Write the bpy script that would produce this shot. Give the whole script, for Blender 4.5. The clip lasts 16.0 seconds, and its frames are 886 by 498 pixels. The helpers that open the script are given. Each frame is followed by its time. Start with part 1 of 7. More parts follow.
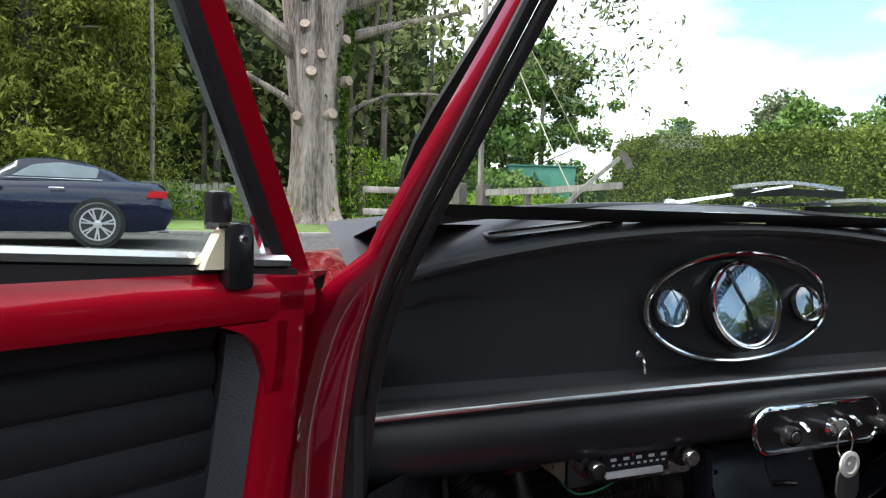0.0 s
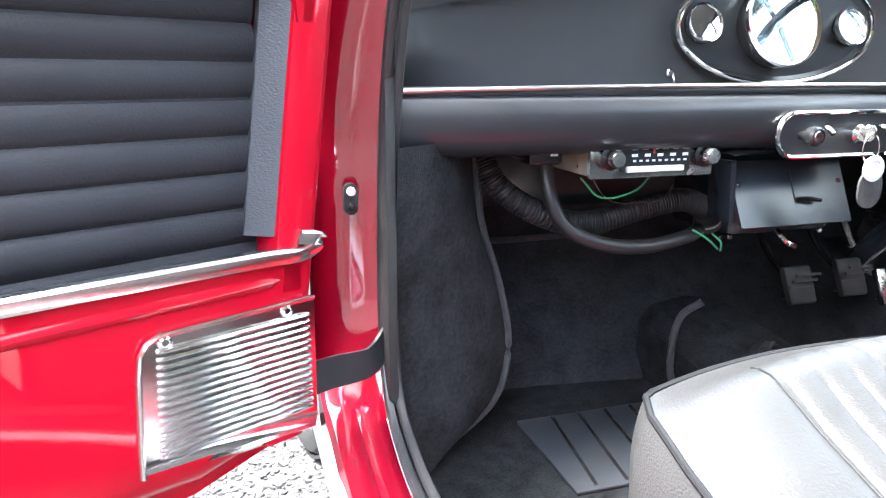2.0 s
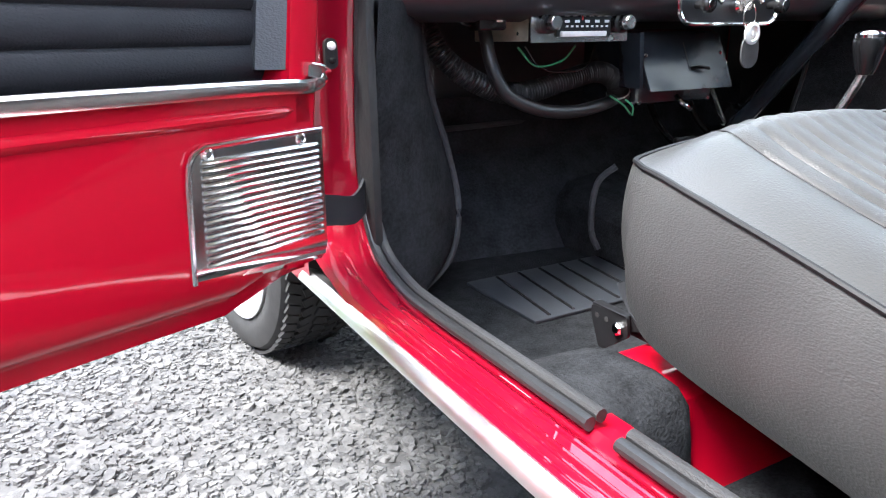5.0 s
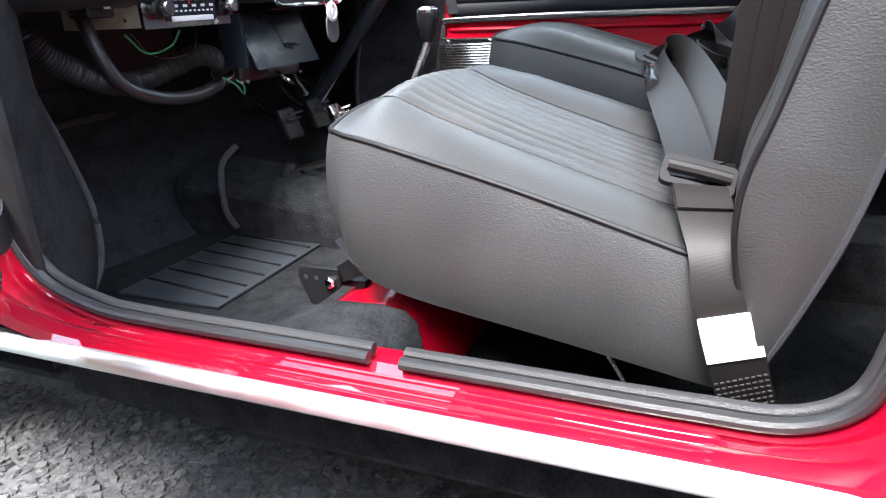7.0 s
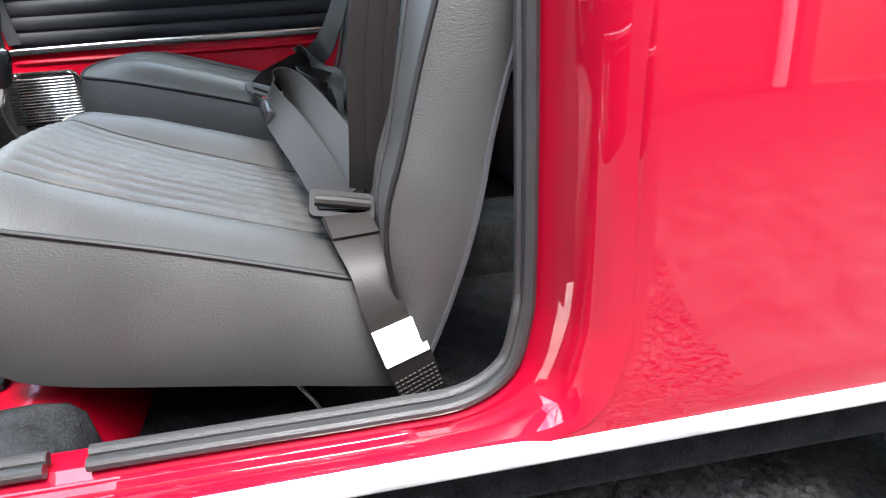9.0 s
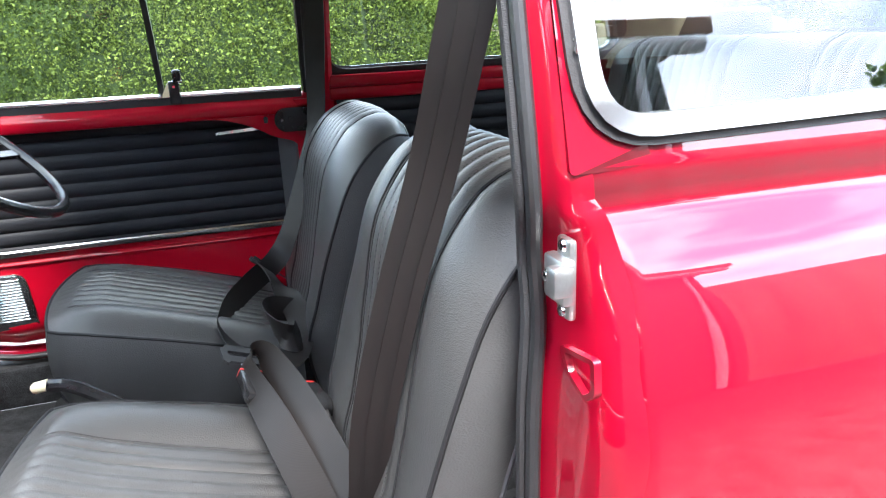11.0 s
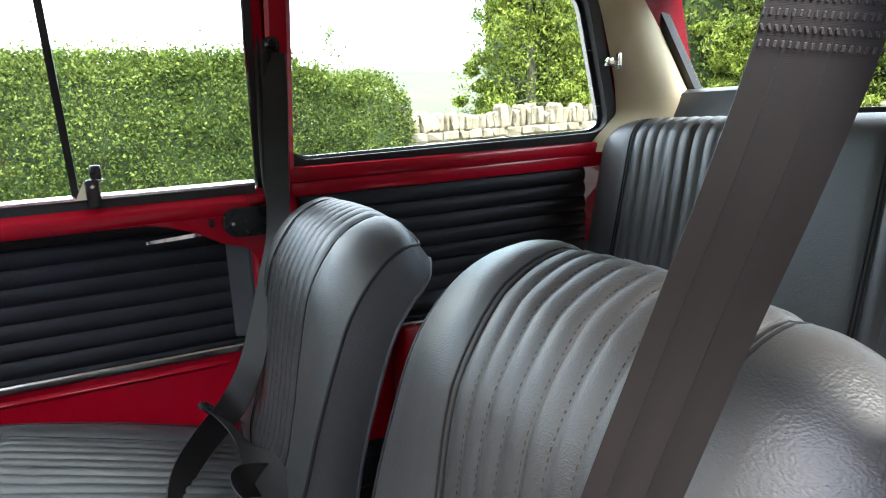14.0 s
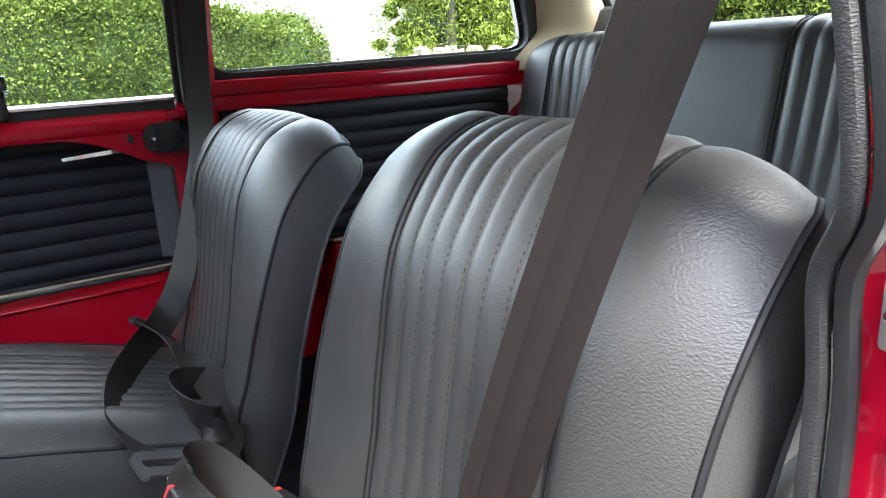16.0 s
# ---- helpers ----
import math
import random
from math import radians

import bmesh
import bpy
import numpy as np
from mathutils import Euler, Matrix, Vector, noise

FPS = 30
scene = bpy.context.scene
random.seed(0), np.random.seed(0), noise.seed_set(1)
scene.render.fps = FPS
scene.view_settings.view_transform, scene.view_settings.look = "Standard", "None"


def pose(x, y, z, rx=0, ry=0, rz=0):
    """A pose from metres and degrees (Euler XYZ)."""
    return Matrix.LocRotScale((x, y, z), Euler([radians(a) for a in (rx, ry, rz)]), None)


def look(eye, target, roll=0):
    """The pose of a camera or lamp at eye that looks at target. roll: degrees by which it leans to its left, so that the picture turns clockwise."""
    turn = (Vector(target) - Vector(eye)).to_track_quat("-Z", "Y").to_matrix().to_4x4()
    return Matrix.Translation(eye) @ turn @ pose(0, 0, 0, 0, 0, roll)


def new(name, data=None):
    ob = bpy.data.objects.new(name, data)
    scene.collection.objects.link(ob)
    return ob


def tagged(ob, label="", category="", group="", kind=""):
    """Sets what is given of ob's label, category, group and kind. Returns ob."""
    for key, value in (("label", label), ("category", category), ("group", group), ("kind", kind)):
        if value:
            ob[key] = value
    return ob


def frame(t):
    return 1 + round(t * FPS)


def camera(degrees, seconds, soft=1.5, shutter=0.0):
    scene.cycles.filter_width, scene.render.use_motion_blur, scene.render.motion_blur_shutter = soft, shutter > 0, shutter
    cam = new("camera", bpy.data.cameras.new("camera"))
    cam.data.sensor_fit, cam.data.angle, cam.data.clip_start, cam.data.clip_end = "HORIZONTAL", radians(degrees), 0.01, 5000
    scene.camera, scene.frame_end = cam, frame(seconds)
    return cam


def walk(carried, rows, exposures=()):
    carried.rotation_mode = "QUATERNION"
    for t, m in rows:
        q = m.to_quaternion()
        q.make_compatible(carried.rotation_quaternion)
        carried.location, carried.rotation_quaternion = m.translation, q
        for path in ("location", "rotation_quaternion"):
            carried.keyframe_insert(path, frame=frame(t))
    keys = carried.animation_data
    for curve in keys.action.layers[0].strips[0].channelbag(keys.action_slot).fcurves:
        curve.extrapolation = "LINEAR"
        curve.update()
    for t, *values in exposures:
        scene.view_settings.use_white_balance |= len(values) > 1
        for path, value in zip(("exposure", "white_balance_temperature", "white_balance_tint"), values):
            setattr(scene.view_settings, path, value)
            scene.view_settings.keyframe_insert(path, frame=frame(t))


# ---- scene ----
cam = camera(65.8, 16.0, soft=1.15)
PATH = [
    (0, (-0.792, 0.224, 0.926), (-0.038, 2.074, 0.825), 1.5),
    (0.5, (-0.787, 0.2, 0.872), (-0.084, 2.064, 0.689), 0.8),
    (1, (-0.784, 0.174, 0.821), (-0.135, 2.043, 0.527), 0.5),
    (1.5, (-0.784, 0.153, 0.771), (-0.178, 2.021, 0.391), 0.3),
    (2, (-0.779, 0.129, 0.733), (-0.213, 1.984, 0.245), 0.1),
    (2.5, (-0.78, 0.106, 0.705), (-0.253, 1.95, 0.137), -0.1),
    (3, (-0.788, 0.104, 0.672), (-0.28, 1.944, 0.075), -0.2),
    (3.2, (-0.803, 0.112, 0.656), (-0.29, 1.951, 0.062), -0.1),
    (5.3, (-0.978, 0.064, 0.617), (0.03, 1.682, 0.011), -1.0),
    (5.5, (-0.996, 0.065, 0.617), (0.073, 1.637, -0.002), -1.0),
    (6, (-1.053, 0.084, 0.615), (0.203, 1.502, -0.026), -1.5),
    (6.5, (-1.089, 0.119, 0.623), (0.412, 1.259, -0.046), -1.9),
    (7, (-1.108, 0.142, 0.631), (0.615, 0.887, -0.06), -2.8),
    (7.5, (-1.123, 0.153, 0.639), (0.71, 0.526, -0.068), -3.4),
    (8, (-1.142, 0.163, 0.641), (0.723, 0.244, -0.079), -3.9),
    (8.2, (-1.139, 0.161, 0.637), (0.725, 0.143, -0.088), -4.0),
    (10.3, (-1.124, 0.211, 0.882), (0.678, -0.278, 0.164), -2.4),
    (10.5, (-1.104, 0.211, 0.923), (0.704, -0.28, 0.223), -2.7),
    (11, (-1.086, 0.229, 1.003), (0.74, -0.33, 0.408), -2.6),
    (11.5, (-1.07, 0.245, 1.073), (0.756, -0.38, 0.55), -2.7),
    (12, (-1.046, 0.245, 1.089), (0.773, -0.447, 0.625), -2.9),
    (12.5, (-0.983, 0.247, 1.068), (0.826, -0.481, 0.623), -2.8),
    (13, (-0.912, 0.279, 1.05), (0.894, -0.467, 0.624), -3.0),
    (13.5, (-0.841, 0.308, 1.046), (0.954, -0.475, 0.638), -3.0),
    (14, (-0.747, 0.298, 1.017), (1.023, -0.547, 0.622), -3.1),
    (14.5, (-0.736, 0.288, 1.018), (0.996, -0.636, 0.632), -3.2),
    (15, (-0.757, 0.29, 0.989), (0.915, -0.735, 0.598), -3.3),
    (15.5, (-0.771, 0.305, 0.968), (0.884, -0.731, 0.537), -3.2),
    (16, (-0.776, 0.329, 0.951), (0.859, -0.682, 0.401), -3.3),
]
EXPOSURES = [(0, 1.40, 6500, 10), (0.5, 2.0, 6500, 10), (1.0, 3.25, 6150, 10), (1.5, 4.05, 6150, 9), (2.0, 4.3, 6200, 9), (3.0, 3.95, 6250, 10), (5.5, 3.40, 6150, 10), (7.0, 3.32, 6150, 11), (8.0, 3.2, 6200, 10), (10.5, 3.35, 6250, 10), (11.0, 3.40, 6200, 11), (11.5, 3.45, 6150, 11), (12.0, 3.25, 6100, 11), (12.5, 3.05, 6150, 10), (14.0, 3.3, 6450, 10), (16.0, 3.55, 6400, 10)]
walk(cam, [(t, look(eye, target, roll)) for t, eye, target, roll in PATH], EXPOSURES)

# ---- light ----
world = bpy.data.worlds.new("world")
scene.world = world
world.use_nodes = True
wn, wl = world.node_tree.nodes, world.node_tree.links
wn.clear()
SUN_EL, SUN_AZ = 62.0, 270.0   # degrees; azimuth clockwise from +y
w_out, w_bg = wn.new("ShaderNodeOutputWorld"), wn.new("ShaderNodeBackground")
w_sky = wn.new("ShaderNodeTexSky")
w_sky.sky_type, w_sky.sun_disc = "NISHITA", False
w_sky.sun_elevation, w_sky.sun_rotation = radians(SUN_EL), radians(SUN_AZ)
w_geo, w_map = wn.new("ShaderNodeTexCoord"), wn.new("ShaderNodeMapping")
w_map.inputs["Scale"].default_value = (1.0, 1.0, 2.2)
w_map.inputs["Location"].default_value = (3.1, 0.4, 0.2)
w_noise, w_ramp, w_mix = wn.new("ShaderNodeTexNoise"), wn.new("ShaderNodeValToRGB"), wn.new("ShaderNodeMix")
w_noise.inputs["Scale"].default_value, w_noise.inputs["Detail"].default_value = 1.9, 9.0
w_noise.inputs["Roughness"].default_value = 0.56
w_ramp.color_ramp.elements[0].position, w_ramp.color_ramp.elements[1].position = 0.40, 0.60
w_mix.data_type = "RGBA"
w_mix.inputs[7].default_value = (7.9, 8.0, 8.2, 1)
wl.new(w_geo.outputs["Generated"], w_map.inputs["Vector"])
wl.new(w_map.outputs["Vector"], w_noise.inputs["Vector"])
wl.new(w_noise.outputs["Fac"], w_ramp.inputs["Fac"])
wl.new(w_ramp.outputs["Color"], w_mix.inputs["Factor"])
wl.new(w_sky.outputs["Color"], w_mix.inputs[6])
wl.new(w_mix.outputs[2], w_bg.inputs["Color"])
w_bg.inputs["Strength"].default_value = 0.15
wl.new(w_bg.outputs["Background"], w_out.inputs["Surface"])

sun_data = bpy.data.lights.new("sun", "SUN")
sun_data.energy, sun_data.angle, sun_data.color = 2.1, radians(22), (1.0, 0.95, 0.88)
sun = new("sun", sun_data)
_a, _e = radians(SUN_AZ), radians(SUN_EL)
sun.matrix_world = look((0, 0, 0), (-math.sin(_a) * math.cos(_e), -math.cos(_a) * math.cos(_e), -math.sin(_e)))


# ---- materials ----
def mat(name, color, rough=0.5, metal=0.0, var=0.0, var_scale=20.0, bump=0.0, bump_scale=200.0, coat=0.0, detail=4.0,
        second=None, island=0.0, stretch=None, spec=0.5, wave=None, rough_var=0.0):
    """A principled material with colour variation at two scales and fine relief."""
    m = bpy.data.materials.new(name)
    m.use_nodes = True
    n, l = m.node_tree.nodes, m.node_tree.links
    b = n["Principled BSDF"]
    b.inputs["Base Color"].default_value = (*color, 1)
    b.inputs["Roughness"].default_value, b.inputs["Metallic"].default_value = rough, metal
    b.inputs["Coat Weight"].default_value, b.inputs["Coat Roughness"].default_value = coat, 0.03
    b.inputs["Specular IOR Level"].default_value = spec
    tc, mp = n.new("ShaderNodeTexCoord"), n.new("ShaderNodeMapping")
    l.new(tc.outputs["Object"], mp.inputs["Vector"])
    if stretch:
        mp.inputs["Scale"].default_value = stretch
    if var or second or island:
        no = n.new("ShaderNodeTexNoise")
        no.inputs["Scale"].default_value, no.inputs["Detail"].default_value = var_scale, detail
        l.new(mp.outputs["Vector"], no.inputs["Vector"])
        big = n.new("ShaderNodeTexNoise")
        big.inputs["Scale"].default_value, big.inputs["Detail"].default_value = var_scale * 0.13, 2.0
        l.new(mp.outputs["Vector"], big.inputs["Vector"])
        add = n.new("ShaderNodeMath")
        add.operation = "ADD"
        l.new(no.outputs["Fac"], add.inputs[0]), l.new(big.outputs["Fac"], add.inputs[1])
        fac = add.outputs[0]
        lo, hi = 0.7, 1.3
        if island:
            ge = n.new("ShaderNodeNewGeometry")
            mu = n.new("ShaderNodeMath")
            mu.operation = "MULTIPLY_ADD"
            mu.inputs[1].default_value, mu.inputs[2].default_value = island, -island / 2
            l.new(ge.outputs["Random Per Island"], mu.inputs[0])
            ad2 = n.new("ShaderNodeMath")
            ad2.operation = "ADD"
            l.new(fac, ad2.inputs[0]), l.new(mu.outputs[0], ad2.inputs[1])
            fac = ad2.outputs[0]
        mr = n.new("ShaderNodeMapRange")
        mr.inputs["From Min"].default_value, mr.inputs["From Max"].default_value = lo, hi
        l.new(fac, mr.inputs["Value"])
        mx = n.new("ShaderNodeMix")
        mx.data_type = "RGBA"
        mx.inputs[6].default_value = (*[c * (1 - var) for c in color], 1)
        mx.inputs[7].default_value = (*(second or [min(1, c * (1 + var)) for c in color]), 1)
        l.new(mr.outputs["Result"], mx.inputs["Factor"])
        l.new(mx.outputs[2], b.inputs["Base Color"])
        if rough_var:
            rr = n.new("ShaderNodeMapRange")
            rr.inputs["From Min"].default_value, rr.inputs["From Max"].default_value = lo, hi
            rr.inputs["To Min"].default_value, rr.inputs["To Max"].default_value = rough - rough_var, rough + rough_var
            l.new(fac, rr.inputs["Value"])
            l.new(rr.outputs["Result"], b.inputs["Roughness"])
    if bump:
        bn = n.new("ShaderNodeTexNoise")
        bn.inputs["Scale"].default_value, bn.inputs["Detail"].default_value = bump_scale, 3.0
        l.new(mp.outputs["Vector"], bn.inputs["Vector"])
        bu = n.new("ShaderNodeBump")
        bu.inputs["Strength"].default_value, bu.inputs["Distance"].default_value = bump, 0.002
        l.new(bn.outputs["Fac"], bu.inputs["Height"])
        l.new(bu.outputs["Normal"], b.inputs["Normal"])
    if wave:
        wv = n.new("ShaderNodeTexWave")
        wv.bands_direction = wave[0]
        wv.inputs["Scale"].default_value, wv.inputs["Distortion"].default_value = wave[1], wave[2]
        l.new(tc.outputs["Object"], wv.inputs["Vector"])
        bu = n.new("ShaderNodeBump")
        bu.inputs["Strength"].default_value, bu.inputs["Distance"].default_value = wave[3], 0.002
        l.new(wv.outputs["Fac"], bu.inputs["Height"])
        l.new(bu.outputs["Normal"], b.inputs["Normal"])
    return m


def vinyl(name, color, rough, scale=260.0, strength=0.5, spec=0.5):
    """Grained leathercloth: small creased cells."""
    m = mat(name, color, rough, var=0.18, var_scale=9.0, rough_var=0.06, spec=spec)
    n, l = m.node_tree.nodes, m.node_tree.links
    tc = n.new("ShaderNodeTexCoord")
    mp = n.new("ShaderNodeMapping")
    mp.inputs["Scale"].default_value = (1, 1, 1.7)
    vo = n.new("ShaderNodeTexVoronoi")
    vo.inputs["Scale"].default_value = scale
    vo.feature = "SMOOTH_F1"
    no = n.new("ShaderNodeTexNoise")
    no.inputs["Scale"].default_value, no.inputs["Detail"].default_value = scale * 0.7, 4.0
    ad = n.new("ShaderNodeMath")
    ad.operation = "ADD"
    l.new(tc.outputs["Object"], mp.inputs["Vector"])
    l.new(mp.outputs["Vector"], vo.inputs["Vector"]), l.new(mp.outputs["Vector"], no.inputs["Vector"])
    l.new(vo.outputs["Distance"], ad.inputs[0]), l.new(no.outputs["Fac"], ad.inputs[1])
    bu = n.new("ShaderNodeBump")
    bu.inputs["Strength"].default_value, bu.inputs["Distance"].default_value = strength, 0.0012
    l.new(ad.outputs[0], bu.inputs["Height"])
    l.new(bu.outputs["Normal"], n["Principled BSDF"].inputs["Normal"])
    return m


def glass(name, tint=(0.93, 0.97, 0.95), base=0.011, rough=0.0):
    """Thin window glass: clear, with a sheen that grows at a slant."""
    m = bpy.data.materials.new(name)
    m.use_nodes = True
    n, l = m.node_tree.nodes, m.node_tree.links
    n.clear()
    out, mix = n.new("ShaderNodeOutputMaterial"), n.new("ShaderNodeMixShader")
    tr, gl, lw = n.new("ShaderNodeBsdfTransparent"), n.new("ShaderNodeBsdfGlossy"), n.new("ShaderNodeLayerWeight")
    tr.inputs["Color"].default_value = (*tint, 1)
    gl.inputs["Roughness"].default_value = rough
    lw.inputs["Blend"].default_value = 0.5
    pw, ma = n.new("ShaderNodeMath"), n.new("ShaderNodeMath")
    pw.operation, ma.operation = "POWER", "MULTIPLY_ADD"
    pw.inputs[1].default_value = 5.0
    ma.inputs[1].default_value, ma.inputs[2].default_value = 1 - base, base
    l.new(lw.outputs["Facing"], pw.inputs[0]), l.new(pw.outputs[0], ma.inputs[0])
    l.new(ma.outputs[0], mix.inputs["Fac"])
    l.new(tr.outputs["BSDF"], mix.inputs[1]), l.new(gl.outputs["BSDF"], mix.inputs[2])
    l.new(mix.outputs["Shader"], out.inputs["Surface"])
    return m


RED = mat("red_paint", (0.215, 0.001, 0.012), 0.40, var=0.05, var_scale=3.0, coat=1.0, spec=0.06)
RED.node_tree.nodes["Principled BSDF"].inputs["Coat IOR"].default_value = 1.68
RED.node_tree.nodes["Principled BSDF"].inputs["Coat Roughness"].default_value = 0.012
RED_IN = mat("red_inner_paint", (0.33, 0.001, 0.012), 0.40, var=0.06, var_scale=5.0, coat=0.5, spec=0.08)
CHROME = mat("chrome", (0.80, 0.81, 0.82), 0.09, 1.0, var=0.06, var_scale=30.0, rough_var=0.05)
STEEL = mat("brushed_stainless", (0.74, 0.74, 0.73), 0.22, 1.0, var=0.08, var_scale=50.0, stretch=(1, 0.05, 1), rough_var=0.08)
ZINC = mat("zinc_plate", (0.62, 0.63, 0.62), 0.36, 1.0, var=0.2, var_scale=60.0, bump=0.15, bump_scale=300)
SEAT = vinyl("seat_leathercloth", (0.0315, 0.0310, 0.0306), 0.42, 520, 0.25, 0.62)
SEAT_SIDE = vinyl("seat_side_leathercloth", (0.042, 0.0424, 0.0424), 0.47, 470, 0.30, 0.45)
TRIM_V = vinyl("trim_leathercloth", (0.018, 0.019, 0.0225), 0.48, 420, 0.3, 0.14)
PIPING = mat("black_piping", (0.010, 0.010, 0.011), 0.55, var=0.2, spec=0.25)
DASH_M = vinyl("dash_leathercloth", (0.036, 0.037, 0.041), 0.46, 700, 0.12)
PADM = mat("black_padding", (0.026, 0.027, 0.030), 0.30, var=0.2, var_scale=14, bump=0.08, bump_scale=500)
RUBBER = mat("black_rubber", (0.012, 0.012, 0.013), 0.55, var=0.3, var_scale=40, bump=0.2, bump_scale=500)
SEAL = mat("grey_rubber_seal", (0.018, 0.0185, 0.0195), 0.38, var=0.2, var_scale=30, bump=0.15, bump_scale=500)
STRIP = mat("polished_sill_strip", (0.84, 0.84, 0.84), 0.33, 1.0, var=0.05, var_scale=30.0, rough_var=0.04)
KICK = mat("polished_aluminium", (0.66, 0.66, 0.66), 0.18, 1.0, var=0.05, var_scale=30.0, rough_var=0.05)
FURFLEX = vinyl("woven_door_seal", (0.018, 0.018, 0.019), 0.60, 700, 0.35)
PLASTIC = mat("black_plastic", (0.014, 0.014, 0.015), 0.24, var=0.15, var_scale=20)
SATIN = mat("black_satin_paint", (0.018, 0.023, 0.030), 0.26, var=0.25, var_scale=18, bump=0.08, bump_scale=300)
CARPET = mat("black_carpet", (0.0155, 0.0163, 0.0178), 0.95, var=0.6, var_scale=260, bump=1.0, bump_scale=300, spec=0.1)
CARPET_SIDE = mat("blue_grey_side_carpet", (0.021, 0.0225, 0.025), 0.95, var=0.45, var_scale=180, bump=1.0, bump_scale=520, spec=0.1)
BINDING = mat("carpet_binding", (0.030, 0.031, 0.034), 0.8, var=0.3, var_scale=80, bump=0.5, bump_scale=400)
HEEL = mat("rubber_heel_pad", (0.019, 0.022, 0.027), 0.6, var=0.25, var_scale=30, bump=0.15, bump_scale=400)
BELT = mat("black_webbing", (0.0095, 0.0080, 0.0076), 0.54, var=0.3, var_scale=9, wave=("Z", 330.0, 0.2, 0.06), spec=0.28)
BRACKET = mat("black_painted_steel", (0.010, 0.010, 0.011), 0.42, var=0.2, var_scale=40, spec=0.14)
ADJ = mat("dull_black_steel", (0.020, 0.020, 0.021), 0.55, var=0.2, var_scale=40, spec=0.3)
BELT_STRIPE = mat("webbing_stripe", (0.0048, 0.0040, 0.0038), 0.56, var=0.2, var_scale=60, wave=("Z", 330.0, 0.2, 0.08), spec=0.35)
THREAD = mat("grey_thread", (0.012, 0.0098, 0.0096), 0.7, var=0.3, var_scale=200)
LABEL = mat("white_cloth_label", (0.80, 0.80, 0.78), 0.7, var=0.04, var_scale=30)
CREAM = mat("cream_headlining", (0.56, 0.475, 0.325), 0.75, var=0.07, var_scale=10, bump=0.25, bump_scale=350)
IVORY = mat("ivory_plastic", (0.78, 0.70, 0.48), 0.45, var=0.1, var_scale=40)
GAUGE_FACE = mat("gauge_face", (0.09, 0.10, 0.11), 0.35, var=0.2, var_scale=60)
REDP = mat("red_plastic", (0.55, 0.02, 0.02), 0.35, var=0.1)
GREEN_W = mat("green_wire", (0.05, 0.30, 0.14), 0.4, var=0.1)
HOSE = mat("ribbed_hose", (0.020, 0.019, 0.019), 0.38, var=0.3, var_scale=30)
RADIO_BOX = mat("galvanised_case", (0.46, 0.41, 0.31), 0.42, 0.45, var=0.3, var_scale=40, bump=0.1, bump_scale=200)
SCALE_M = mat("radio_scale", (0.02, 0.022, 0.025), 0.2, var=0.1)
PRINT = mat("white_print", (0.72, 0.74, 0.74), 0.5, var=0.03)
TYRE = mat("tyre_rubber", (0.028, 0.028, 0.029), 0.62, var=0.3, var_scale=40, bump=0.2, bump_scale=200)
ALLOY = mat("silver_wheel_paint", (0.60, 0.61, 0.62), 0.3, 0.6, var=0.08, var_scale=20)
UNDER = mat("underseal", (0.015, 0.015, 0.015), 0.8, var=0.4, var_scale=30, bump=0.6, bump_scale=90)
GLASS = glass("window_glass")
GLASS_Q = glass("quarter_glass", (0.62, 0.66, 0.66), 0.085)
GLASS_G = glass("gauge_glass", (0.62, 0.70, 0.76), 0.34)
SPEAKER = mat("speaker_plastic", (0.020, 0.024, 0.030), 0.4, var=0.2, bump=0.1, bump_scale=300)

ASPHALT = mat("asphalt", (0.040, 0.040, 0.041), 0.9, var=0.45, var_scale=70, bump=0.9, bump_scale=110, second=(0.105, 0.104, 0.103))
CHIP = mat("stone_chips", (0.062, 0.062, 0.064), 0.66, var=0.35, var_scale=60, island=0.40, second=(0.108, 0.107, 0.106), bump=1.0, bump_scale=520)
GRASS = mat("grass", (0.07, 0.14, 0.025), 0.85, var=0.4, var_scale=5, bump=0.6, bump_scale=40, second=(0.16, 0.24, 0.06))
MEADOW = mat("meadow", (0.026, 0.036, 0.012), 0.9, var=0.3, var_scale=0.4, second=(0.046, 0.053, 0.022))
KERB = mat("kerb_stone", (0.28, 0.27, 0.25), 0.85, var=0.2, var_scale=12, bump=0.4, bump_scale=60)


def leaf_mat(name, a, b, rough=0.5, trans=0.35, island=1.0):
    m = mat(name, a, rough, var=0.45, var_scale=1.6, second=b, island=island, spec=0.12)
    bs = m.node_tree.nodes["Principled BSDF"]
    tr, mx = m.node_tree.nodes.new("ShaderNodeBsdfTranslucent"), m.node_tree.nodes.new("ShaderNodeMixShader")
    col = bs.inputs["Base Color"].links[0].from_socket
    m.node_tree.links.new(col, tr.inputs["Color"])
    mx.inputs["Fac"].default_value = trans
    out = m.node_tree.nodes["Material Output"]
    m.node_tree.links.new(bs.outputs["BSDF"], mx.inputs[1]), m.node_tree.links.new(tr.outputs["BSDF"], mx.inputs[2])
    m.node_tree.links.new(mx.outputs["Shader"], out.inputs["Surface"])
    return m


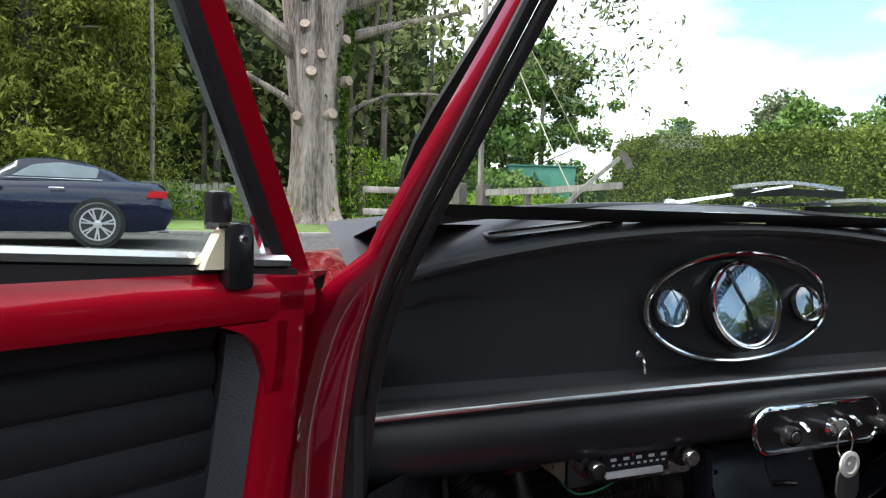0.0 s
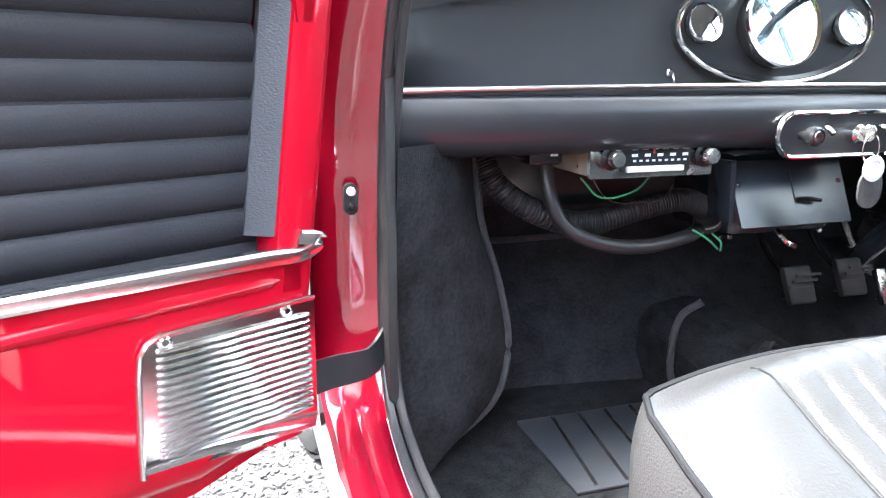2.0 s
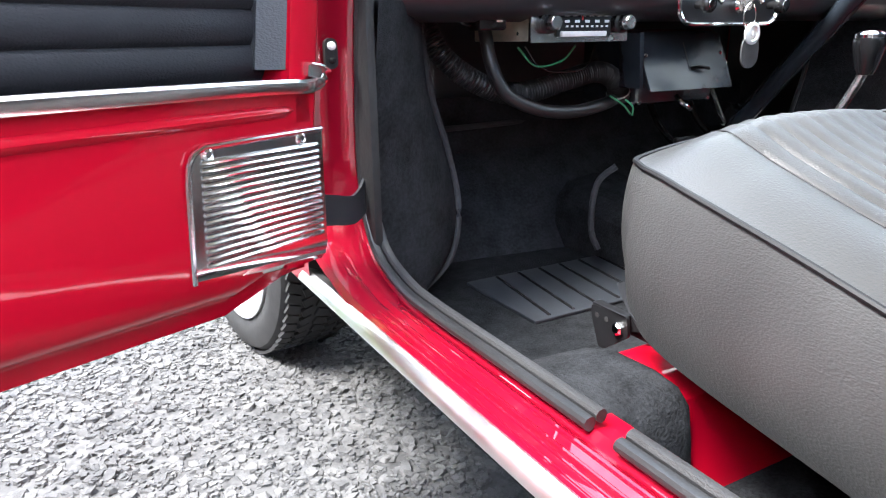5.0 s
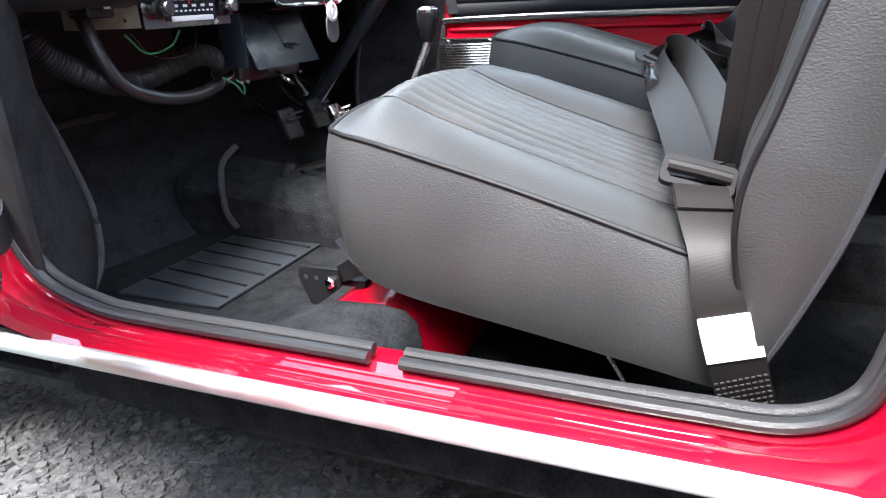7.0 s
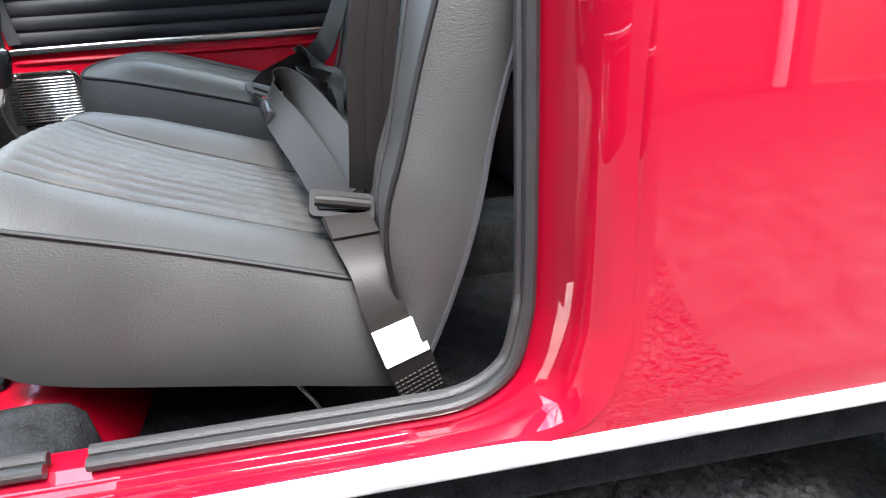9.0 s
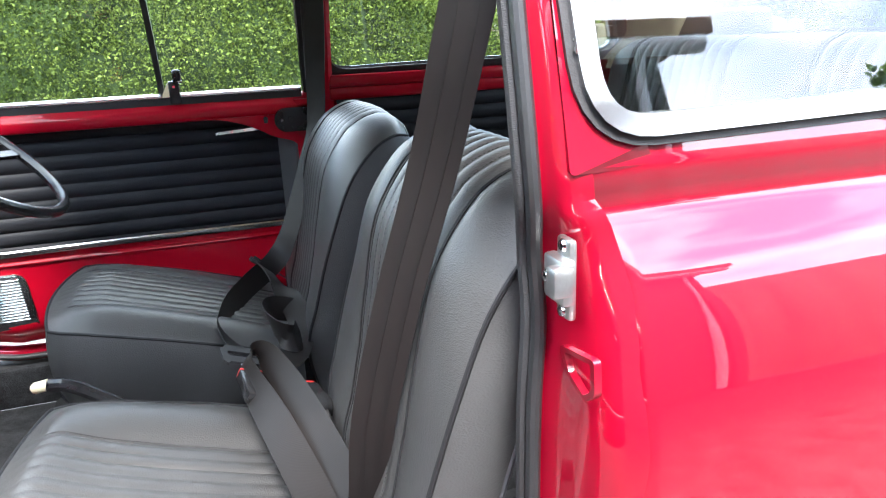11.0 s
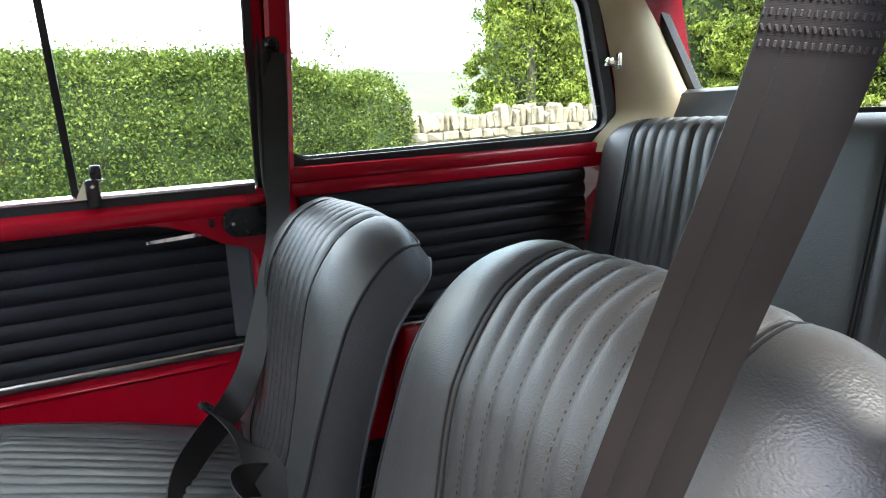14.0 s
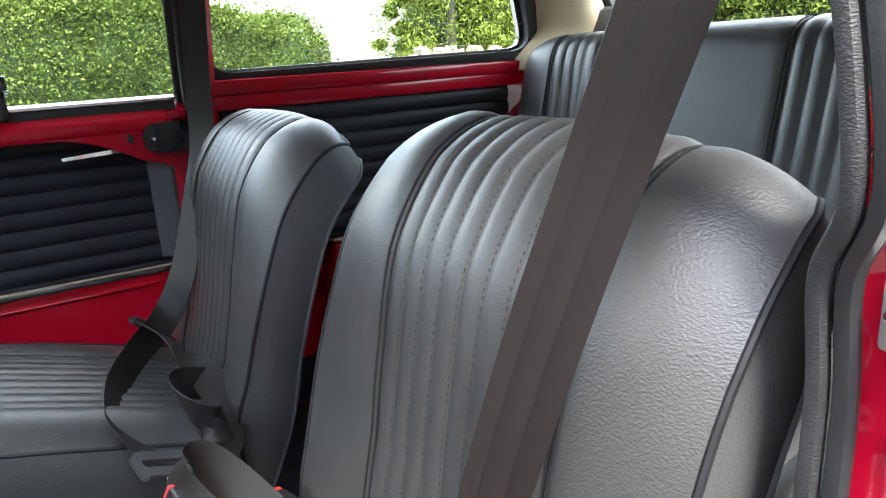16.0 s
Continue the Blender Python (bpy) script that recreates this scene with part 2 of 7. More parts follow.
HEDGE_L = leaf_mat("hedge_leaves", (0.050, 0.084, 0.016), (0.140, 0.185, 0.040), 0.7, 0.25, 0.6)
HEDGE_F = leaf_mat("bright_hedge_leaves", (0.095, 0.145, 0.028), (0.25, 0.31, 0.07), 0.7, 0.3, 0.7)
CYPRESS_L = leaf_mat("cypress_sprays", (0.085, 0.135, 0.018), (0.25, 0.30, 0.055), 0.6)
CONIFER_L = leaf_mat("conifer_sprays", (0.16, 0.20, 0.038), (0.44, 0.46, 0.11), 0.7, 0.5)
CEDAR_L = leaf_mat("cedar_needles", (0.066, 0.096, 0.038), (0.27, 0.31, 0.125), trans=0.4)
BROAD_L = leaf_mat("broad_leaves", (0.08, 0.16, 0.035), (0.24, 0.36, 0.10), 0.6)
PALE_L = leaf_mat("pale_leaves", (0.13, 0.17, 0.08), (0.28, 0.32, 0.18))
SHRUB_L = leaf_mat("shrub_leaves", (0.10, 0.20, 0.02), (0.28, 0.42, 0.05))
IVY_L = leaf_mat("ivy_leaves", (0.04, 0.10, 0.015), (0.13, 0.22, 0.03))
BARK = mat("grey_bark", (0.13, 0.105, 0.085), 0.9, var=0.6, var_scale=9, stretch=(3, 3, 0.4), bump=1.0, bump_scale=22, second=(0.36, 0.31, 0.265))
CUT_WOOD = mat("cut_wood", (0.31, 0.25, 0.19), 0.85, var=0.35, var_scale=14)
OLD_WOOD = mat("weathered_wood", (0.23, 0.205, 0.175), 0.85, var=0.4, var_scale=8, stretch=(6, 6, 0.7), bump=0.5, bump_scale=60, second=(0.40, 0.37, 0.32))
DARK_WOOD = mat("dark_brown_wood", (0.09, 0.075, 0.062), 0.85, var=0.4, var_scale=9, bump=0.5, bump_scale=60)
FENCE_W = mat("brown_fence_board", (0.34, 0.275, 0.18), 0.8, var=0.3, var_scale=6, stretch=(6, 6, 0.6), bump=0.4, bump_scale=60, second=(0.46, 0.375, 0.25))
STONE = mat("limestone", (0.150, 0.120, 0.078), 0.9, var=0.35, var_scale=6, bump=0.9, bump_scale=24, second=(0.26, 0.225, 0.160), island=0.5)
NAVY = mat("navy_paint", (0.004, 0.009, 0.028), 0.25, var=0.1, coat=0.6, spec=0.2)
TAIL = mat("tail_lamp_red", (0.55, 0.02, 0.03), 0.15, var=0.1, coat=1.0)
GREEN_BOX = mat("green_cabinet_paint", (0.07, 0.25, 0.19), 0.6, var=0.15, var_scale=4)
WHITE_P = mat("white_van_paint", (0.80, 0.81, 0.82), 0.35, var=0.04, var_scale=3, coat=0.5)
BOARD = mat("painted_weatherboard", (0.11, 0.097, 0.085), 0.7, var=0.2, var_scale=6, bump=0.3, bump_scale=60)
TILE = mat("roof_tile", (0.28, 0.15, 0.10), 0.8, var=0.3, var_scale=10, bump=0.4, bump_scale=40)
BRICK = mat("red_brick", (0.36, 0.17, 0.12), 0.85, var=0.25, var_scale=6)
# shade deep between the leaves, put into a dark colour
LEAF_SHADE = mat("leaf_shade_core", (0.018, 0.034, 0.008), 0.95, var=0.5, var_scale=9, second=(0.045, 0.075, 0.018))


# ---- mesh helpers ----
def part(name, bm, material, parent=None, label="", smooth=35, kind="", category="", group="", matrix=None):
    """Link a bmesh (or a mesh) as one object, under parent if one is given."""
    if isinstance(bm, bpy.types.Mesh):
        me = bm
    else:
        bmesh.ops.recalc_face_normals(bm, faces=bm.faces)
        for f in bm.faces:
            f.smooth = smooth > 0
        if smooth:
            lim = radians(smooth)
            for e in bm.edges:
                if len(e.link_faces) == 2 and e.calc_face_angle(0) > lim:
                    e.smooth = False
        me = bpy.data.meshes.new(name)
        bm.to_mesh(me)
        bm.free()
        for m in material if isinstance(material, (list, tuple)) else (material,):
            me.materials.append(m)
    ob = new(name, me)
    if parent:
        ob.parent = parent
    if matrix is not None:
        ob.matrix_basis = matrix
    return tagged(ob, label, category, group, kind)


def thing(name, label, category, matrix=None, group="", kind=""):
    ob = new(name)
    ob.empty_display_size = 0.1
    if matrix is not None:
        ob.matrix_basis = matrix
    return tagged(ob, label, category, group, kind)


def loft(rings, close=True, caps=True, bm=None):
    """Skin a row of rings (lists of points, all of one length)."""
    bm = bm or bmesh.new()
    rows = [[bm.verts.new(p) for p in r] for r in rings]
    n = len(rows[0])
    for a, b in zip(rows, rows[1:]):
        for i in range(n if close else n - 1):
            j = (i + 1) % n
            vs = (a[i], a[j], b[j], b[i])
            if len({v.co.to_tuple(6) for v in vs}) >= 3:
                bm.faces.new(vs)
    if caps and close:
        for r in (rows[0], rows[-1]):
            bm.faces.new(r)
    return bm


def smooth_path(pts, n=8, closed=False):
    """Catmull-Rom through the points."""
    P = [Vector(p) for p in pts]
    if len(P) < 3:
        return P
    out = []
    m = len(P)
    for i in range(m if closed else m - 1):
        p0 = P[(i - 1) % m] if closed or i > 0 else P[0] * 2 - P[1]
        p1, p2 = P[i], P[(i + 1) % m]
        p3 = P[(i + 2) % m] if closed or i + 2 < m else P[-1] * 2 - P[-2]
        for k in range(n):
            t = k / n
            out.append(0.5 * (2 * p1 + (p2 - p0) * t + (2 * p0 - 5 * p1 + 4 * p2 - p3) * t * t + (3 * p1 - p0 - 3 * p2 + p3) * t ** 3))
    if not closed:
        out.append(P[-1])
    return out


def at_path(path, v):
    f = v * (len(path) - 1)
    i = min(int(f), len(path) - 2)
    return path[i].lerp(path[i + 1], f - i), (path[i + 1] - path[i]).normalized()


def sweep(path, shape, up=(0, 0, 1), closed=False, bm=None, caps=True, scale=None):
    """Sweep a closed 2D shape [(a, b)] along a path; a runs along up x way, b along up made square to the way."""
    path = [Vector(p) for p in path]
    rings = []
    m = len(path)
    for i, p in enumerate(path):
        q0 = path[(i - 1) % m] if closed else path[max(i - 1, 0)]
        q1 = path[(i + 1) % m] if closed else path[min(i + 1, m - 1)]
        t = (q1 - q0).normalized()
        u = Vector(up[i] if isinstance(up, list) else up)
        s = u.cross(t)
        if s.length < 1e-4:
            s = Vector((1, 0, 0)).cross(t)
        s.normalize()
        v = t.cross(s).normalized()
        k = scale(i / max(m - 1, 1)) if scale else 1
        rings.append([p + s * a * k + v * b * k for a, b in shape])
    if closed:
        rings.append(rings[0])
        bm = loft(rings, True, False, bm)
        bmesh.ops.remove_doubles(bm, verts=bm.verts, dist=1e-6)
        return bm
    return loft(rings, True, caps, bm)


def circle(r, n=10, sx=1.0, sy=1.0):
    return [(r * sx * math.cos(2 * math.pi * i / n), r * sy * math.sin(2 * math.pi * i / n)) for i in range(n)]


def tube(pts, r, n=10, bm=None, steps=6, closed=False, scale=None, up=(0.13, 0.21, 1)):
    path = smooth_path(pts, steps, closed) if steps > 1 else [Vector(p) for p in pts]
    return sweep(path, circle(r, n), up=up, closed=closed, bm=bm, scale=scale)


def box(size, at=(0, 0, 0), bevel=0.0, bm=None, seg=2, turn=None):
    bm = bm or bmesh.new()
    m = Matrix.Translation(at) @ (turn or Matrix.Identity(4)) @ Matrix.Diagonal((*size, 1))
    made = bmesh.ops.create_cube(bm, size=1, matrix=m)
    if bevel:
        es = list({e for v in made["verts"] for e in v.link_edges})
        bmesh.ops.bevel(bm, geom=es, offset=bevel, segments=seg, affect="EDGES", profile=0.5)
    return bm


def lathe(profile, n=24, at=(0, 0, 0), axis="z", bm=None, turn=None):
    """Turn a profile [(radius, height)] round an axis."""
    base = {"z": Matrix.Identity(4), "y": Matrix.Rotation(radians(90), 4, "X"), "x": Matrix.Rotation(radians(90), 4, "Y")}[axis]
    m = Matrix.Translation(at) @ (turn or Matrix.Identity(4)) @ base
    rings = [[m @ Vector((max(r, 1e-5) * math.cos(2 * math.pi * i / n), max(r, 1e-5) * math.sin(2 * math.pi * i / n), h)) for i in range(n)] for r, h in profile]
    return loft(rings, True, True, bm)


def grid(nu, nv, fn, bm=None, thick=None):
    """A sheet of points fn(u, v), u and v from 0 to 1."""
    bm = bm or bmesh.new()
    rows = [[bm.verts.new(fn(i / nu, j / nv)) for j in range(nv + 1)] for i in range(nu + 1)]
    for i in range(nu):
        for j in range(nv):
            bm.faces.new((rows[i][j], rows[i + 1][j], rows[i + 1][j + 1], rows[i][j + 1]))
    return bm


def round_rect(w, h, r, n=6):
    """Outline of a rounded rectangle round (0, 0)."""
    out = []
    for cx, cy, a0 in ((w / 2 - r, h / 2 - r, 0), (-w / 2 + r, h / 2 - r, 90), (-w / 2 + r, -h / 2 + r, 180), (w / 2 - r, -h / 2 + r, 270)):
        for k in range(n + 1):
            a = radians(a0 + 90 * k / n)
            out.append((cx + r * math.cos(a), cy + r * math.sin(a)))
    return out


def round_poly(pts, rads, n=6):
    """A closed 2D outline with rounded corners."""
    out = []
    m = len(pts)
    for i, p in enumerate(pts):
        p = Vector(p)
        a, b = Vector(pts[i - 1]) - p, Vector(pts[(i + 1) % m]) - p
        r = rads[i] if isinstance(rads, (list, tuple)) else rads
        s, e = p + a.normalized() * r, p + b.normalized() * r
        for k in range(n + 1):
            t = k / n
            out.append(((1 - t) ** 2 * s + 2 * t * (1 - t) * p + t * t * e))
    return [tuple(v) for v in out]


def slab(outline, place, depth, bm=None, holes=None):
    """A plate: 2D outline laid by place(a, b, h) at heights 0 and depth."""
    return loft([[place(a, b, 0.0) for a, b in outline], [place(a, b, depth) for a, b in outline]], True, True, bm)


def frame_ring(outer, inner, place, h0, h1, bm=None):
    """A flat ring between two outlines of equal length, with thickness."""
    rings = [[place(a, b, h0) for a, b in outer], [place(a, b, h1) for a, b in outer], [place(a, b, h1) for a, b in inner], [place(a, b, h0) for a, b in inner]]
    rings.append(rings[0])
    bm = loft(rings, True, False, bm)
    bmesh.ops.remove_doubles(bm, verts=bm.verts, dist=1e-6)
    return bm


def interp(table, x):
    """Smooth value from a table [(x, y)]."""
    xs, ys = zip(*table)
    return float(np.interp(x, xs, ys))


def raw_mesh(name, verts, faces, materials, smooth=False):
    me = bpy.data.meshes.new(name)
    me.from_pydata([tuple(v) for v in verts], [], [tuple(f) for f in faces])
    for m in materials:
        me.materials.append(m)
    if smooth:
        me.shade_smooth()
    return me


def leaf_mesh(name, centres, size, material, seed=1, aspect=2.0, droop=0.0, outward=None, flat=0.0):
    """Many small folded leaves at the given centres."""
    rs = np.random.RandomState(seed)
    c = np.asarray(centres, float)
    n = len(c)
    d = rs.normal(size=(n, 3))
    if outward is not None:
        d = d * 0.8 + outward
    d[:, 2] -= droop
    d /= np.linalg.norm(d, axis=1)[:, None]
    o = rs.normal(size=(n, 3))
    o[:, 2] *= 1 - flat
    s = np.cross(d, o)
    s /= np.linalg.norm(s, axis=1)[:, None] + 1e-9
    up = np.cross(s, d)
    k = size * rs.uniform(0.6, 1.35, n)[:, None]
    v = np.stack([c - d * k * 0.5, c + s * k * 0.5 / aspect + up * k * 0.08, c + d * k * 0.5, c - s * k * 0.5 / aspect + up * k * 0.08], 1).reshape(-1, 3)
    f = np.arange(n * 4).reshape(n, 4)
    return raw_mesh(name, v, f, [material])


# ---- car body ----
SIDE = [(0.28, 0.690), (0.335, 0.700), (0.40, 0.704), (0.55, 0.7105), (0.60, 0.7112), (0.66, 0.7103), (0.70, 0.7080), (0.72, 0.7056), (0.74, 0.7024), (0.76, 0.6980), (0.78, 0.6925), (0.80, 0.6860), (0.82, 0.6775), (0.84, 0.6660), (0.86, 0.6505), (0.870, 0.6420),
        (0.874, 0.6415), (0.898, 0.6500), (0.906, 0.651), (0.915, 0.648), (1.24, 0.560), (1.32, 0.538)]


def side_x(z):
    return interp(SIDE, z)


# the edge of the door opening: y, z and half-width x
APERTURE = [(0.012, 1.285, 0.548), (0.013, 1.235, 0.560), (0.015, 1.10, 0.590), (0.015, 1.0, 0.611), (0.015, 0.93, 0.625), (0.013, 0.88, 0.629), (0.006, 0.84, 0.615),
            (0.004, 0.78, 0.618), (0.010, 0.70, 0.621), (0.012, 0.55, 0.620), (0.014, 0.44, 0.618), (0.018, 0.395, 0.618), (0.034, 0.346, 0.617), (0.078, 0.319, 0.617),
            (0.15, 0.315, 0.617), (0.28, 0.315, 0.617), (0.399, 0.315, 0.617), (0.432, 0.315, 0.617), (0.55, 0.315, 0.617), (0.70, 0.315, 0.617), (0.775, 0.320, 0.617), (0.845, 0.343, 0.617), (0.884, 0.385, 0.616),
            (0.899, 0.44, 0.615), (0.900, 0.50, 0.615), (0.890, 0.60, 0.615), (0.872, 0.70, 0.614), (0.836, 0.80, 0.612), (0.795, 0.868, 0.606),
            (0.754, 0.933, 0.592), (0.708, 1.007, 0.570), (0.672, 1.08, 0.545), (0.632, 1.16, 0.520), (0.592, 1.235, 0.498), (0.564, 1.285, 0.483)]

car = thing("small_car", "glossy red vintage two-door saloon car, passenger door swung open, on asphalt", "car")


def aperture_path(s, first=0, last=None, n=5, off=0.0):
    pts = [Vector((s * x, y, z)) for y, z, x in APERTURE[first:last]]
    return smooth_path(pts, n)


def jamb(s):
    """The painted door surround: sill top, posts and rounded corners in one pressing."""
    path = aperture_path(s)
    rings = []
    m = len(path)
    for i, p in enumerate(path):
        t = (path[min(i + 1, m - 1)] - path[max(i - 1, 0)])
        t = Vector((0, t.y, t.z)).normalized()
        n = Vector((0, -t.z, t.y)) * -1      # away from the opening
        if n.dot(Vector((0, p.y - 0.45, p.z - 0.75))) < 0:
            n = -n
        w = max(0.0, -n.z) ** 1.5              # 1 along the sill
        wide = interp([(0.3, 1.0), (0.70, 1.0), (0.74, 0.93), (0.78, 0.83), (0.80, 0.76), (0.82, 0.69), (0.84, 0.59), (0.86, 0.46), (0.88, 0.27), (0.90, 0.26), (0.93, 0.22), (1.0, 0.165), (1.1, 0.11), (1.24, 0.05)], p.z)
        front = p.y > 0.4
        jam = [(0.0, 0.0), (0.006, 0.012), (0.011, 0.026), (0.013, 0.040), (0.016, 0.052), (0.020, 0.064), (0.027, 0.075), (0.037, 0.083), (0.052, 0.0865)]
        if front:
            jam = [(a * 0.62, b * 1.0) for a, b in jam]
        sill = [(0.0, 0.0), (0.006, 0.010), (-0.002, 0.022), (-0.007, 0.036), (-0.005, 0.043), (-0.012, 0.050), (-0.014, 0.060), (-0.0125, 0.073), (-0.004, 0.079)]
        ring = []
        for (a, b), (c, d) in zip(jam, sill):
            ring.append(p + n * (a * (1 - w) + c * w) * (0.55 + 0.45 * wide) + Vector((s * (b * (1 - w) + d * w) * wide, 0, 0)))
        rings.append(ring)
    return loft(rings, False, False)


def rear_quarter(s):
    rings = []
    for z in [0.322, 0.328, 0.335, 0.36, 0.40, 0.48, 0.56, 0.60, 0.63, 0.66, 0.68, 0.70, 0.72, 0.74, 0.76, 0.78, 0.80, 0.81, 0.82, 0.83, 0.84, 0.85, 0.86, 0.870, 0.874, 0.886, 0.898, 0.902, 0.906, 0.912, 0.925]:
        x = side_x(z)
        e = interp([(0.322, 0.060), (0.328, 0.030), (0.335, 0.010), (0.36, -0.010), (0.40, -0.030), (0.78, -0.038), (0.82, -0.038), (0.835, -0.034), (0.85, -0.030), (0.868, -0.020), (0.878, -0.012), (0.90, 0.000), (0.925, 0.000)], z)
        ring = [Vector((s * min(x - 0.013, 0.69), e + 0.004, z)), Vector((s * (x - 0.005), e - 0.001, z)), Vector((s * (x - 0.001), e - 0.006, z)), Vector((s * x, e - 0.016, z))]
        for y in (-0.10, -0.2, -0.3, -0.45, -0.6, -0.75, -0.9, -1.0):
            ring.append(Vector((s * (x - 0.05 * max(0, (-y - 0.5) / 0.5) ** 2), y, z)))
        ring += [Vector((s * (x - 0.10), -1.08, z)), Vector((s * (x - 0.2), -1.13, z)), Vector((0, -1.15, z))]
        rings.append(ring)
    return loft(rings, False, False)


QWIN = round_poly([(-0.018, 0.926), (-0.004, 1.268), (-0.690, 1.274), (-0.826, 0.938)], [0.055, 0.05, 0.06, 0.075])
QOUT = round_poly([(-0.002, 0.903), (-0.004, 1.298), (-0.93, 1.300), (-1.10, 0.903)], [0.004, 0.004, 0.02, 0.02])


def plane_x(s, inset=0.0):
    return lambda y, z, h: Vector((s * (interp([(0.90, 0.653), (0.915, 0.648), (1.30, 0.544)], z) - inset - h - 0.05 * max(0, (-y - 0.6) / 0.5) ** 2), y, z))


def scaled(outline, k):
    """The outline grown by k metres."""
    m = len(outline)
    out = []
    for i, p in enumerate(outline):
        a, b = Vector(outline[i - 1]), Vector(outline[(i + 1) % m])
        t = (b - a).normalized()
        out.append((p[0] - t.y * k, p[1] + t.x * k))
    return out


def grow(o, k):
    a = sum(o[i - 1][0] * o[i][1] - o[i][0] * o[i - 1][1] for i in range(len(o)))
    return scaled(o, -k if a > 0 else k)


def curved_pane(outline, place, thick=0.004):
    """Bowed glass inside a convex outline, two skins apart."""
    z0, z1 = min(b for a, b in outline) + 1e-4, max(b for a, b in outline) - 1e-4
    m = len(outline)

    def span(z):
        xs = []
        for i in range(m):
            (a, b), (c, d) = outline[i - 1], outline[i]
            if (b - z) * (d - z) < 0:
                xs.append(a + (c - a) * (z - b) / (d - b))
        return (min(xs), max(xs)) if xs else (0, 0)

    def at(u, v, h):
        z = z0 + (z1 - z0) * (0.5 - 0.5 * math.cos(math.pi * v))
        lo, hi = span(z)
        return place(lo + (hi - lo) * u, z, h)
    bm = grid(24, 16, lambda u, v: at(u, v, 0.0))
    return grid(24, 16, lambda u, v: at(1 - u, v, thick), bm)


for s, side in ((-1, "left"), (1, "right")):
    part("door_surround", jamb(s), RED, car)
    part("rear_quarter_panel", rear_quarter(s), RED, car)
    part("window_surround", frame_ring(QOUT, grow(QWIN, 0.005), plane_x(s), 0.0, 0.022), RED, car)
    qw = part("quarter_window", frame_ring(grow(QWIN, 0.008), QWIN, plane_x(s), -0.004, 0.020), RUBBER, car, "rear quarter window with rubber seal")
    part("chrome_frame", frame_ring(grow(QWIN, 0.001), grow(QWIN, -0.015), plane_x(s), -0.009, 0.004), STEEL, qw)
    part("inner_seal", frame_ring(grow(QWIN, 0.016), grow(QWIN, -0.009), plane_x(s), 0.018, 0.034), RUBBER, qw)
    pane = part("pane", slab(grow(QWIN, -0.010), plane_x(s, -0.001), 0.004), GLASS_Q if s < 0 else GLASS, qw)
    pane.visible_shadow = False
    for yy, zz in ((-0.018, 0.988), (-0.010, 1.172)):
        x0 = plane_x(s)(yy, zz, 0.034)
        part("hinge_clip", box((0.010, 0.014, 0.020), x0, 0.003), ZINC, qw)
    if s < 0:
        x0 = plane_x(s)(-0.016, 0.990, -0.008)
        part("screw", lathe([(0.0, 0.003), (0.003, 0.002), (0.004, 0.0)], 10, x0, "x"), CHROME, qw)
    # toggle catch at the back edge of the opening pane
    cy, cz = -0.772, 1.108
    x0 = plane_x(s)(cy, cz, 0.044)
    cbm = box((0.022, 0.030, 0.020), x0, 0.004)
    box((0.012, 0.010, 0.036), x0 + Vector((-s * 0.016, -0.012, 0.0)), 0.003, cbm)
    tube([x0 + Vector((-s * 0.008, 0.016, -0.004)), x0 + Vector((-s * 0.02, 0.004, -0.012)), x0 + Vector((-s * 0.024, -0.014, -0.012))], 0.003, 8, cbm)
    part("toggle_catch", cbm, CHROME, qw)
    # rubber seal round the door opening
    seal = [(0.0060 * math.cos(a) * (1.15 if math.sin(a) > 0 else 1), 0.0060 * math.sin(a)) for a in np.linspace(0, 2 * math.pi, 11)[:-1]]
    for a, b in (((0, 17), (17, None)) if s < 0 else ((0, None),)):
        for nm, dx, dn, mt, sh in (("door_seal", 0.006, -0.006, SEAL, seal), ("woven_seal_edge", -0.006, -0.010, FURFLEX, [(u * 0.95, v * 0.95) for u, v in seal])):
            braid = nm == "woven_seal_edge" and s < 0
            pts = aperture_path(s, a, b, 64 if braid else 5)
            q = []
            for i, p in enumerate(pts):
                t = pts[min(i + 1, len(pts) - 1)] - pts[max(i - 1, 0)]
                n = Vector((0, -t.z, t.y)).normalized()
                if n.dot(Vector((0, p.y - 0.45, p.z - 0.75))) < 0:
                    n = -n
                q.append(p + n * dn + Vector((s * dx, 0, 0)))
            lump = (lambda t, m=len(q) - 1: 1.0 + 0.018 * math.cos(math.pi * t * m)) if braid else None
            part(nm, sweep(q, sh, up=(1, 0, 0), scale=lump), mt, car)

# sill cover strip, sill underside
prof = [(-0.680, 0.3095), (-0.700, 0.3085), (-0.7058, 0.3102), (-0.7082, 0.3130), (-0.7065, 0.3173), (-0.702, 0.3222), (-0.6975, 0.3250), (-0.6945, 0.3258), (-0.680, 0.3200)]
bm = loft([[Vector((x, y, z + 0.006 * (0.4 - y))) for x, z in prof] for y in (-0.42, 0.0, 0.5, 0.90, 0.925)], True, True)
part("sill_cover", bm, STRIP, car, "polished stainless sill cover strip")
for bx, bz, br_ in ((-0.6475, 0.3196, 0.0030), (-0.6690, 0.3265, 0.0022), (-0.6790, 0.3282, 0.0018), (-0.6875, 0.3272, 0.0016)):
    part("sill_bead", tube([(bx, 0.13, bz - 0.003), (bx, 0.16, bz), (bx, 0.42, bz), (bx, 0.69, bz), (bx, 0.73, bz - 0.003)], br_, 8), RED, car)
for s in (-1, 1):
    part("sill_flange", box((0.034, 0.10, 0.006), (s * 0.602, 0.4155, 0.3095), 0.002), RED_IN, car)
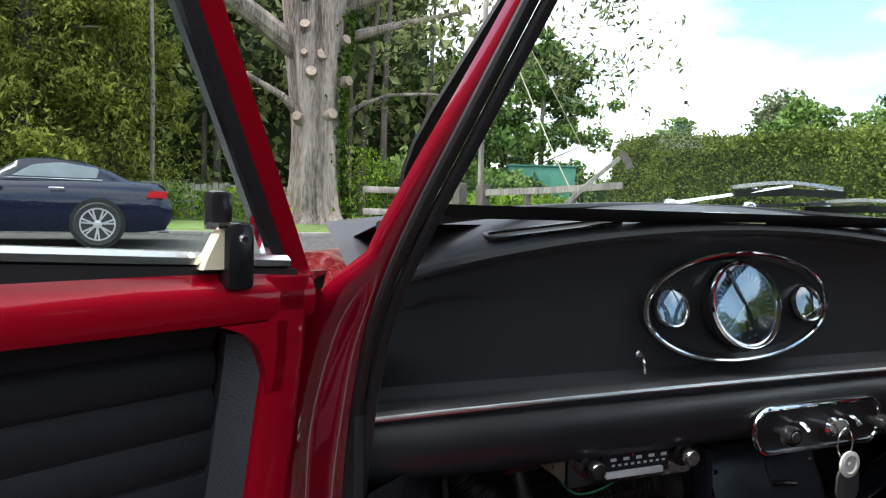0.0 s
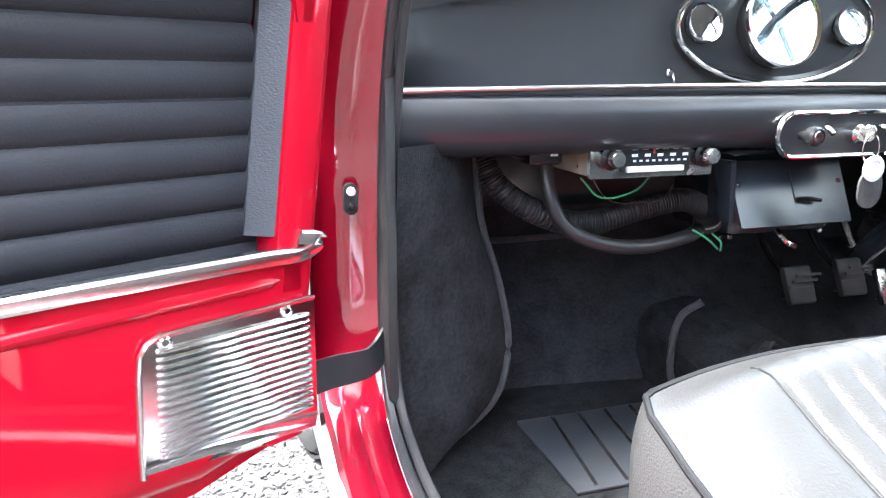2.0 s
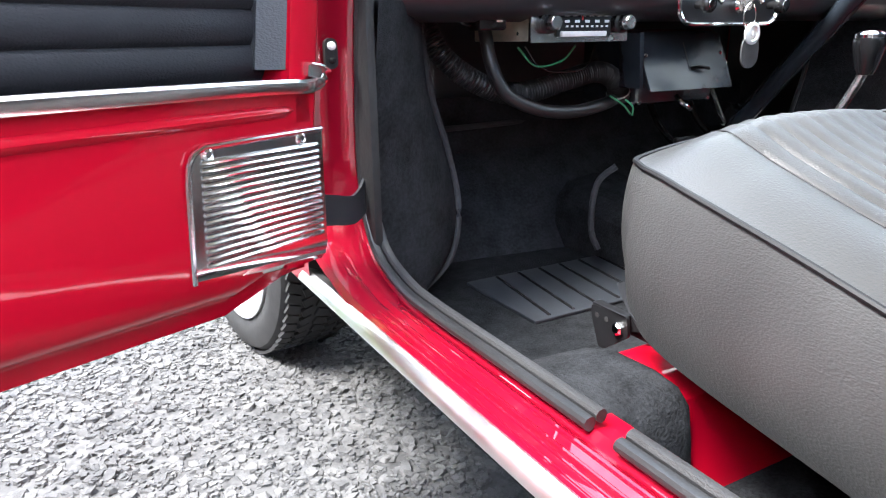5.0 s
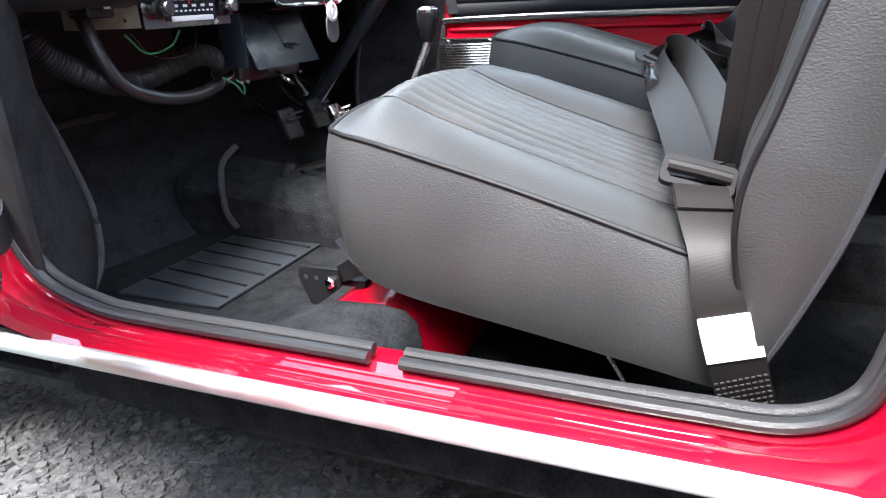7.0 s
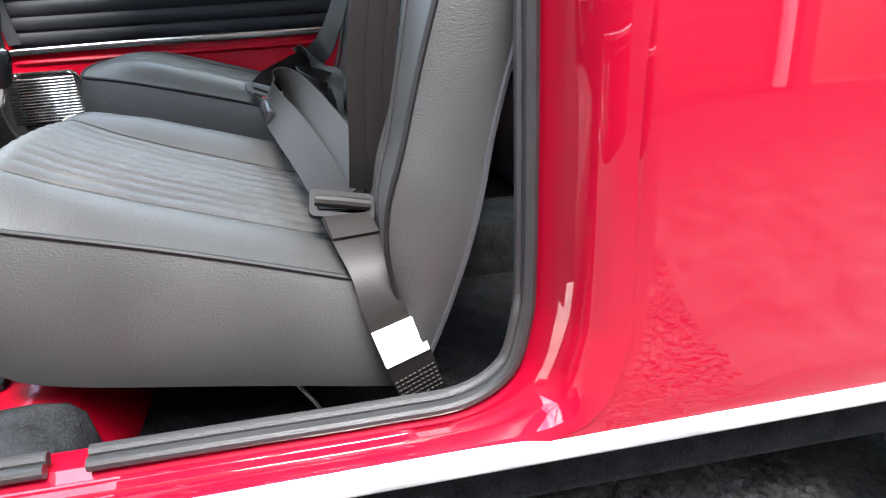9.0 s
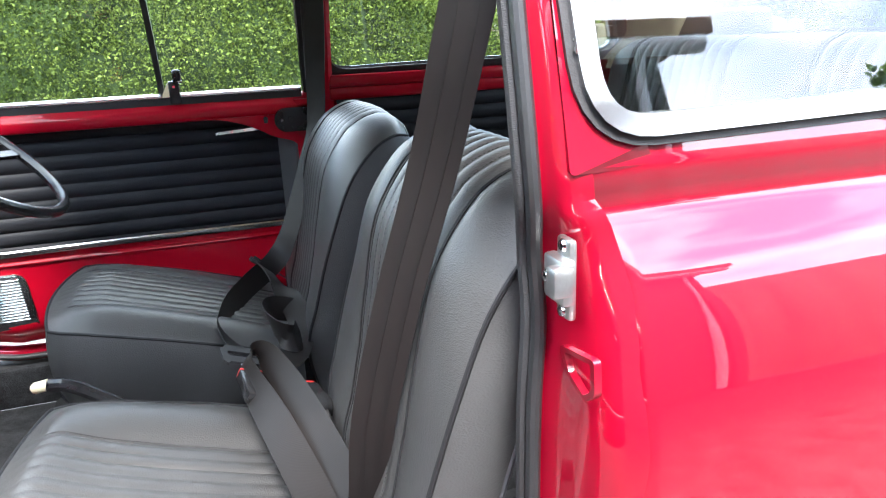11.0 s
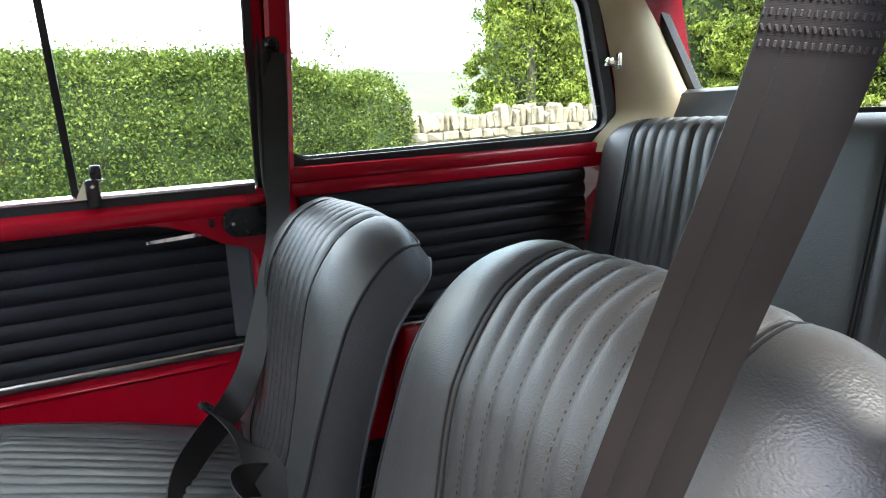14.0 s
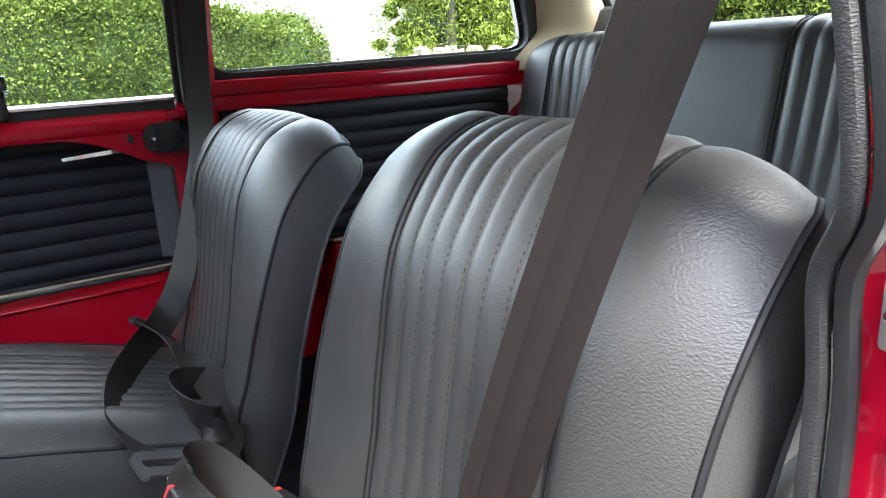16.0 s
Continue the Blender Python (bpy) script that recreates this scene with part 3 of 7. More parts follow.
part("sill_underside", box((0.06, 1.26, 0.018), (-0.625, 0.18, 0.299), 0.006), UNDER, car)
part("sill_underside", box((0.07, 1.62, 0.07), (0.640, 0.17, 0.270), 0.015), UNDER, car)

# front wing and bonnet
def wing(u, v):
    k = v
    sec = [(-0.700, 0.30), (-0.705, 0.45), (-0.708, 0.62), (-0.702, 0.74), (-0.685, 0.80), (-0.645, 0.845), (-0.58, 0.868), (-0.40, 0.882), (0.0, 0.892)]
    f = k * (len(sec) - 1)
    i = min(int(f), len(sec) - 2)
    x = sec[i][0] + (sec[i + 1][0] - sec[i][0]) * (f - i)
    z = sec[i][1] + (sec[i + 1][1] - sec[i][1]) * (f - i)
    y0 = 0.895 if x < -0.63 else 1.14 - 0.18 * (x / 0.55) ** 2
    y = y0 + (1.755 - y0) * u
    low = 0.30
    d = abs(y - 1.44)
    if d < 0.30:
        low = 0.245 + math.sqrt(0.30 ** 2 - d * d) * 0.98
    drop = 0.12 * max(0, u - 0.3) ** 1.6
    z -= drop * max(0, (z - 0.5) / 0.4)
    return Vector((x, y, max(z, low)))


for s in (-1, 1):
    part("front_wing", grid(36, 40, lambda u, v: Vector((-s * wing(u, v).x, *wing(u, v)[1:]))), RED, car)

# nose closing the front
half_ = [wing(1.0, v) for v in np.linspace(0, 1, 25)]
loop_ = half_ + [Vector((-p.x, p.y, p.z)) for p in reversed(half_[:-1])]
nose = [[Vector((p.x * k, 1.755 + dy, 0.52 + (p.z - 0.52) * k)) for p in loop_] for dy, k in ((0.0, 1.0), (0.030, 0.985), (0.050, 0.95), (0.060, 0.88), (0.062, 0.70))]
part("front_panel", loft(nose, True, True), RED, car)

# roof and headlining
def roof(u, v, drop=0.0, half=0.565):
    x = (2 * u - 1)
    y = 0.70 - 1.64 * v
    ends = min(1, 6 * v, 6 * (1 - v)) ** 0.5
    return Vector((x * half, y, 1.290 - drop + 0.045 * (1 - x * x) * ends + 0.02 * (1 - abs(x) ** 5) * ends))


part("roof", grid(24, 24, roof), RED, car)
part("headlining", grid(24, 24, lambda u, v: roof(u, v, 0.010, 0.535)), CREAM, car, "cream vinyl headlining")
for s in (-1, 1):
    part("roof_gutter", tube([(s * 0.49, 0.60, 1.285), (s * 0.525, 0.45, 1.288), (s * 0.55, 0.2, 1.291), (s * 0.556, -0.3, 1.293), (s * 0.55, -0.9, 1.293)], 0.011, 8), RED, car)
    # cream trim beside the rear window
    def pillar(u, v, s=s):
        z = 0.90 + 0.395 * v
        y0 = interp([(0.90, -0.745), (0.935, -0.770), (0.99, -0.822), (1.05, -0.806), (1.11, -0.783), (1.20, -0.742), (1.30, -0.69)], z)
        x1 = 0.478 + 0.269 * (z - 0.972)
        y1 = -1.020 + 0.30 * (z - 0.97) + 0.05 * (x1 / 0.55) ** 2
        x0 = plane_x(1)(y0, z, 0.032).x
        return Vector((s * (x0 + (x1 - x0) * u - 0.036 * math.sin(math.pi * u)), y0 + (y1 - y0) * u, z))
    part("pillar_trim", grid(10, 24, pillar), CREAM, car)

# rear window and rear panel
RWIN = round_poly([(-0.470, 0.972), (-0.548, 1.262), (0.548, 1.262), (0.470, 0.972)], [0.06, 0.05, 0.05, 0.06])
ROUT = round_poly([(-0.66, 0.88), (-0.60, 1.302), (0.60, 1.302), (0.66, 0.88)], [0.02] * 4)
rear = lambda x, z, h: Vector((x, -1.035 + 0.30 * (z - 0.97) + 0.05 * (x / 0.55) ** 2 + h, z))
part("rear_panel", frame_ring(ROUT, grow(RWIN, 0.004), rear, -0.03, 0.0), RED, car)
rw = part("rear_window", frame_ring(grow(RWIN, 0.020), grow(RWIN, -0.010), rear, -0.012, 0.012), RUBBER, car, "rear window in a black rubber seal")
pane = part("pane", curved_pane(grow(RWIN, -0.008), rear), GLASS, rw)
pane.visible_shadow = False
part("rear_shelf", box((1.12, 0.24, 0.02), (0, -0.925, 0.925), 0.004), TRIM_V, car)

# windscreen, its seal and wipers
WS = round_poly([(-0.585, 0.932), (-0.475, 1.268), (0.475, 1.268), (0.585, 0.932)], [0.09, 0.07, 0.07, 0.09])
screen = lambda x, z, h: Vector((x, 1.115 - 1.20 * (z - 0.93) - 0.18 * (x / 0.55) ** 2 + h, z))
ws = part("windscreen", frame_ring(grow(WS, 0.010), grow(WS, -0.006), screen, -0.006, 0.006), RUBBER, car, "windscreen in a black rubber seal")
pane = part("pane", curved_pane(grow(WS, -0.006), screen), GLASS, ws)
pane.visible_shadow = False
part("scuttle", grid(20, 4, lambda u, v: Vector(((2 * u - 1) * 0.58, 1.128 - 0.18 * ((2 * u - 1) * 0.58 / 0.55) ** 2 + 0.12 * v, 0.914 - 0.020 * v))), RED, car)


def wiper(x0, x1, rise):
    w = thing("windscreen_wiper", "chrome windscreen wiper with a black rubber blade on the glass", "wiper", group="wipers on the windscreen")
    g = lambda x, z: screen(x, z, 0.034)
    a, b = g(x0, 0.953), g(x1 - 0.10, 0.958 + rise)
    part("arm", sweep([a, a.lerp(b, 0.4), b], [(-0.006, -0.002), (0.006, -0.002), (0.004, 0.003), (-0.004, 0.003)], scale=lambda t: 1.3 - 0.6 * t), CHROME, w)
    part("pivot", lathe([(0.011, -0.012), (0.012, 0.0), (0.009, 0.006), (0.003, 0.008)], 14, a, "z"), CHROME, w)
    blade = [g(x1 - 0.20, 0.945 + rise), g(x1 - 0.1, 0.950 + rise), g(x1, 0.948 + rise)]
    part("blade_rubber", sweep([p - Vector((0, 0.006, 0)) for p in blade], [(-0.002, -0.008), (0.002, -0.008), (0.003, 0.004), (-0.003, 0.004)]), RUBBER, w)
    hold = [blade[0] + Vector((0, 0, 0.008)), blade[1] + Vector((0, 0, 0.014)), blade[2] + Vector((0, 0, 0.008))]
    part("blade_holder", sweep(smooth_path(hold, 5), [(-0.004, -0.003), (0.004, -0.003), (0.003, 0.003), (-0.003, 0.003)]), STEEL, w)
    for k in (0.2, 0.8):
        part("claw", box((0.012, 0.008, 0.012), blade[0].lerp(blade[2], k) + Vector((0, 0, 0.002)), 0.002), CHROME, w)


wiper(-0.03, 0.27, 0.030)
wiper(0.13, 0.43, 0.006)

# floor pan, tunnel, bulkhead
part("floor_pan", box((1.10, 2.0, 0.03), (0, 0.05, 0.182), 0.005), UNDER, car)
fl = thing("floor_carpet", "black cut-pile carpet fitted over the car floor and tunnel", "carpet")
part("floor_piece", box((1.20, 2.05, 0.012), (0, 0.17, 0.2005), 0.004), CARPET, fl)
tun = [(-0.10, 0.205), (-0.095, 0.255), (-0.07, 0.285), (0, 0.295), (0.07, 0.285), (0.095, 0.255), (0.10, 0.205)]
part("tunnel_piece", loft([[Vector((x, y, z + (0.12 * max(0, y - 0.75) if z > 0.22 else 0))) for x, z in tun] for y in (-0.5, 0.2, 0.75, 0.95, 1.15)], True, True), CARPET, fl)
part("bulkhead_piece", grid(12, 8, lambda u, v: Vector((-0.60 + 1.2 * u, 1.12 + 0.16 * min(1, v * 1.6) + 0.02 * math.sin(9 * u), 0.20 + 0.30 * v))), CARPET_SIDE, fl)
part("bulkhead_edge", tube([(-0.56, 1.275, 0.447), (-0.3, 1.272, 0.441), (0.0, 1.275, 0.446)], 0.006, 8), BINDING, fl)
part("upper_bulkhead", box((1.14, 0.02, 0.38), (0, 1.33, 0.655)), PADM, car)
for s in (-1, 1):
    EDGE = smooth_path([(s * 0.588, 0.90, 0.222), (s * 0.520, 0.955, 0.236), (s * 0.440, 0.99, 0.275), (s * 0.412, 1.01, 0.35), (s * 0.424, 1.02, 0.44), (s * 0.455, 1.02, 0.54), (s * 0.470, 1.02, 0.66)], 6)

    def side_carpet(u, v, s=s, EDGE=EDGE):
        b, _ = at_path(EDGE, v)
        a = Vector((s * 0.612, 0.888 - 0.11 * max(0, (b.z - 0.43) / 0.49), b.z))
        return a.lerp(b, u) + Vector((-s * 0.02 * math.sin(math.pi * u), -0.01 * math.sin(math.pi * u), 0))
    part("inner_wing_panel", box((0.012, 0.50, 0.42), (s * 0.618, 1.10, 0.525), 0.004), UNDER, car)
    part("footwell_side_piece", grid(12, 28, side_carpet), CARPET_SIDE, fl)
    part("footwell_edge", tube([p + Vector((-s * 0.002, -0.004, 0)) for p in EDGE], 0.005, 8, steps=1), BINDING, fl)
    part("inner_sill_piece", box((0.03, 1.45, 0.10), (s * 0.612, 0.12, 0.253), 0.010), CARPET, fl)
arch = [(-0.118, 0.995, 0.235), (-0.122, 1.012, 0.27), (-0.118, 1.015, 0.33), (-0.108, 1.01, 0.365), (-0.085, 0.995, 0.388)]
part("tunnel_edge", tube(arch, 0.006, 8), BINDING, fl)

# seat crossmember with carpet over its front
cm = [(0.63, 0.205), (0.600, 0.250), (0.575, 0.284), (0.545, 0.303), (0.52, 0.309), (0.475, 0.307), (0.450, 0.296), (0.425, 0.206)]
cc = [(0.700, 0.205), (0.652, 0.246), (0.615, 0.279), (0.568, 0.306), (0.535, 0.317), (0.480, 0.3195), (0.450, 0.315), (0.436, 0.302), (0.430, 0.266), (0.424, 0.206)]
for s in (-1, 1):
    part("crossmember", loft([[Vector((s * x, y, z)) for y, z in cm] for x in (0.605, 0.4, 0.15)], True, True), RED_IN, car)
ho = round_poly([(-0.492, 0.258), (-0.492, 0.288), (-0.474, 0.288), (-0.474, 0.258)], 0.0085, 4)
part("crossmember_hole", slab(ho, lambda x, z, h: Vector((x, 0.4228 + 0.37 * (z - 0.20) - h, z)), 0.002), UNDER, car)
for s in (-1, 1):
    rings = []
    for x, k in ((0.608, 1.0), (0.54, 1.0), (0.512, 0.995), (0.503, 0.97), (0.499, 0.92)):
        rings.append([Vector((s * x, 0.51 + (y - 0.51) * (0.3 + 0.7 * k), 0.205 + (z - 0.205) * k)) for y, z in cc])
    part("crossmember_carpet", loft(rings, True, True), CARPET, fl, smooth=60)
part("seat_stay_cable", tube([(-0.50, 0.245, 0.31), (-0.51, 0.215, 0.27), (-0.52, 0.19, 0.225)], 0.002, 6), STEEL, car)

# rubber heel pad, moulded ribs
pad = thing("heel_pad", "dark grey ribbed rubber heel pad let into the floor carpet", "floor mat", pose(-0.225, 0.925, 0.2065))
part("pad", box((0.32, 0.20, 0.006), (0, 0, 0.003), 0.002), HEEL, pad)
for i in range(6):
    part("groove", box((0.005, 0.188, 0.004), (-0.115 + 0.046 * i, 0, 0.0062), 0.001, turn=Matrix.Rotation(radians(-8), 4, "Z")), PLASTIC, pad)

# quarter trim panels beside the rear bench: rolled leathercloth under a painted rail
for s in (-1, 1):
    def rolls(u, v, s=s):
        y, z = -0.035 - 0.70 * u, 0.52 + 0.345 * v
        return Vector((s * (0.604 - 0.008 * abs(math.sin(math.pi * (z - 0.52) / 0.0345)) ** 0.6), y, z))
    part("quarter_trim_panel", grid(10, 120, rolls), TRIM_V, car, "black rolled leathercloth trim panel")
    if s > 0:
        part("rear_side_panel", box((0.012, 0.64, 0.34), (0.622, -0.31, 0.352), 0.003), RED_IN, car)
    part("quarter_lower_panel", box((0.012, 0.62, 0.075), (s * 0.606, -0.34, 0.500), 0.003), RED_IN, car)
    part("quarter_rail", box((0.022, 0.80, 0.030), (s * 0.606, -0.42, 0.909), 0.006), RED_IN, car)
    part("quarter_rail", box((0.016, 0.80, 0.030), (s * 0.604, -0.42, 0.880), 0.005), RED_IN, car)
    bp = [(0.590, 0.016), (0.580, 0.010), (0.578, -0.020), (0.588, -0.030)] if s > 0 else [(0.616, -0.010), (0.606, -0.014), (0.604, -0.030), (0.612, -0.036)]
    part("pillar_post", loft([[Vector((s * (x + 0.02 - 0.29 * max(0, z - 0.90)), y, z)) for x, y in bp] for z in (0.50, 0.80, 0.87, 0.9, 1.0, 1.1, 1.285)], True, True), RED_IN, car)
for s in (-1, 1):
    part("companion_bin", box((0.085, 0.40, 0.28), (s * 0.560, -0.405, 0.443), 0.012, seg=3), RED_IN, car)
    part("bin_chrome_strip", box((0.089, 0.404, 0.009), (s * 0.560, -0.405, 0.5875), 0.003), CHROME, car)

# striker and door cup on the open side
st = thing("door_striker", "zinc door striker plate screwed to the door post", "striker")
part("plate", box((0.022, 0.007, 0.064), (-0.652, 0.0005, 0.826), 0.003), ZINC, st)
bmk = box((0.034, 0.012, 0.036), (-0.651, 0.006, 0.826), 0.004)
box((0.016, 0.018, 0.024), (-0.662, 0.011, 0.828), 0.004, bmk)
part("keeper", bmk, ZINC, st)
for z in (0.852, 0.800):
    part("screw", lathe([(0.0, 0.0025), (0.004, 0.002), (0.0055, 0.0)], 12, (-0.652, 0.004, z), "y", turn=Matrix.Rotation(radians(180), 4, "X")), CHROME, st)
part("lock_screw", lathe([(0.0, 0.003), (0.004, 0.002), (0.0055, 0.0)], 12, (-0.642, 0.012, 0.826), "y", turn=Matrix.Rotation(radians(180), 4, "X")), CHROME, st)
cup = round_poly([(-0.640, 0.766), (-0.694, 0.776), (-0.696, 0.748), (-0.682, 0.736), (-0.650, 0.748)], 0.005, 4)
part("door_cup", frame_ring(cup, [(x * 0.75 - 0.672 * 0.25, z * 0.75 + 0.755 * 0.25) for x, z in cup], lambda x, z, h: Vector((x, -0.006 + h, z)), 0.0, 0.006), RED, car)

# courtesy switch
cs = thing("courtesy_switch", "black courtesy light switch with a white button on the door post", "switch")
part("base", slab(round_rect(0.016, 0.036, 0.0078), lambda a, b, h: Vector((-0.657 + a, 0.889 - h, 0.600 + b)), 0.008), RUBBER, cs)
part("button", lathe([(0.005, 0.0), (0.005, 0.004), (0.003, 0.006), (0.0, 0.006)], 12, (-0.657, 0.881, 0.609), "y"), LABEL, cs)
part("plunger", lathe([(0.004, 0.0), (0.004, 0.004), (0.002, 0.009), (0.0, 0.009)], 12, (-0.657, 0.881, 0.592), "y"), PLASTIC, cs)


# ---- wheels ----
def wheel(x, y, steer=0.0):
    s = 1 if x > 0 else -1
    c = (0, 0, 0.243)
    prof = [(0.160, 0.0), (0.160, -0.05), (0.166, -0.074), (0.185, -0.083), (0.208, -0.085), (0.230, -0.077), (0.240, -0.062), (0.2425, -0.02), (0.2425, 0.02), (0.240, 0.062), (0.230, 0.077), (0.208, 0.085), (0.185, 0.083), (0.166, 0.074), (0.160, 0.05), (0.160, 0.0)]
    w = part("road_wheel", lathe(prof, 64, c, "x"), TYRE, car, "black treaded tyre on a silver steel wheel", matrix=pose(x, y, 0.0, 0, 0, steer))
    tb = bmesh.new()
    for k in range(64):
        a = 2 * math.pi * k / 64
        for j, (b0, w0) in enumerate(((-0.058, 0.026), (-0.027, 0.024), (0.004, 0.026), (0.036, 0.024), (0.062, 0.018))):
            aa = a + (j % 2) * math.pi / 64
            r = 0.2445 if abs(b0) < 0.05 else 0.2425
            m = Matrix.Translation(c) @ Matrix.Rotation(aa, 4, "X") @ Matrix.Translation((b0, 0, r)) @ Matrix.Rotation(radians(22 if j % 2 else -22), 4, "Z")
            box((w0, 0.0185, 0.006), (0, 0, 0), 0, tb, turn=m)
    part("tread", tb, TYRE, w, kind="stuff")
    part("rim", lathe([(0.170, s * 0.066), (0.170, s * 0.082), (0.161, s * 0.083), (0.150, s * 0.060), (0.105, s * 0.044), (0.05, s * 0.048), (0.03, s * 0.060), (0.0, s * 0.062)], 40, c, "x"), ALLOY, w)
    for k in range(8):
        a = 2 * math.pi * k / 8
        part("wheel_slot", lathe([(0.014, 0.0), (0.014, 0.004)], 12, (s * 0.044, 0.09 * math.cos(a), 0.243 + 0.09 * math.sin(a)), "x"), PLASTIC, w)
    return w


wheel(-0.615, 1.44, 8), wheel(0.615, 1.44, 8), wheel(-0.600, -0.676), wheel(0.600, -0.676)


# ---- doors ----
def door(s, matrix, label, catch_d, full, sag=0.0):
    """s: 1 on the left side. Built at the inner pocket face: d back from the front screw, u inwards, z up."""
    p = lambda d, u, z: Vector((s * u, -d, z))
    fe = lambda z: interp([(0.35, -0.012), (0.40, -0.012), (0.50, -0.026), (0.65, -0.048), (0.80, -0.070), (0.88, -0.076)], z)
    R = 0.832
    # outer skin
    dr = part("door", grid(16, 16, lambda a, b: p(fe(0.355 + 0.53 * b) + (R - fe(0.355 + 0.53 * b)) * a, -0.088 + 0.03 * max(0, b - 0.75) * 4 * max(0, b - 0.75) * 4 * 0.4 - 0.006 * math.sin(math.pi * b), 0.355 + 0.53 * b + 0.045 * (1 - b) ** 6 * max(0.0, 1 - a / 0.15) ** 1.5)), RED, car, label, matrix=matrix)
    # pocket front with a long pressed rib; the front lower corner is cut away
    cut = lambda d: max(0.0, min(1.0, 1 - d / 0.09)) ** 1.5
    pocket = [(-0.085, 0.350), (-0.036, 0.353), (-0.028, 0.357), (-0.0265, 0.372), (-0.022, 0.378), (-0.008, 0.384), (0.0, 0.393), (0.004, 0.408), (0.005, 0.44), (0.003, 0.50), (0.0, 0.535), (0.0, 0.575), (-0.010, 0.575), (-0.014, 0.50), (-0.040, 0.39), (-0.085, 0.37)]
    part("pocket_panel", loft([[p(d, max(u, -0.085 + 0.06 * cut(d)), z + (0.055 * (min(d, 0.42) - 0.15) - 0.006 + 0.034 * cut(d)) * min(1.0, max(0.0, (0.50 - z) / 0.10))) for u, z in pocket] for d in (-0.012, 0.0, 0.02, 0.1, 0.2, 0.3, 0.42, 0.6, 0.79)], True, True), RED_IN, dr)
    rib = [(-0.002, -0.008), (0.0035, -0.004), (0.005, 0.0), (0.0035, 0.004), (-0.002, 0.008)]
    part("pressed_rib", loft([[p(d, u * k - 0.002 * (1 - k), 0.548 + v * k) for u, v in rib] for d, k in ((0.010, 0.3), (0.022, 0.9), (0.05, 1), (0.4, 1), (0.70, 1), (0.73, 0.3))], True, True), RED_IN, dr)
    # front stile
    zs = [0.384, 0.388, 0.394, 0.402, 0.415, 0.43, 0.50, 0.60, 0.70, 0.80, 0.84, 0.872]
    part("front_stile", loft([[p(fe(z) + a, u * interp([(0.384, 0.3), (0.40, 0.5), (0.43, 1.0), (0.9, 1.0)], z), z) for a, u in ((0, -0.085), (0.001, -0.014), (0.010, -0.003), (0.016, 0.0), (0.040, 0.0), (0.047, -0.004), (0.049, -0.014), (0.045, -0.06))] for z in zs], True, True), RED_IN, dr)
    part("rear_stile", loft([[p(d, u, z) for d, u in ((0.79, -0.06), (0.79, -0.004), (0.797, 0.0), (R - 0.008, 0.0), (R, -0.008), (R, -0.085))] for z in zs], True, True), RED_IN, dr)
    # top box under the window
    top = [(u, z) for u, z in [(-0.07, 0.836), (-0.012, 0.836), (-0.004, 0.838), (0.0, 0.845), (0.0, 0.860), (-0.004, 0.868), (-0.010, 0.872), (-0.012, 0.877), (-0.020, 0.884), (-0.034, 0.887), (-0.060, 0.887), (-0.075, 0.87)]]
    part("top_rail", loft([[p(d, u, min(z, 0.872 + 0.03 * u + 0.07 * (d + 0.06)) if sag else z) for u, z in top] for d in (-0.070, 0.0, 0.08, 0.15, 0.3, 0.5, 0.7, R - 0.004)], True, True), RED_IN, dr)
    part("front_gusset", loft([[p(fe(z) + 0.03, -0.01, z), p(fe(z) + 0.03, 0.0, z), p(fe(z) + 0.045 + k, 0.0, z), p(fe(z) + 0.045 + k, -0.01, z)] for z, k in ((0.78, 0.0), (0.80, 0.004), (0.818, 0.012), (0.829, 0.024), (0.837, 0.045))], True, True), RED_IN, dr)
    # rolled lining set back in the pocket
    def lin(a, b):
        d, z = 0.0 + 0.80 * a, 0.50 + 0.345 * b
        return p(d, -0.046 + 0.008 * abs(math.sin(math.pi * (z - 0.512) / 0.0335)) ** 0.55, z)
    part("rolled_lining", grid(8, 132, lin), TRIM_V, dr, "black leathercloth lining in horizontal rolls")
    part("lining_end", loft([[p(fe(z) + 0.036, -0.009, z), p(fe(z) + 0.047, -0.007, z), p(fe(z) + 0.065, -0.034, z), p(fe(z) + 0.061, -0.050, z)] for z in (0.588, 0.65, 0.72, 0.78, 0.805, 0.825)], True, True), vinyl_band, dr)
    part("lining_end", loft([[p(0.790, -0.006, z), p(0.784, -0.006, z), p(0.746, -0.035, z), p(0.750, -0.050, z)] for z in (0.588, 0.65, 0.72, 0.78)], True, True), vinyl_band, dr)
    # chrome pocket rail with its turned-in end
    path = [p(0.785, 0.004, 0.575), p(0.6, 0.005, 0.576), p(0.3, 0.005, 0.576), p(0.05, 0.005, 0.573), p(0.0, 0.005, 0.571), p(-0.016, 0.003, 0.572), p(-0.025, 0.003, 0.575), p(-0.029, 0.004, 0.580), p(-0.024, 0.005, 0.585), p(-0.008, 0.004, 0.588)]
    rail = [(-0.003, -0.007), (0.003, -0.007), (0.0045, -0.003), (0.0045, 0.004), (0.002, 0.007), (-0.008, 0.007), (-0.010, 0.005), (-0.003, 0.004)]
    rail = [(a * -s, b) for a, b in rail]
    part("pocket_rail", sweep(smooth_path(path, 4), rail), STEEL, dr, "bright metal pocket rail")
    # ribbed kick plate
    o = round_poly([(-0.021, 0.527), (-0.019, 0.409), (0.152, 0.412), (0.145, 0.527)], [0.002, 0.003, 0.003, 0.018], 5)
    part("kick_plate", slab(o, lambda d, z, h: p(d, 0.0045 + h, z), 0.0022), KICK, dr, "ribbed polished aluminium kick plate")
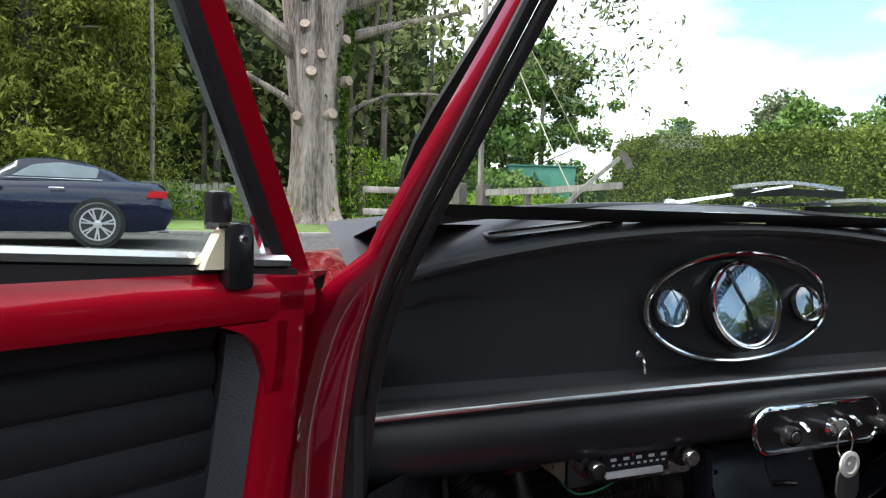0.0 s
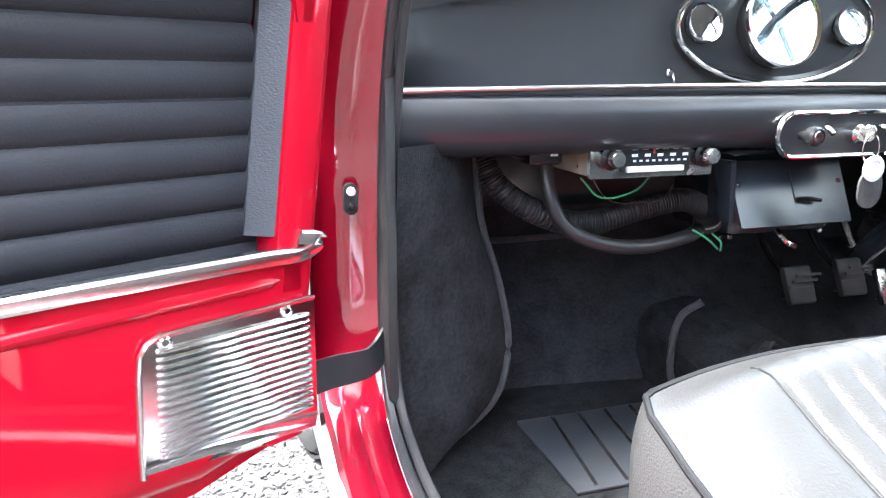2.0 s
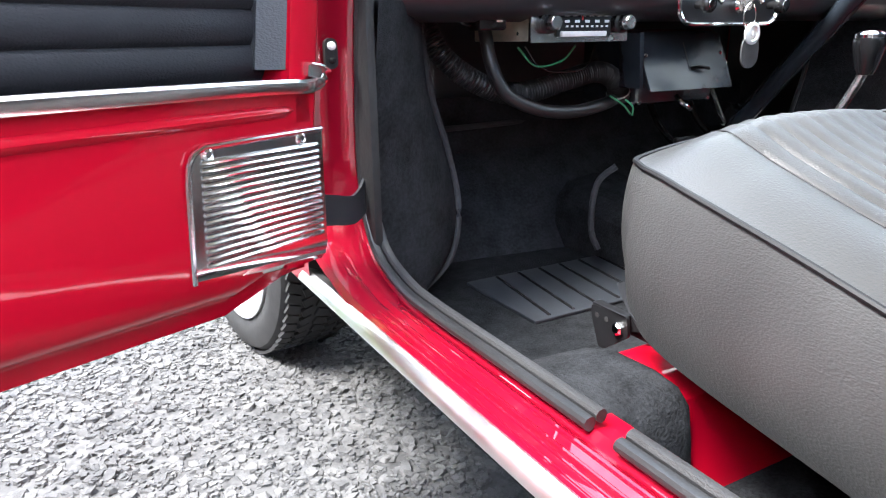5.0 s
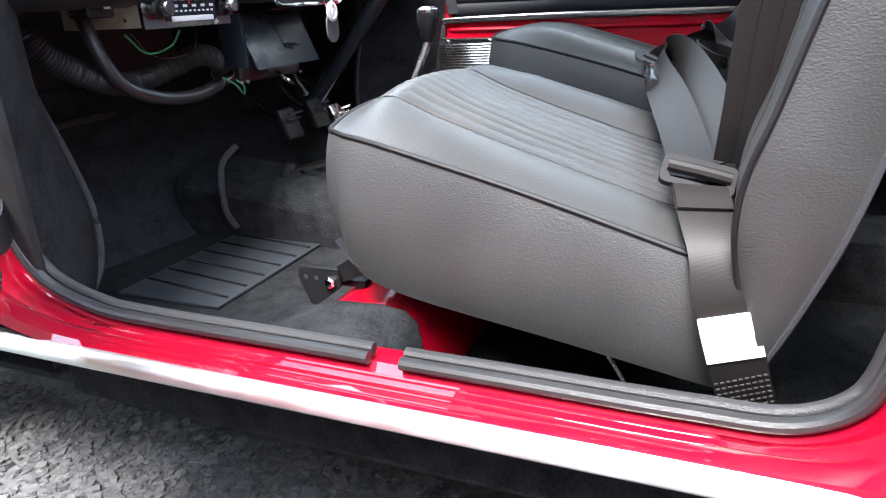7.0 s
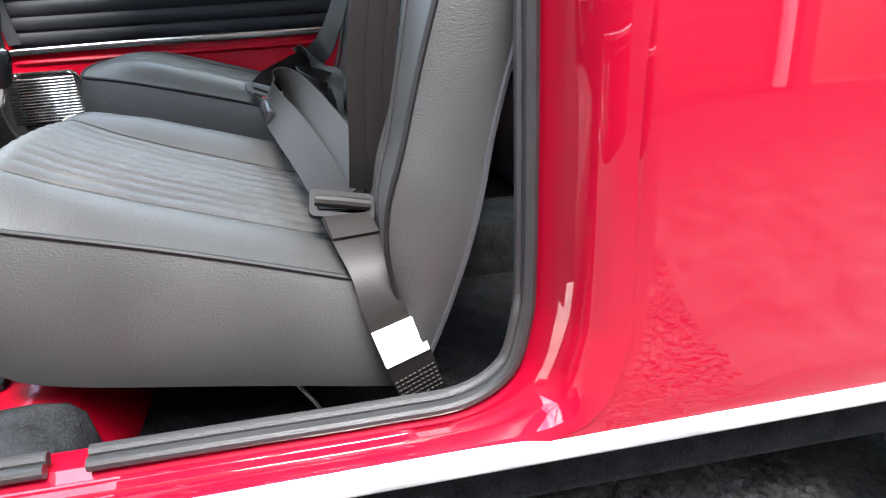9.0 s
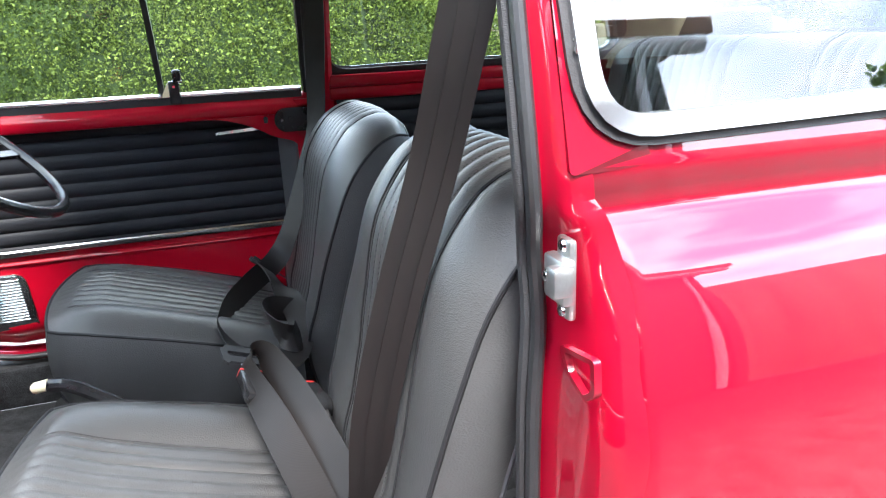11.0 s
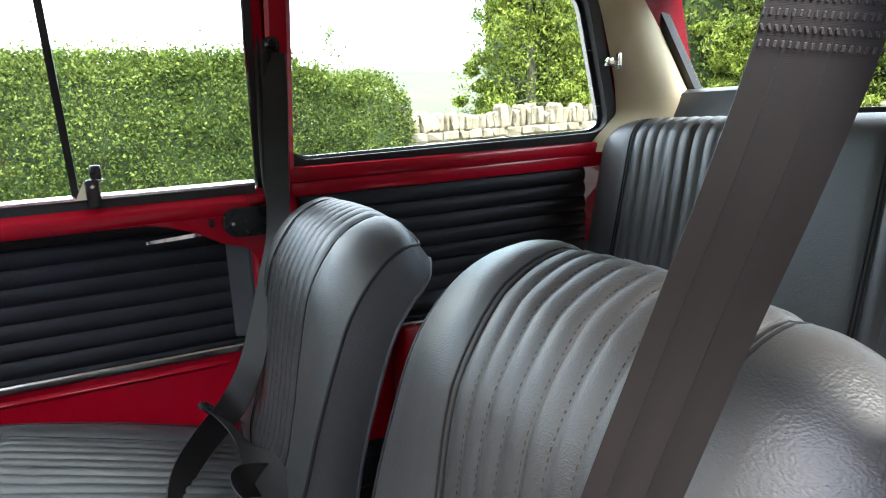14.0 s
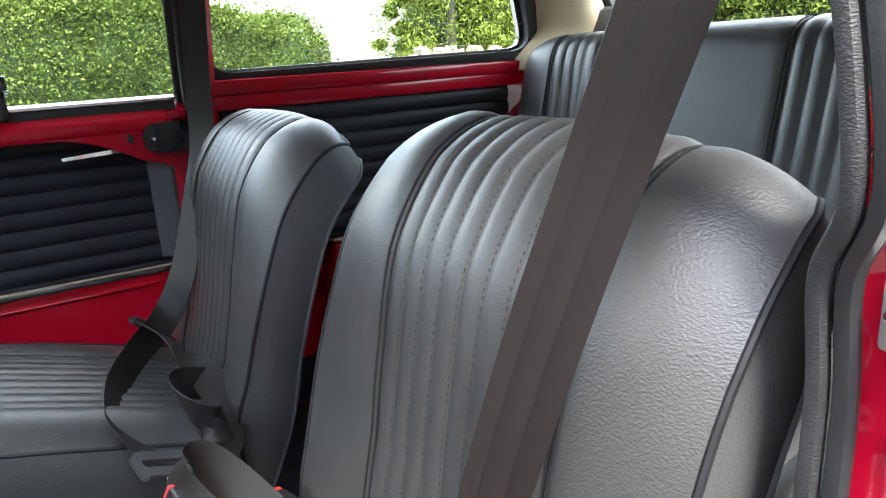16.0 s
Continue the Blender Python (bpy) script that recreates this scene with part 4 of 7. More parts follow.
    part("rolled_edge", sweep([p(0.1530, 0.005, 0.404), p(0.1525, 0.0065, 0.43), p(0.1485, 0.0065, 0.495), p(0.1455, 0.0065, 0.512), p(0.139, 0.0065, 0.521), p(0.128, 0.0065, 0.526), p(0.06, 0.0065, 0.5265), p(-0.0205, 0.0065, 0.5265)], circle(0.0028, 8), up=(0.9, 0.1, 0.2)), KICK, dr)
    lipz = [(0.0066, 0.412), (0.0070, 0.405), (0.005, 0.397), (0.0005, 0.390), (-0.006, 0.3845), (-0.012, 0.3825), (-0.012, 0.381), (-0.004, 0.383), (0.003, 0.390), (0.0045, 0.405)]
    part("kick_plate_lip", loft([[p(d, u, z + 0.010 * (d / 0.15)) for u, z in lipz] for d in (-0.019, 0.03, 0.09, 0.153)], True, True), KICK, dr)
    for i in range(15):
        z = 0.5110 - 0.0068 * i
        rb = sweep([p(-0.0135, 0.0062, z - 0.0005), p(-0.008, 0.0082, z), p(0.06, 0.0086, z + 0.0012), p(0.126 + 0.0004 * i, 0.0082, z + 0.0022), p(0.132 + 0.0004 * i, 0.0062, z + 0.0022)], [(a, b * 0.9) for a, b in circle(0.0027, 8)])
        part("kick_plate_rib", rb, KICK, dr)
    for d in (0.010, 0.125):
        part("screw", lathe([(0.0066, 0.0), (0.0062, 0.002), (0.0035, 0.0035), (0.0030, 0.0028), (0.0, 0.0028)], 16, p(d, 0.0065, 0.5200), "x", turn=Matrix.Identity(4) if s > 0 else Matrix.Rotation(math.pi, 4, "Z")), CHROME, dr)
    # window frame
    uz = lambda z: -0.022 + 0.30 * (z - 0.90)
    q = lambda d, z, h: p(d, uz(z) + h, z)
    wo = round_poly([(-0.111, 0.838), (0.182, 1.300), (0.836, 1.308), (R + 0.020, 0.838)], [0.004, 0.06, 0.05, 0.004])
    part("window_frame", frame_ring(wo, grow(wo, -0.019), q, -0.024, -0.002), RED_IN, dr)
    part("window_channel", frame_ring(grow(wo, -0.018), grow(wo, -0.031), q, -0.007, -0.0005), RUBBER, dr)
    part("channel_bead", frame_ring(grow(wo, -0.0305), grow(wo, -0.0345), q, -0.007, 0.0008), CHROME, dr)
    dip = lambda d: sag * max(0.0, min(1.0, (0.21 - d) / 0.27))
    ch = [(u, z) for u, z in [(-0.036, 0.892), (-0.014, 0.892), (-0.010, 0.894), (-0.010, 0.899), (-0.015, 0.903), (-0.036, 0.903)]]
    part("glass_channel", loft([[p(d, u, z + dip(d)) for u, z in ch] for d in (-0.052, 0.05, 0.13, 0.2, 0.5, R - 0.02)], True, True), STEEL, dr, "bright metal sliding glass channel")
    part("channel_rubber", loft([[p(d, u, z + dip(d)) for u, z in ((-0.036, 0.876), (-0.012, 0.876), (-0.012, 0.892), (-0.036, 0.892))] for d in (-0.060, 0.05, 0.13, 0.2, R - 0.02)], True, True), RUBBER, dr)
    gl = round_poly([(-0.055, 0.895 + sag), (0.180, 1.283), (0.52, 1.290), (0.505, 0.895 + sag)], [0.004, 0.05, 0.004, 0.004])
    g1 = part("front_pane", slab(gl, lambda d, z, h: q(d, z, h - 0.006), 0.004), GLASS, dr)
    gr = round_poly([(0.48, 0.895), (0.495, 1.29), (0.822, 1.29), (0.838, 0.895)], [0.004, 0.004, 0.05, 0.01])
    g2 = part("rear_pane", slab(gr, lambda d, z, h: q(d, z, h - 0.016), 0.004), GLASS, dr)
    g1.visible_shadow = g2.visible_shadow = False
    part("meeting_bar", loft([[q(d0 + dd, z, h) for dd, h in ((-0.006, -0.02), (-0.006, 0.002), (0.006, 0.002), (0.006, -0.02))] for z, d0 in ((0.90, 0.498), (1.29, 0.490))], True, True), RUBBER, dr)
    # sliding catch
    part("window_catch", box((0.020, 0.024, 0.052), p(catch_d, -0.006, 0.905 + sag), 0.005), PLASTIC, dr, "black sliding window catch with an ivory grip")
    part("catch_post", box((0.014, 0.020, 0.030), p(catch_d + 0.008, -0.018, 0.940 + sag), 0.005), PLASTIC, dr)
    part("catch_clamp", box((0.022, 0.026, 0.006), p(catch_d + 0.006, -0.010, 0.928 + sag), 0.002), CHROME, dr)
    part("catch_rivet", lathe([(0.004, 0.0), (0.003, 0.003), (0.0, 0.003)], 10, p(catch_d, 0.004, 0.918 + sag), "x", turn=Matrix.Identity(4) if s > 0 else Matrix.Rotation(math.pi, 4, "Z")), CHROME, dr)
    sg = 1 if s > 0 else -1
    part("catch_grip", loft([[p(catch_d + sg * a, u, z) for a, u in ((0.010, -0.014), (0.010, -0.002), (0.010 + k, -0.002), (0.010 + k, -0.014))] for z, k in ((0.8955 + sag, 0.019), (0.905 + sag, 0.015), (0.926 + sag, 0.004))], True, True), IVORY, dr)
    if full:
        lp = round_poly([(0.52, 0.840), (0.62, 0.838), (0.69, 0.815), (0.74, 0.785), (0.785, 0.775), (0.800, 0.75), (0.805, 0.70), (0.822, 0.70), (0.824, 0.84)], [0.002, 0.03, 0.03, 0.02, 0.02, 0.01, 0.003, 0.003, 0.003], 4)
        part("lock_panel", slab(lp, lambda d, z, h: p(d, -0.010 + h, z), 0.012), RED_IN, dr)
        part("lock_case", slab(round_rect(0.105, 0.056, 0.027), lambda a, b, h: p(0.792 + a, 0.003 + h * (1 - 0.0), 0.827 + b), 0.020), PLASTIC, dr, "black lock case")
        part("lock_cover", slab(round_rect(0.092, 0.044, 0.021), lambda a, b, h: p(0.792 + a, 0.021 + h, 0.827 + b), 0.006), PLASTIC, dr)
        for dd, zz in ((0.757, 0.827), (0.83, 0.846), (0.83, 0.806)):
            part("screw", lathe([(0.0042, 0.0), (0.003, 0.003), (0.0, 0.003)], 10, p(dd, 0.027, zz), "x", turn=Matrix.Rotation(math.pi, 4, "Z") if s < 0 else Matrix.Identity(4)), CHROME, dr)
        part("key_boss", lathe([(0.007, 0.0), (0.006, 0.004), (0.002, 0.005), (0.0, 0.005)], 14, p(0.777, 0.027, 0.829), "x", turn=Matrix.Rotation(math.pi, 4, "Z") if s < 0 else Matrix.Identity(4)), PLASTIC, dr)
        part("key_hole", slab(round_rect(0.010, 0.016, 0.0045), lambda a, b, h: p(0.7205 + a, 0.0015 + h, 0.829 + b), 0.002), PLASTIC, dr)
        part("release_lever", sweep([p(0.711, -0.010, 0.810), p(0.66, -0.006, 0.807), p(0.612, -0.016, 0.803), p(0.603, -0.020, 0.8015)], [(-0.003, -0.003), (0.003, -0.003), (0.002, 0.004), (-0.002, 0.004)], scale=lambda t: 1.15 - 0.4 * t), CHROME, dr)
    return dr


vinyl_band = vinyl("grey_trim_band", (0.040, 0.042, 0.047), 0.5, 420, 0.3)
door(1, pose(-0.736, 0.765, 0, 0, 0, -63), "open red car door with black rolled lining and chrome trim", 0.003, True, -0.015)
door(-1, pose(0.62, 0.855, 0), "closed red car door with black rolled lining, sliding windows", 0.527, True)

# check strap between door and post
sp = thing("door_check_strap", "black leather door check strap looped to the door post", "strap")
band = [(-0.716, 0.788, 0.433), (-0.690, 0.818, 0.424), (-0.664, 0.846, 0.414), (-0.646, 0.861, 0.411), (-0.632, 0.872, 0.417), (-0.620, 0.886, 0.428), (-0.612, 0.902, 0.434)]
pb = smooth_path(band, 5)
part("strap", sweep(pb, [(-0.0018, -0.018), (0.0018, -0.018), (0.0030, 0.0), (0.0018, 0.018), (-0.0018, 0.018)]), PADM, sp)
for zo in (-0.0145, 0.0145):
    part("stitching", sweep([q + Vector((-0.0012, -0.0022, zo)) for q in pb], circle(0.0007, 5)), THREAD, sp)


# ---- seats ----
def flutes(x, half, pitch, depth):
    """Sewn pleats: rounded ridges with narrow seams, over the middle of a panel."""
    if abs(x) > half:
        return -depth * max(0.0, 1 - (abs(x) - half) / pitch) ** 2
    k = abs(math.sin(math.pi * (x + half) / pitch)) ** 0.5
    return -depth * (1 - k)


FP = [(0.116, 0.36), (0.129, 0.42), (0.132, 0.46), (0.127, 0.50), (0.113, 0.545), (0.092, 0.62), (0.066, 0.695), (0.033, 0.772), (-0.012, 0.826), (-0.055, 0.848), (-0.090, 0.842)]
BP = [(0.100, 0.325), (0.085, 0.365), (0.070, 0.410), (0.058, 0.450), (0.045, 0.505), (0.034, 0.56), (0.010, 0.64), (-0.020, 0.72), (-0.050, 0.765), (-0.084, 0.795), (-0.106, 0.818)]


def half_w(v):
    return interp([(0.0, 0.195), (0.18, 0.212), (0.36, 0.226), (0.54, 0.233), (0.72, 0.235), (0.80, 0.233), (0.87, 0.228), (0.94, 0.214), (1.0, 0.188)], v)


def front_seat(cx, s, label, fwd=0.0, lift=0.0, bc=0.0, fo=0.0, crown=(), rise=0.0, wide=1.0, co=0.0, ext=0.0, half=0.104):
    """s: -1 where the outer side is to the left."""
    up_ = lambda z: z + rise * min(1.0, max(0.0, (z - 0.62) / 0.2))
    FPATH = smooth_path([(0, y, up_(z)) for y, z in FP], 6)
    BPATH = smooth_path([(0, y, up_(z)) for y, z in BP], 6)
    st = thing("front_seat", label, "car seat", pose(cx, 0, 0), group="front seats")
    # backrest front panel
    def face(u, v):
        x = 2 * u - 1
        p, t = at_path(FPATH, v)
        n = Vector((0, t.z, -t.y))
        w = half_w(v)
        dome = 0.043 * (1 - abs(x) ** 2.9) * interp([(0, 0.0), (0.40, 0.02), (0.5, 0.12), (0.6, 0.42), (0.7, 0.80), (0.8, 1.0), (0.9, 0.95), (1.0, 0.5)], v)
        fl = flutes(x * w - fo, 0.108, 0.027, 0.0034 * interp([(0, 1), (0.9, 1), (1, 0.6)], v))
        side_ = min(1.0, max(0.0, (abs(x * w - fo) - 0.108) / (0.5 * (w + 0.001 - math.copysign(fo, x)) - 0.054)))
        side_ = math.sin(math.pi * min(1.0, side_ * 0.5)) if side_ < 1 else 1.0
        bulge = 0.008 * side_ * (1 - abs(x) ** 6) * interp([(0, 0.2), (0.5, 0.5), (0.75, 1.0), (0.95, 0.9), (1.0, 0.4)], v)
        return p + n * (dome + fl + bulge) + Vector((x * w, 0, 0))
    back = part("backrest", grid(150, 60, face), SEAT, st)
    back.location.x = bc
    back.location.z = -0.25 * lift
    back.scale.x = wide
    # boxing, piping and back board of the backrest
    for e in (-1, 1):
        def boxing(u, v, e=e):
            a, _ = at_path(FPATH, v)
            b, _ = at_path(BPATH, v)
            p = a.lerp(b, u)
            return p + Vector((e * (half_w(v) + 0.008 * math.sin(math.pi * u) * (1 - v) ** 0.5), 0, 0))
        part("side_panel", grid(8, 48, boxing), SEAT_SIDE, back)
    edge = [at_path(FPATH, v)[0] + Vector((-half_w(v), 0, 0)) for v in np.linspace(0, 1, 40)]
    over = [face(u, 1.0) for u in np.linspace(0.02, 0.98, 16)]
    edge2 = [at_path(FPATH, v)[0] + Vector((half_w(v), 0, 0)) for v in np.linspace(1, 0, 40)]
    part("piping", tube(edge + over + edge2, 0.0028, 7, steps=1), PIPING, back)
    redge = [at_path(BPATH, v)[0] + Vector((-half_w(v), 0, 0)) for v in np.linspace(0, 1, 30)] + [at_path(BPATH, v)[0] + Vector((half_w(v), 0, 0)) for v in np.linspace(1, 0, 30)]
    part("rear_piping", tube(redge, 0.003, 6, steps=1), vinyl_band, back)
    def board(u, v):
        p, _ = at_path(BPATH, v)
        return p + Vector(((2 * u - 1) * half_w(v), -0.012 * math.sin(math.pi * u), 0))
    part("back_board", grid(8, 30, board), SEAT_SIDE, back)
    part("top_closing", grid(40, 3, lambda u, v: face(u, 1.0).lerp(board(u, 1.0), v)), SEAT, back)
    for x in (fo - 0.1155, fo - 0.1095, fo + 0.1095, fo + 0.1155):
        seam = [face(0.5 + x / 2 / half_w(v), v) + Vector((0, 0.0005, 0.0005)) for v in np.linspace(0.05, 0.98, 40)]
        part("seam", tube(seam, 0.0014, 5, steps=1), PIPING, back)
    # stitches along the valleys between the pleats
    for k in range(1, 8):
        x = fo - 0.108 + 0.027 * k
        sb = bmesh.new()
        vs_ = np.linspace(0.30, 0.97, 90)
        for v in vs_:
            a_, b_ = face(0.5 + (x + 0.0016) / 2 / half_w(v), v), face(0.5 + (x + 0.0016) / 2 / half_w(v + 0.004), v + 0.004)
            box((0.0005, 0.0005, (b_ - a_).length * 0.75), (a_ + b_) / 2 + Vector((0, 0.0004, 0.0004)), 0, sb, turn=(b_ - a_).to_track_quat("Z", "Y").to_matrix().to_4x4())
        part("stitching", sb, PIPING, back, kind="stuff", smooth=0)
    # cushion
    PT = [(y + fwd, z + lift) for y, z in [(0.110, 0.397), (0.172, 0.417), (0.304, 0.458), (0.407, 0.485), (0.47, 0.500), (0.524, 0.508)]]
    pt = smooth_path([(0, y, z) for y, z in PT], 6)
    def cw(y):
        y -= fwd
        return interp([(0.0, 0.206), (0.3, 0.208), (0.45, 0.204), (0.50, 0.197), (0.524, 0.186)], y)
    def topf(u, v):
        x = 2 * u - 1
        p, t = at_path(pt, v)
        w = cw(p.y) + (ext if x * s < 0 else 0.0)
        rise = interp(crown, v) * (1 - abs(x) ** 2.5)
        rise += interp([(0, 0.3), (0.3, 1), (0.6, 1), (0.9, 0.3), (1, 0)], v) * (0.021 if x * s < 0 else 0.006) * max(0.0, 1 - ((abs(x) - 0.74) / 0.26) ** 2) ** 1.5
        fl = flutes(x * w - co, half, 0.026, 0.0042 * interp([(0, 1), (0.76, 1), (0.86, 0.5), (0.93, 0.1), (1, 0.0)], v))
        fwd = 0.024 * (1 - x * x) * v ** 3
        return p + Vector((x * w, fwd, rise + fl))
    cush = part("cushion", grid(140, 50, topf), SEAT, st)
    BOT = [(y + fwd, z + lift) for y, z in [(0.110, 0.282), (0.158, 0.289), (0.268, 0.309), (0.438, 0.336), (0.500, 0.358), (0.524, 0.385)]]
    bt = smooth_path([(0, y, z) for y, z in BOT], 6)
    # skirt: side, front and other side in one band
    el, er = (ext, 0.0) if s > 0 else (0.0, ext)
    def rim(k):
        """k 0..3: left side, front, right side; the top edge, the foot and the way out."""
        if k < 1:
            p, _ = at_path(pt, k)
            q, _ = at_path(bt, k)
            w = cw(p.y) + el
            return p + Vector((-w, 0, 0)), q + Vector((-w + 0.006, 0, 0)), Vector((-1, 0.25 * k ** 6, 0))
        if k < 2:
            u = k - 1
            p = topf(u, 1.0)
            q = Vector((-0.180 - el + (0.360 + el + er) * u, 0.524 + fwd + 0.012 * math.sin(math.pi * u), 0.385 + lift))
            return p, q, Vector(((2 * u - 1) ** 7, 1, 0))
        p, _ = at_path(pt, 3 - k)
        q, _ = at_path(bt, 3 - k)
        w = cw(p.y) + er
        return p + Vector((w, 0, 0)), q + Vector((w - 0.006, 0, 0)), Vector((1, 0.25 * (3 - k) ** 6, 0))
    def skirt(u, v):
        a, b, o = rim(min(u * 3, 2.99999))
        return a.lerp(b, v) + o.normalized() * 0.010 * math.sin(math.pi * v) ** 0.8
    part("skirt", grid(90, 14, skirt), SEAT_SIDE, cush)
    part("piping", tube([rim(min(k, 2.9999))[0] for k in np.linspace(0, 3, 110)], 0.0028, 7, steps=1), PIPING, cush)
    part("base_board", grid(6, 12, lambda u, v: at_path(bt, v)[0] + Vector((-0.198 - el + (0.396 + el + er) * u, 0, 0.006))), PADM, cush)
    for e in (co - half - 0.006, co + half + 0.006):
        part("seam", tube([topf(0.5 + e / 2 / (cw(at_path(pt, v)[0].y) + (ext if e * s < 0 else 0.0)), v) + Vector((0, 0, 0.0006)) for v in np.linspace(0.0, 0.88, 30)], 0.0008, 5, steps=1), PIPING, cush)
    # hinge brackets at the front
    for x in (-0.150, 0.150):
        bo = round_poly([(0.611, 0.331), (0.611, 0.318), (0.597, 0.284), (0.587, 0.286), (0.553, 0.312), (0.556, 0.334)], 0.004, 3)
        br = part("hinge_bracket", slab(bo, lambda y, z, h, x=x: Vector((x + h, y, z)), 0.004), BRACKET, st, "black steel seat hinge bracket with a bright bolt")
        part("flange", box((0.012, 0.052, 0.003), (x + 0.006, 0.584, 0.3325), 0.001), BRACKET, br)
        arm = round_poly([(0.574, 0.308), (0.574, 0.326), (0.545, 0.346), (0.50, 0.366), (0.49, 0.346), (0.535, 0.324)], 0.004, 3)
        part("arm", slab(arm, lambda y, z, h, x=x: Vector((x + 0.008 + h, y, z)), 0.005), BRACKET, br)
        part("bolt", lathe([(0.0075, 0.0), (0.0075, 0.004), (0.005, 0.006), (0.0, 0.006)], 6, (x, 0.5665, 0.3175), "x", turn=Matrix.Rotation(math.pi, 4, "Z")), CHROME, br)
        for yy, zz in ((0.586, 0.321), (0.601, 0.321)):
            part("hole", lathe([(0.0032, 0.0), (0.0032, 0.0006)], 8, (x - 0.0003, yy, zz), "x", turn=Matrix.Rotation(math.pi, 4, "Z")), UNDER, br)
        part("foot", box((0.020, 0.04, 0.010), (x + 0.024, 0.548, 0.312), 0.003), BRACKET, br)
    part("frame_tube", tube([(-0.17, 0.10, 0.275), (-0.17, 0.09, 0.24), (0.17, 0.09, 0.24), (0.17, 0.10, 0.275)], 0.009, 8, steps=3), PLASTIC, st)
    return st


front_seat(-0.318, -1, "black pleated leathercloth front passenger seat beside the open door", bc=-0.027, fo=-0.028, rise=0.007, co=0.009, ext=0.066, half=0.117,
           crown=[(0, 0.009), (0.23, 0.010), (0.35, 0.010), (0.48, 0.015), (0.67, 0.028), (0.81, 0.042), (0.86, 0.038), (0.93, 0.022), (1, 0.008)])
front_seat(0.318, 1, "black pleated leathercloth driver seat beside the closed door", 0.035, 0.048, bc=0.026, fo=-0.010, wide=1.05,
           crown=[(0, 0.010), (0.4, 0.018), (0.7, 0.028), (0.85, 0.022), (0.94, 0.011), (1, 0.004)])

# rear bench
rb = thing("rear_bench", "black leathercloth rear bench seat with two pleated places", "car seat")


def pleats(x):
    d = 0.0
    for c in (-0.285, 0.285):
        d += flutes(x - c, 0.168, 0.0336, 0.0075)
    return d


def bench(u, v):
    x = -0.575 + 1.15 * u
    prof = [(-0.66, 0.48), (-0.690, 0.58), (-0.725, 0.72), (-0.757, 0.86), (-0.770, 0.92), (-0.785, 0.950), (-0.815, 0.962), (-0.86, 0.955)]
    p, t = at_path(smooth_path([(0, y, z) for y, z in prof], 4), v)
    n = Vector((0, t.z, -t.y))
    end = (1 - abs(2 * u - 1) ** 14)
    return p + n * (0.016 * end + pleats(x)) + Vector((x, 0, 0)) + Vector((0, 0, -0.02 * (1 - end)))


part("backrest", grid(230, 40, bench), SEAT, rb)
part("cushion", grid(120, 24, lambda u, v: Vector((-0.57 + 1.14 * u, -0.66 + 0.42 * v, 0.485 + 0.04 * math.sin(math.pi * min(1, v * 1.05)) ** 0.5 + pleats(-0.57 + 1.14 * u)))), SEAT, rb)
part("front_skirt", box((1.14, 0.05, 0.26), (0, -0.255, 0.355), 0.02), SEAT_SIDE, rb)
for c in (-0.466, -0.460, -0.112, -0.106, 0.106, 0.112, 0.460, 0.466):
    part("seam", tube([bench((c + 0.575) / 1.15, v) + Vector((0, 0.001, 0.001)) for v in np.linspace(0.02, 0.95, 30)], 0.0016, 5, steps=1), PIPING, rb)

# speaker box on the rear shelf
spk = thing("shelf_speaker", "black wedge-shaped plastic speaker box on the rear shelf", "speaker")
so = [(-0.89, 0.938), (-0.89, 0.962), (-0.91, 0.972), (-0.935, 1.028), (-0.95, 1.036), (-1.0, 1.034), (-1.02, 0.938)]
part("case", loft([[Vector((x, y + dy, 0.938 + (z - 0.938) * k)) for y, z in so] for x, dy, k in ((0.500, -0.0, 0.88), (0.486, 0.0, 1.0), (0.38, 0.0, 1.0), (0.282, 0.0, 1.0), (0.268, -0.0, 0.88))], True, True), SPEAKER, spk)
part("grille", grid(1, 1, lambda u, v: Vector((0.297 + 0.175 * u, -0.9135 - 0.021 * v, 0.977 + 0.046 * v))), vinyl_band, spk)
part("trim_line", box((0.17, 0.003, 0.003), (0.385, -0.893, 0.967), 0.001), STEEL, spk)


# ---- seat belts ----
def ribbon(pts, across, width=0.047, thick=0.0016, steps=6, bm=None, off=0.0, lift=0.0):
    """Webbing along pts; across gives the width direction at each point."""
    path = smooth_path(pts, steps)
    acr = smooth_path(across, steps)
    rings = []
    for i, p in enumerate(path):
        t = (path[min(i + 1, len(path) - 1)] - path[max(i - 1, 0)]).normalized()
        a = acr[i] - t * acr[i].dot(t)
        a.normalize()
        n = t.cross(a)
        rings.append([p + a * (off + e * width / 2) + n * (lift + h) for e, h in ((-1, -thick / 2), (-0.33, -thick / 2), (0.33, -thick / 2), (1, -thick / 2), (1, thick / 2), (0.33, thick / 2), (-0.33, thick / 2), (-1, thick / 2))])
    return loft(rings, True, True, bm)


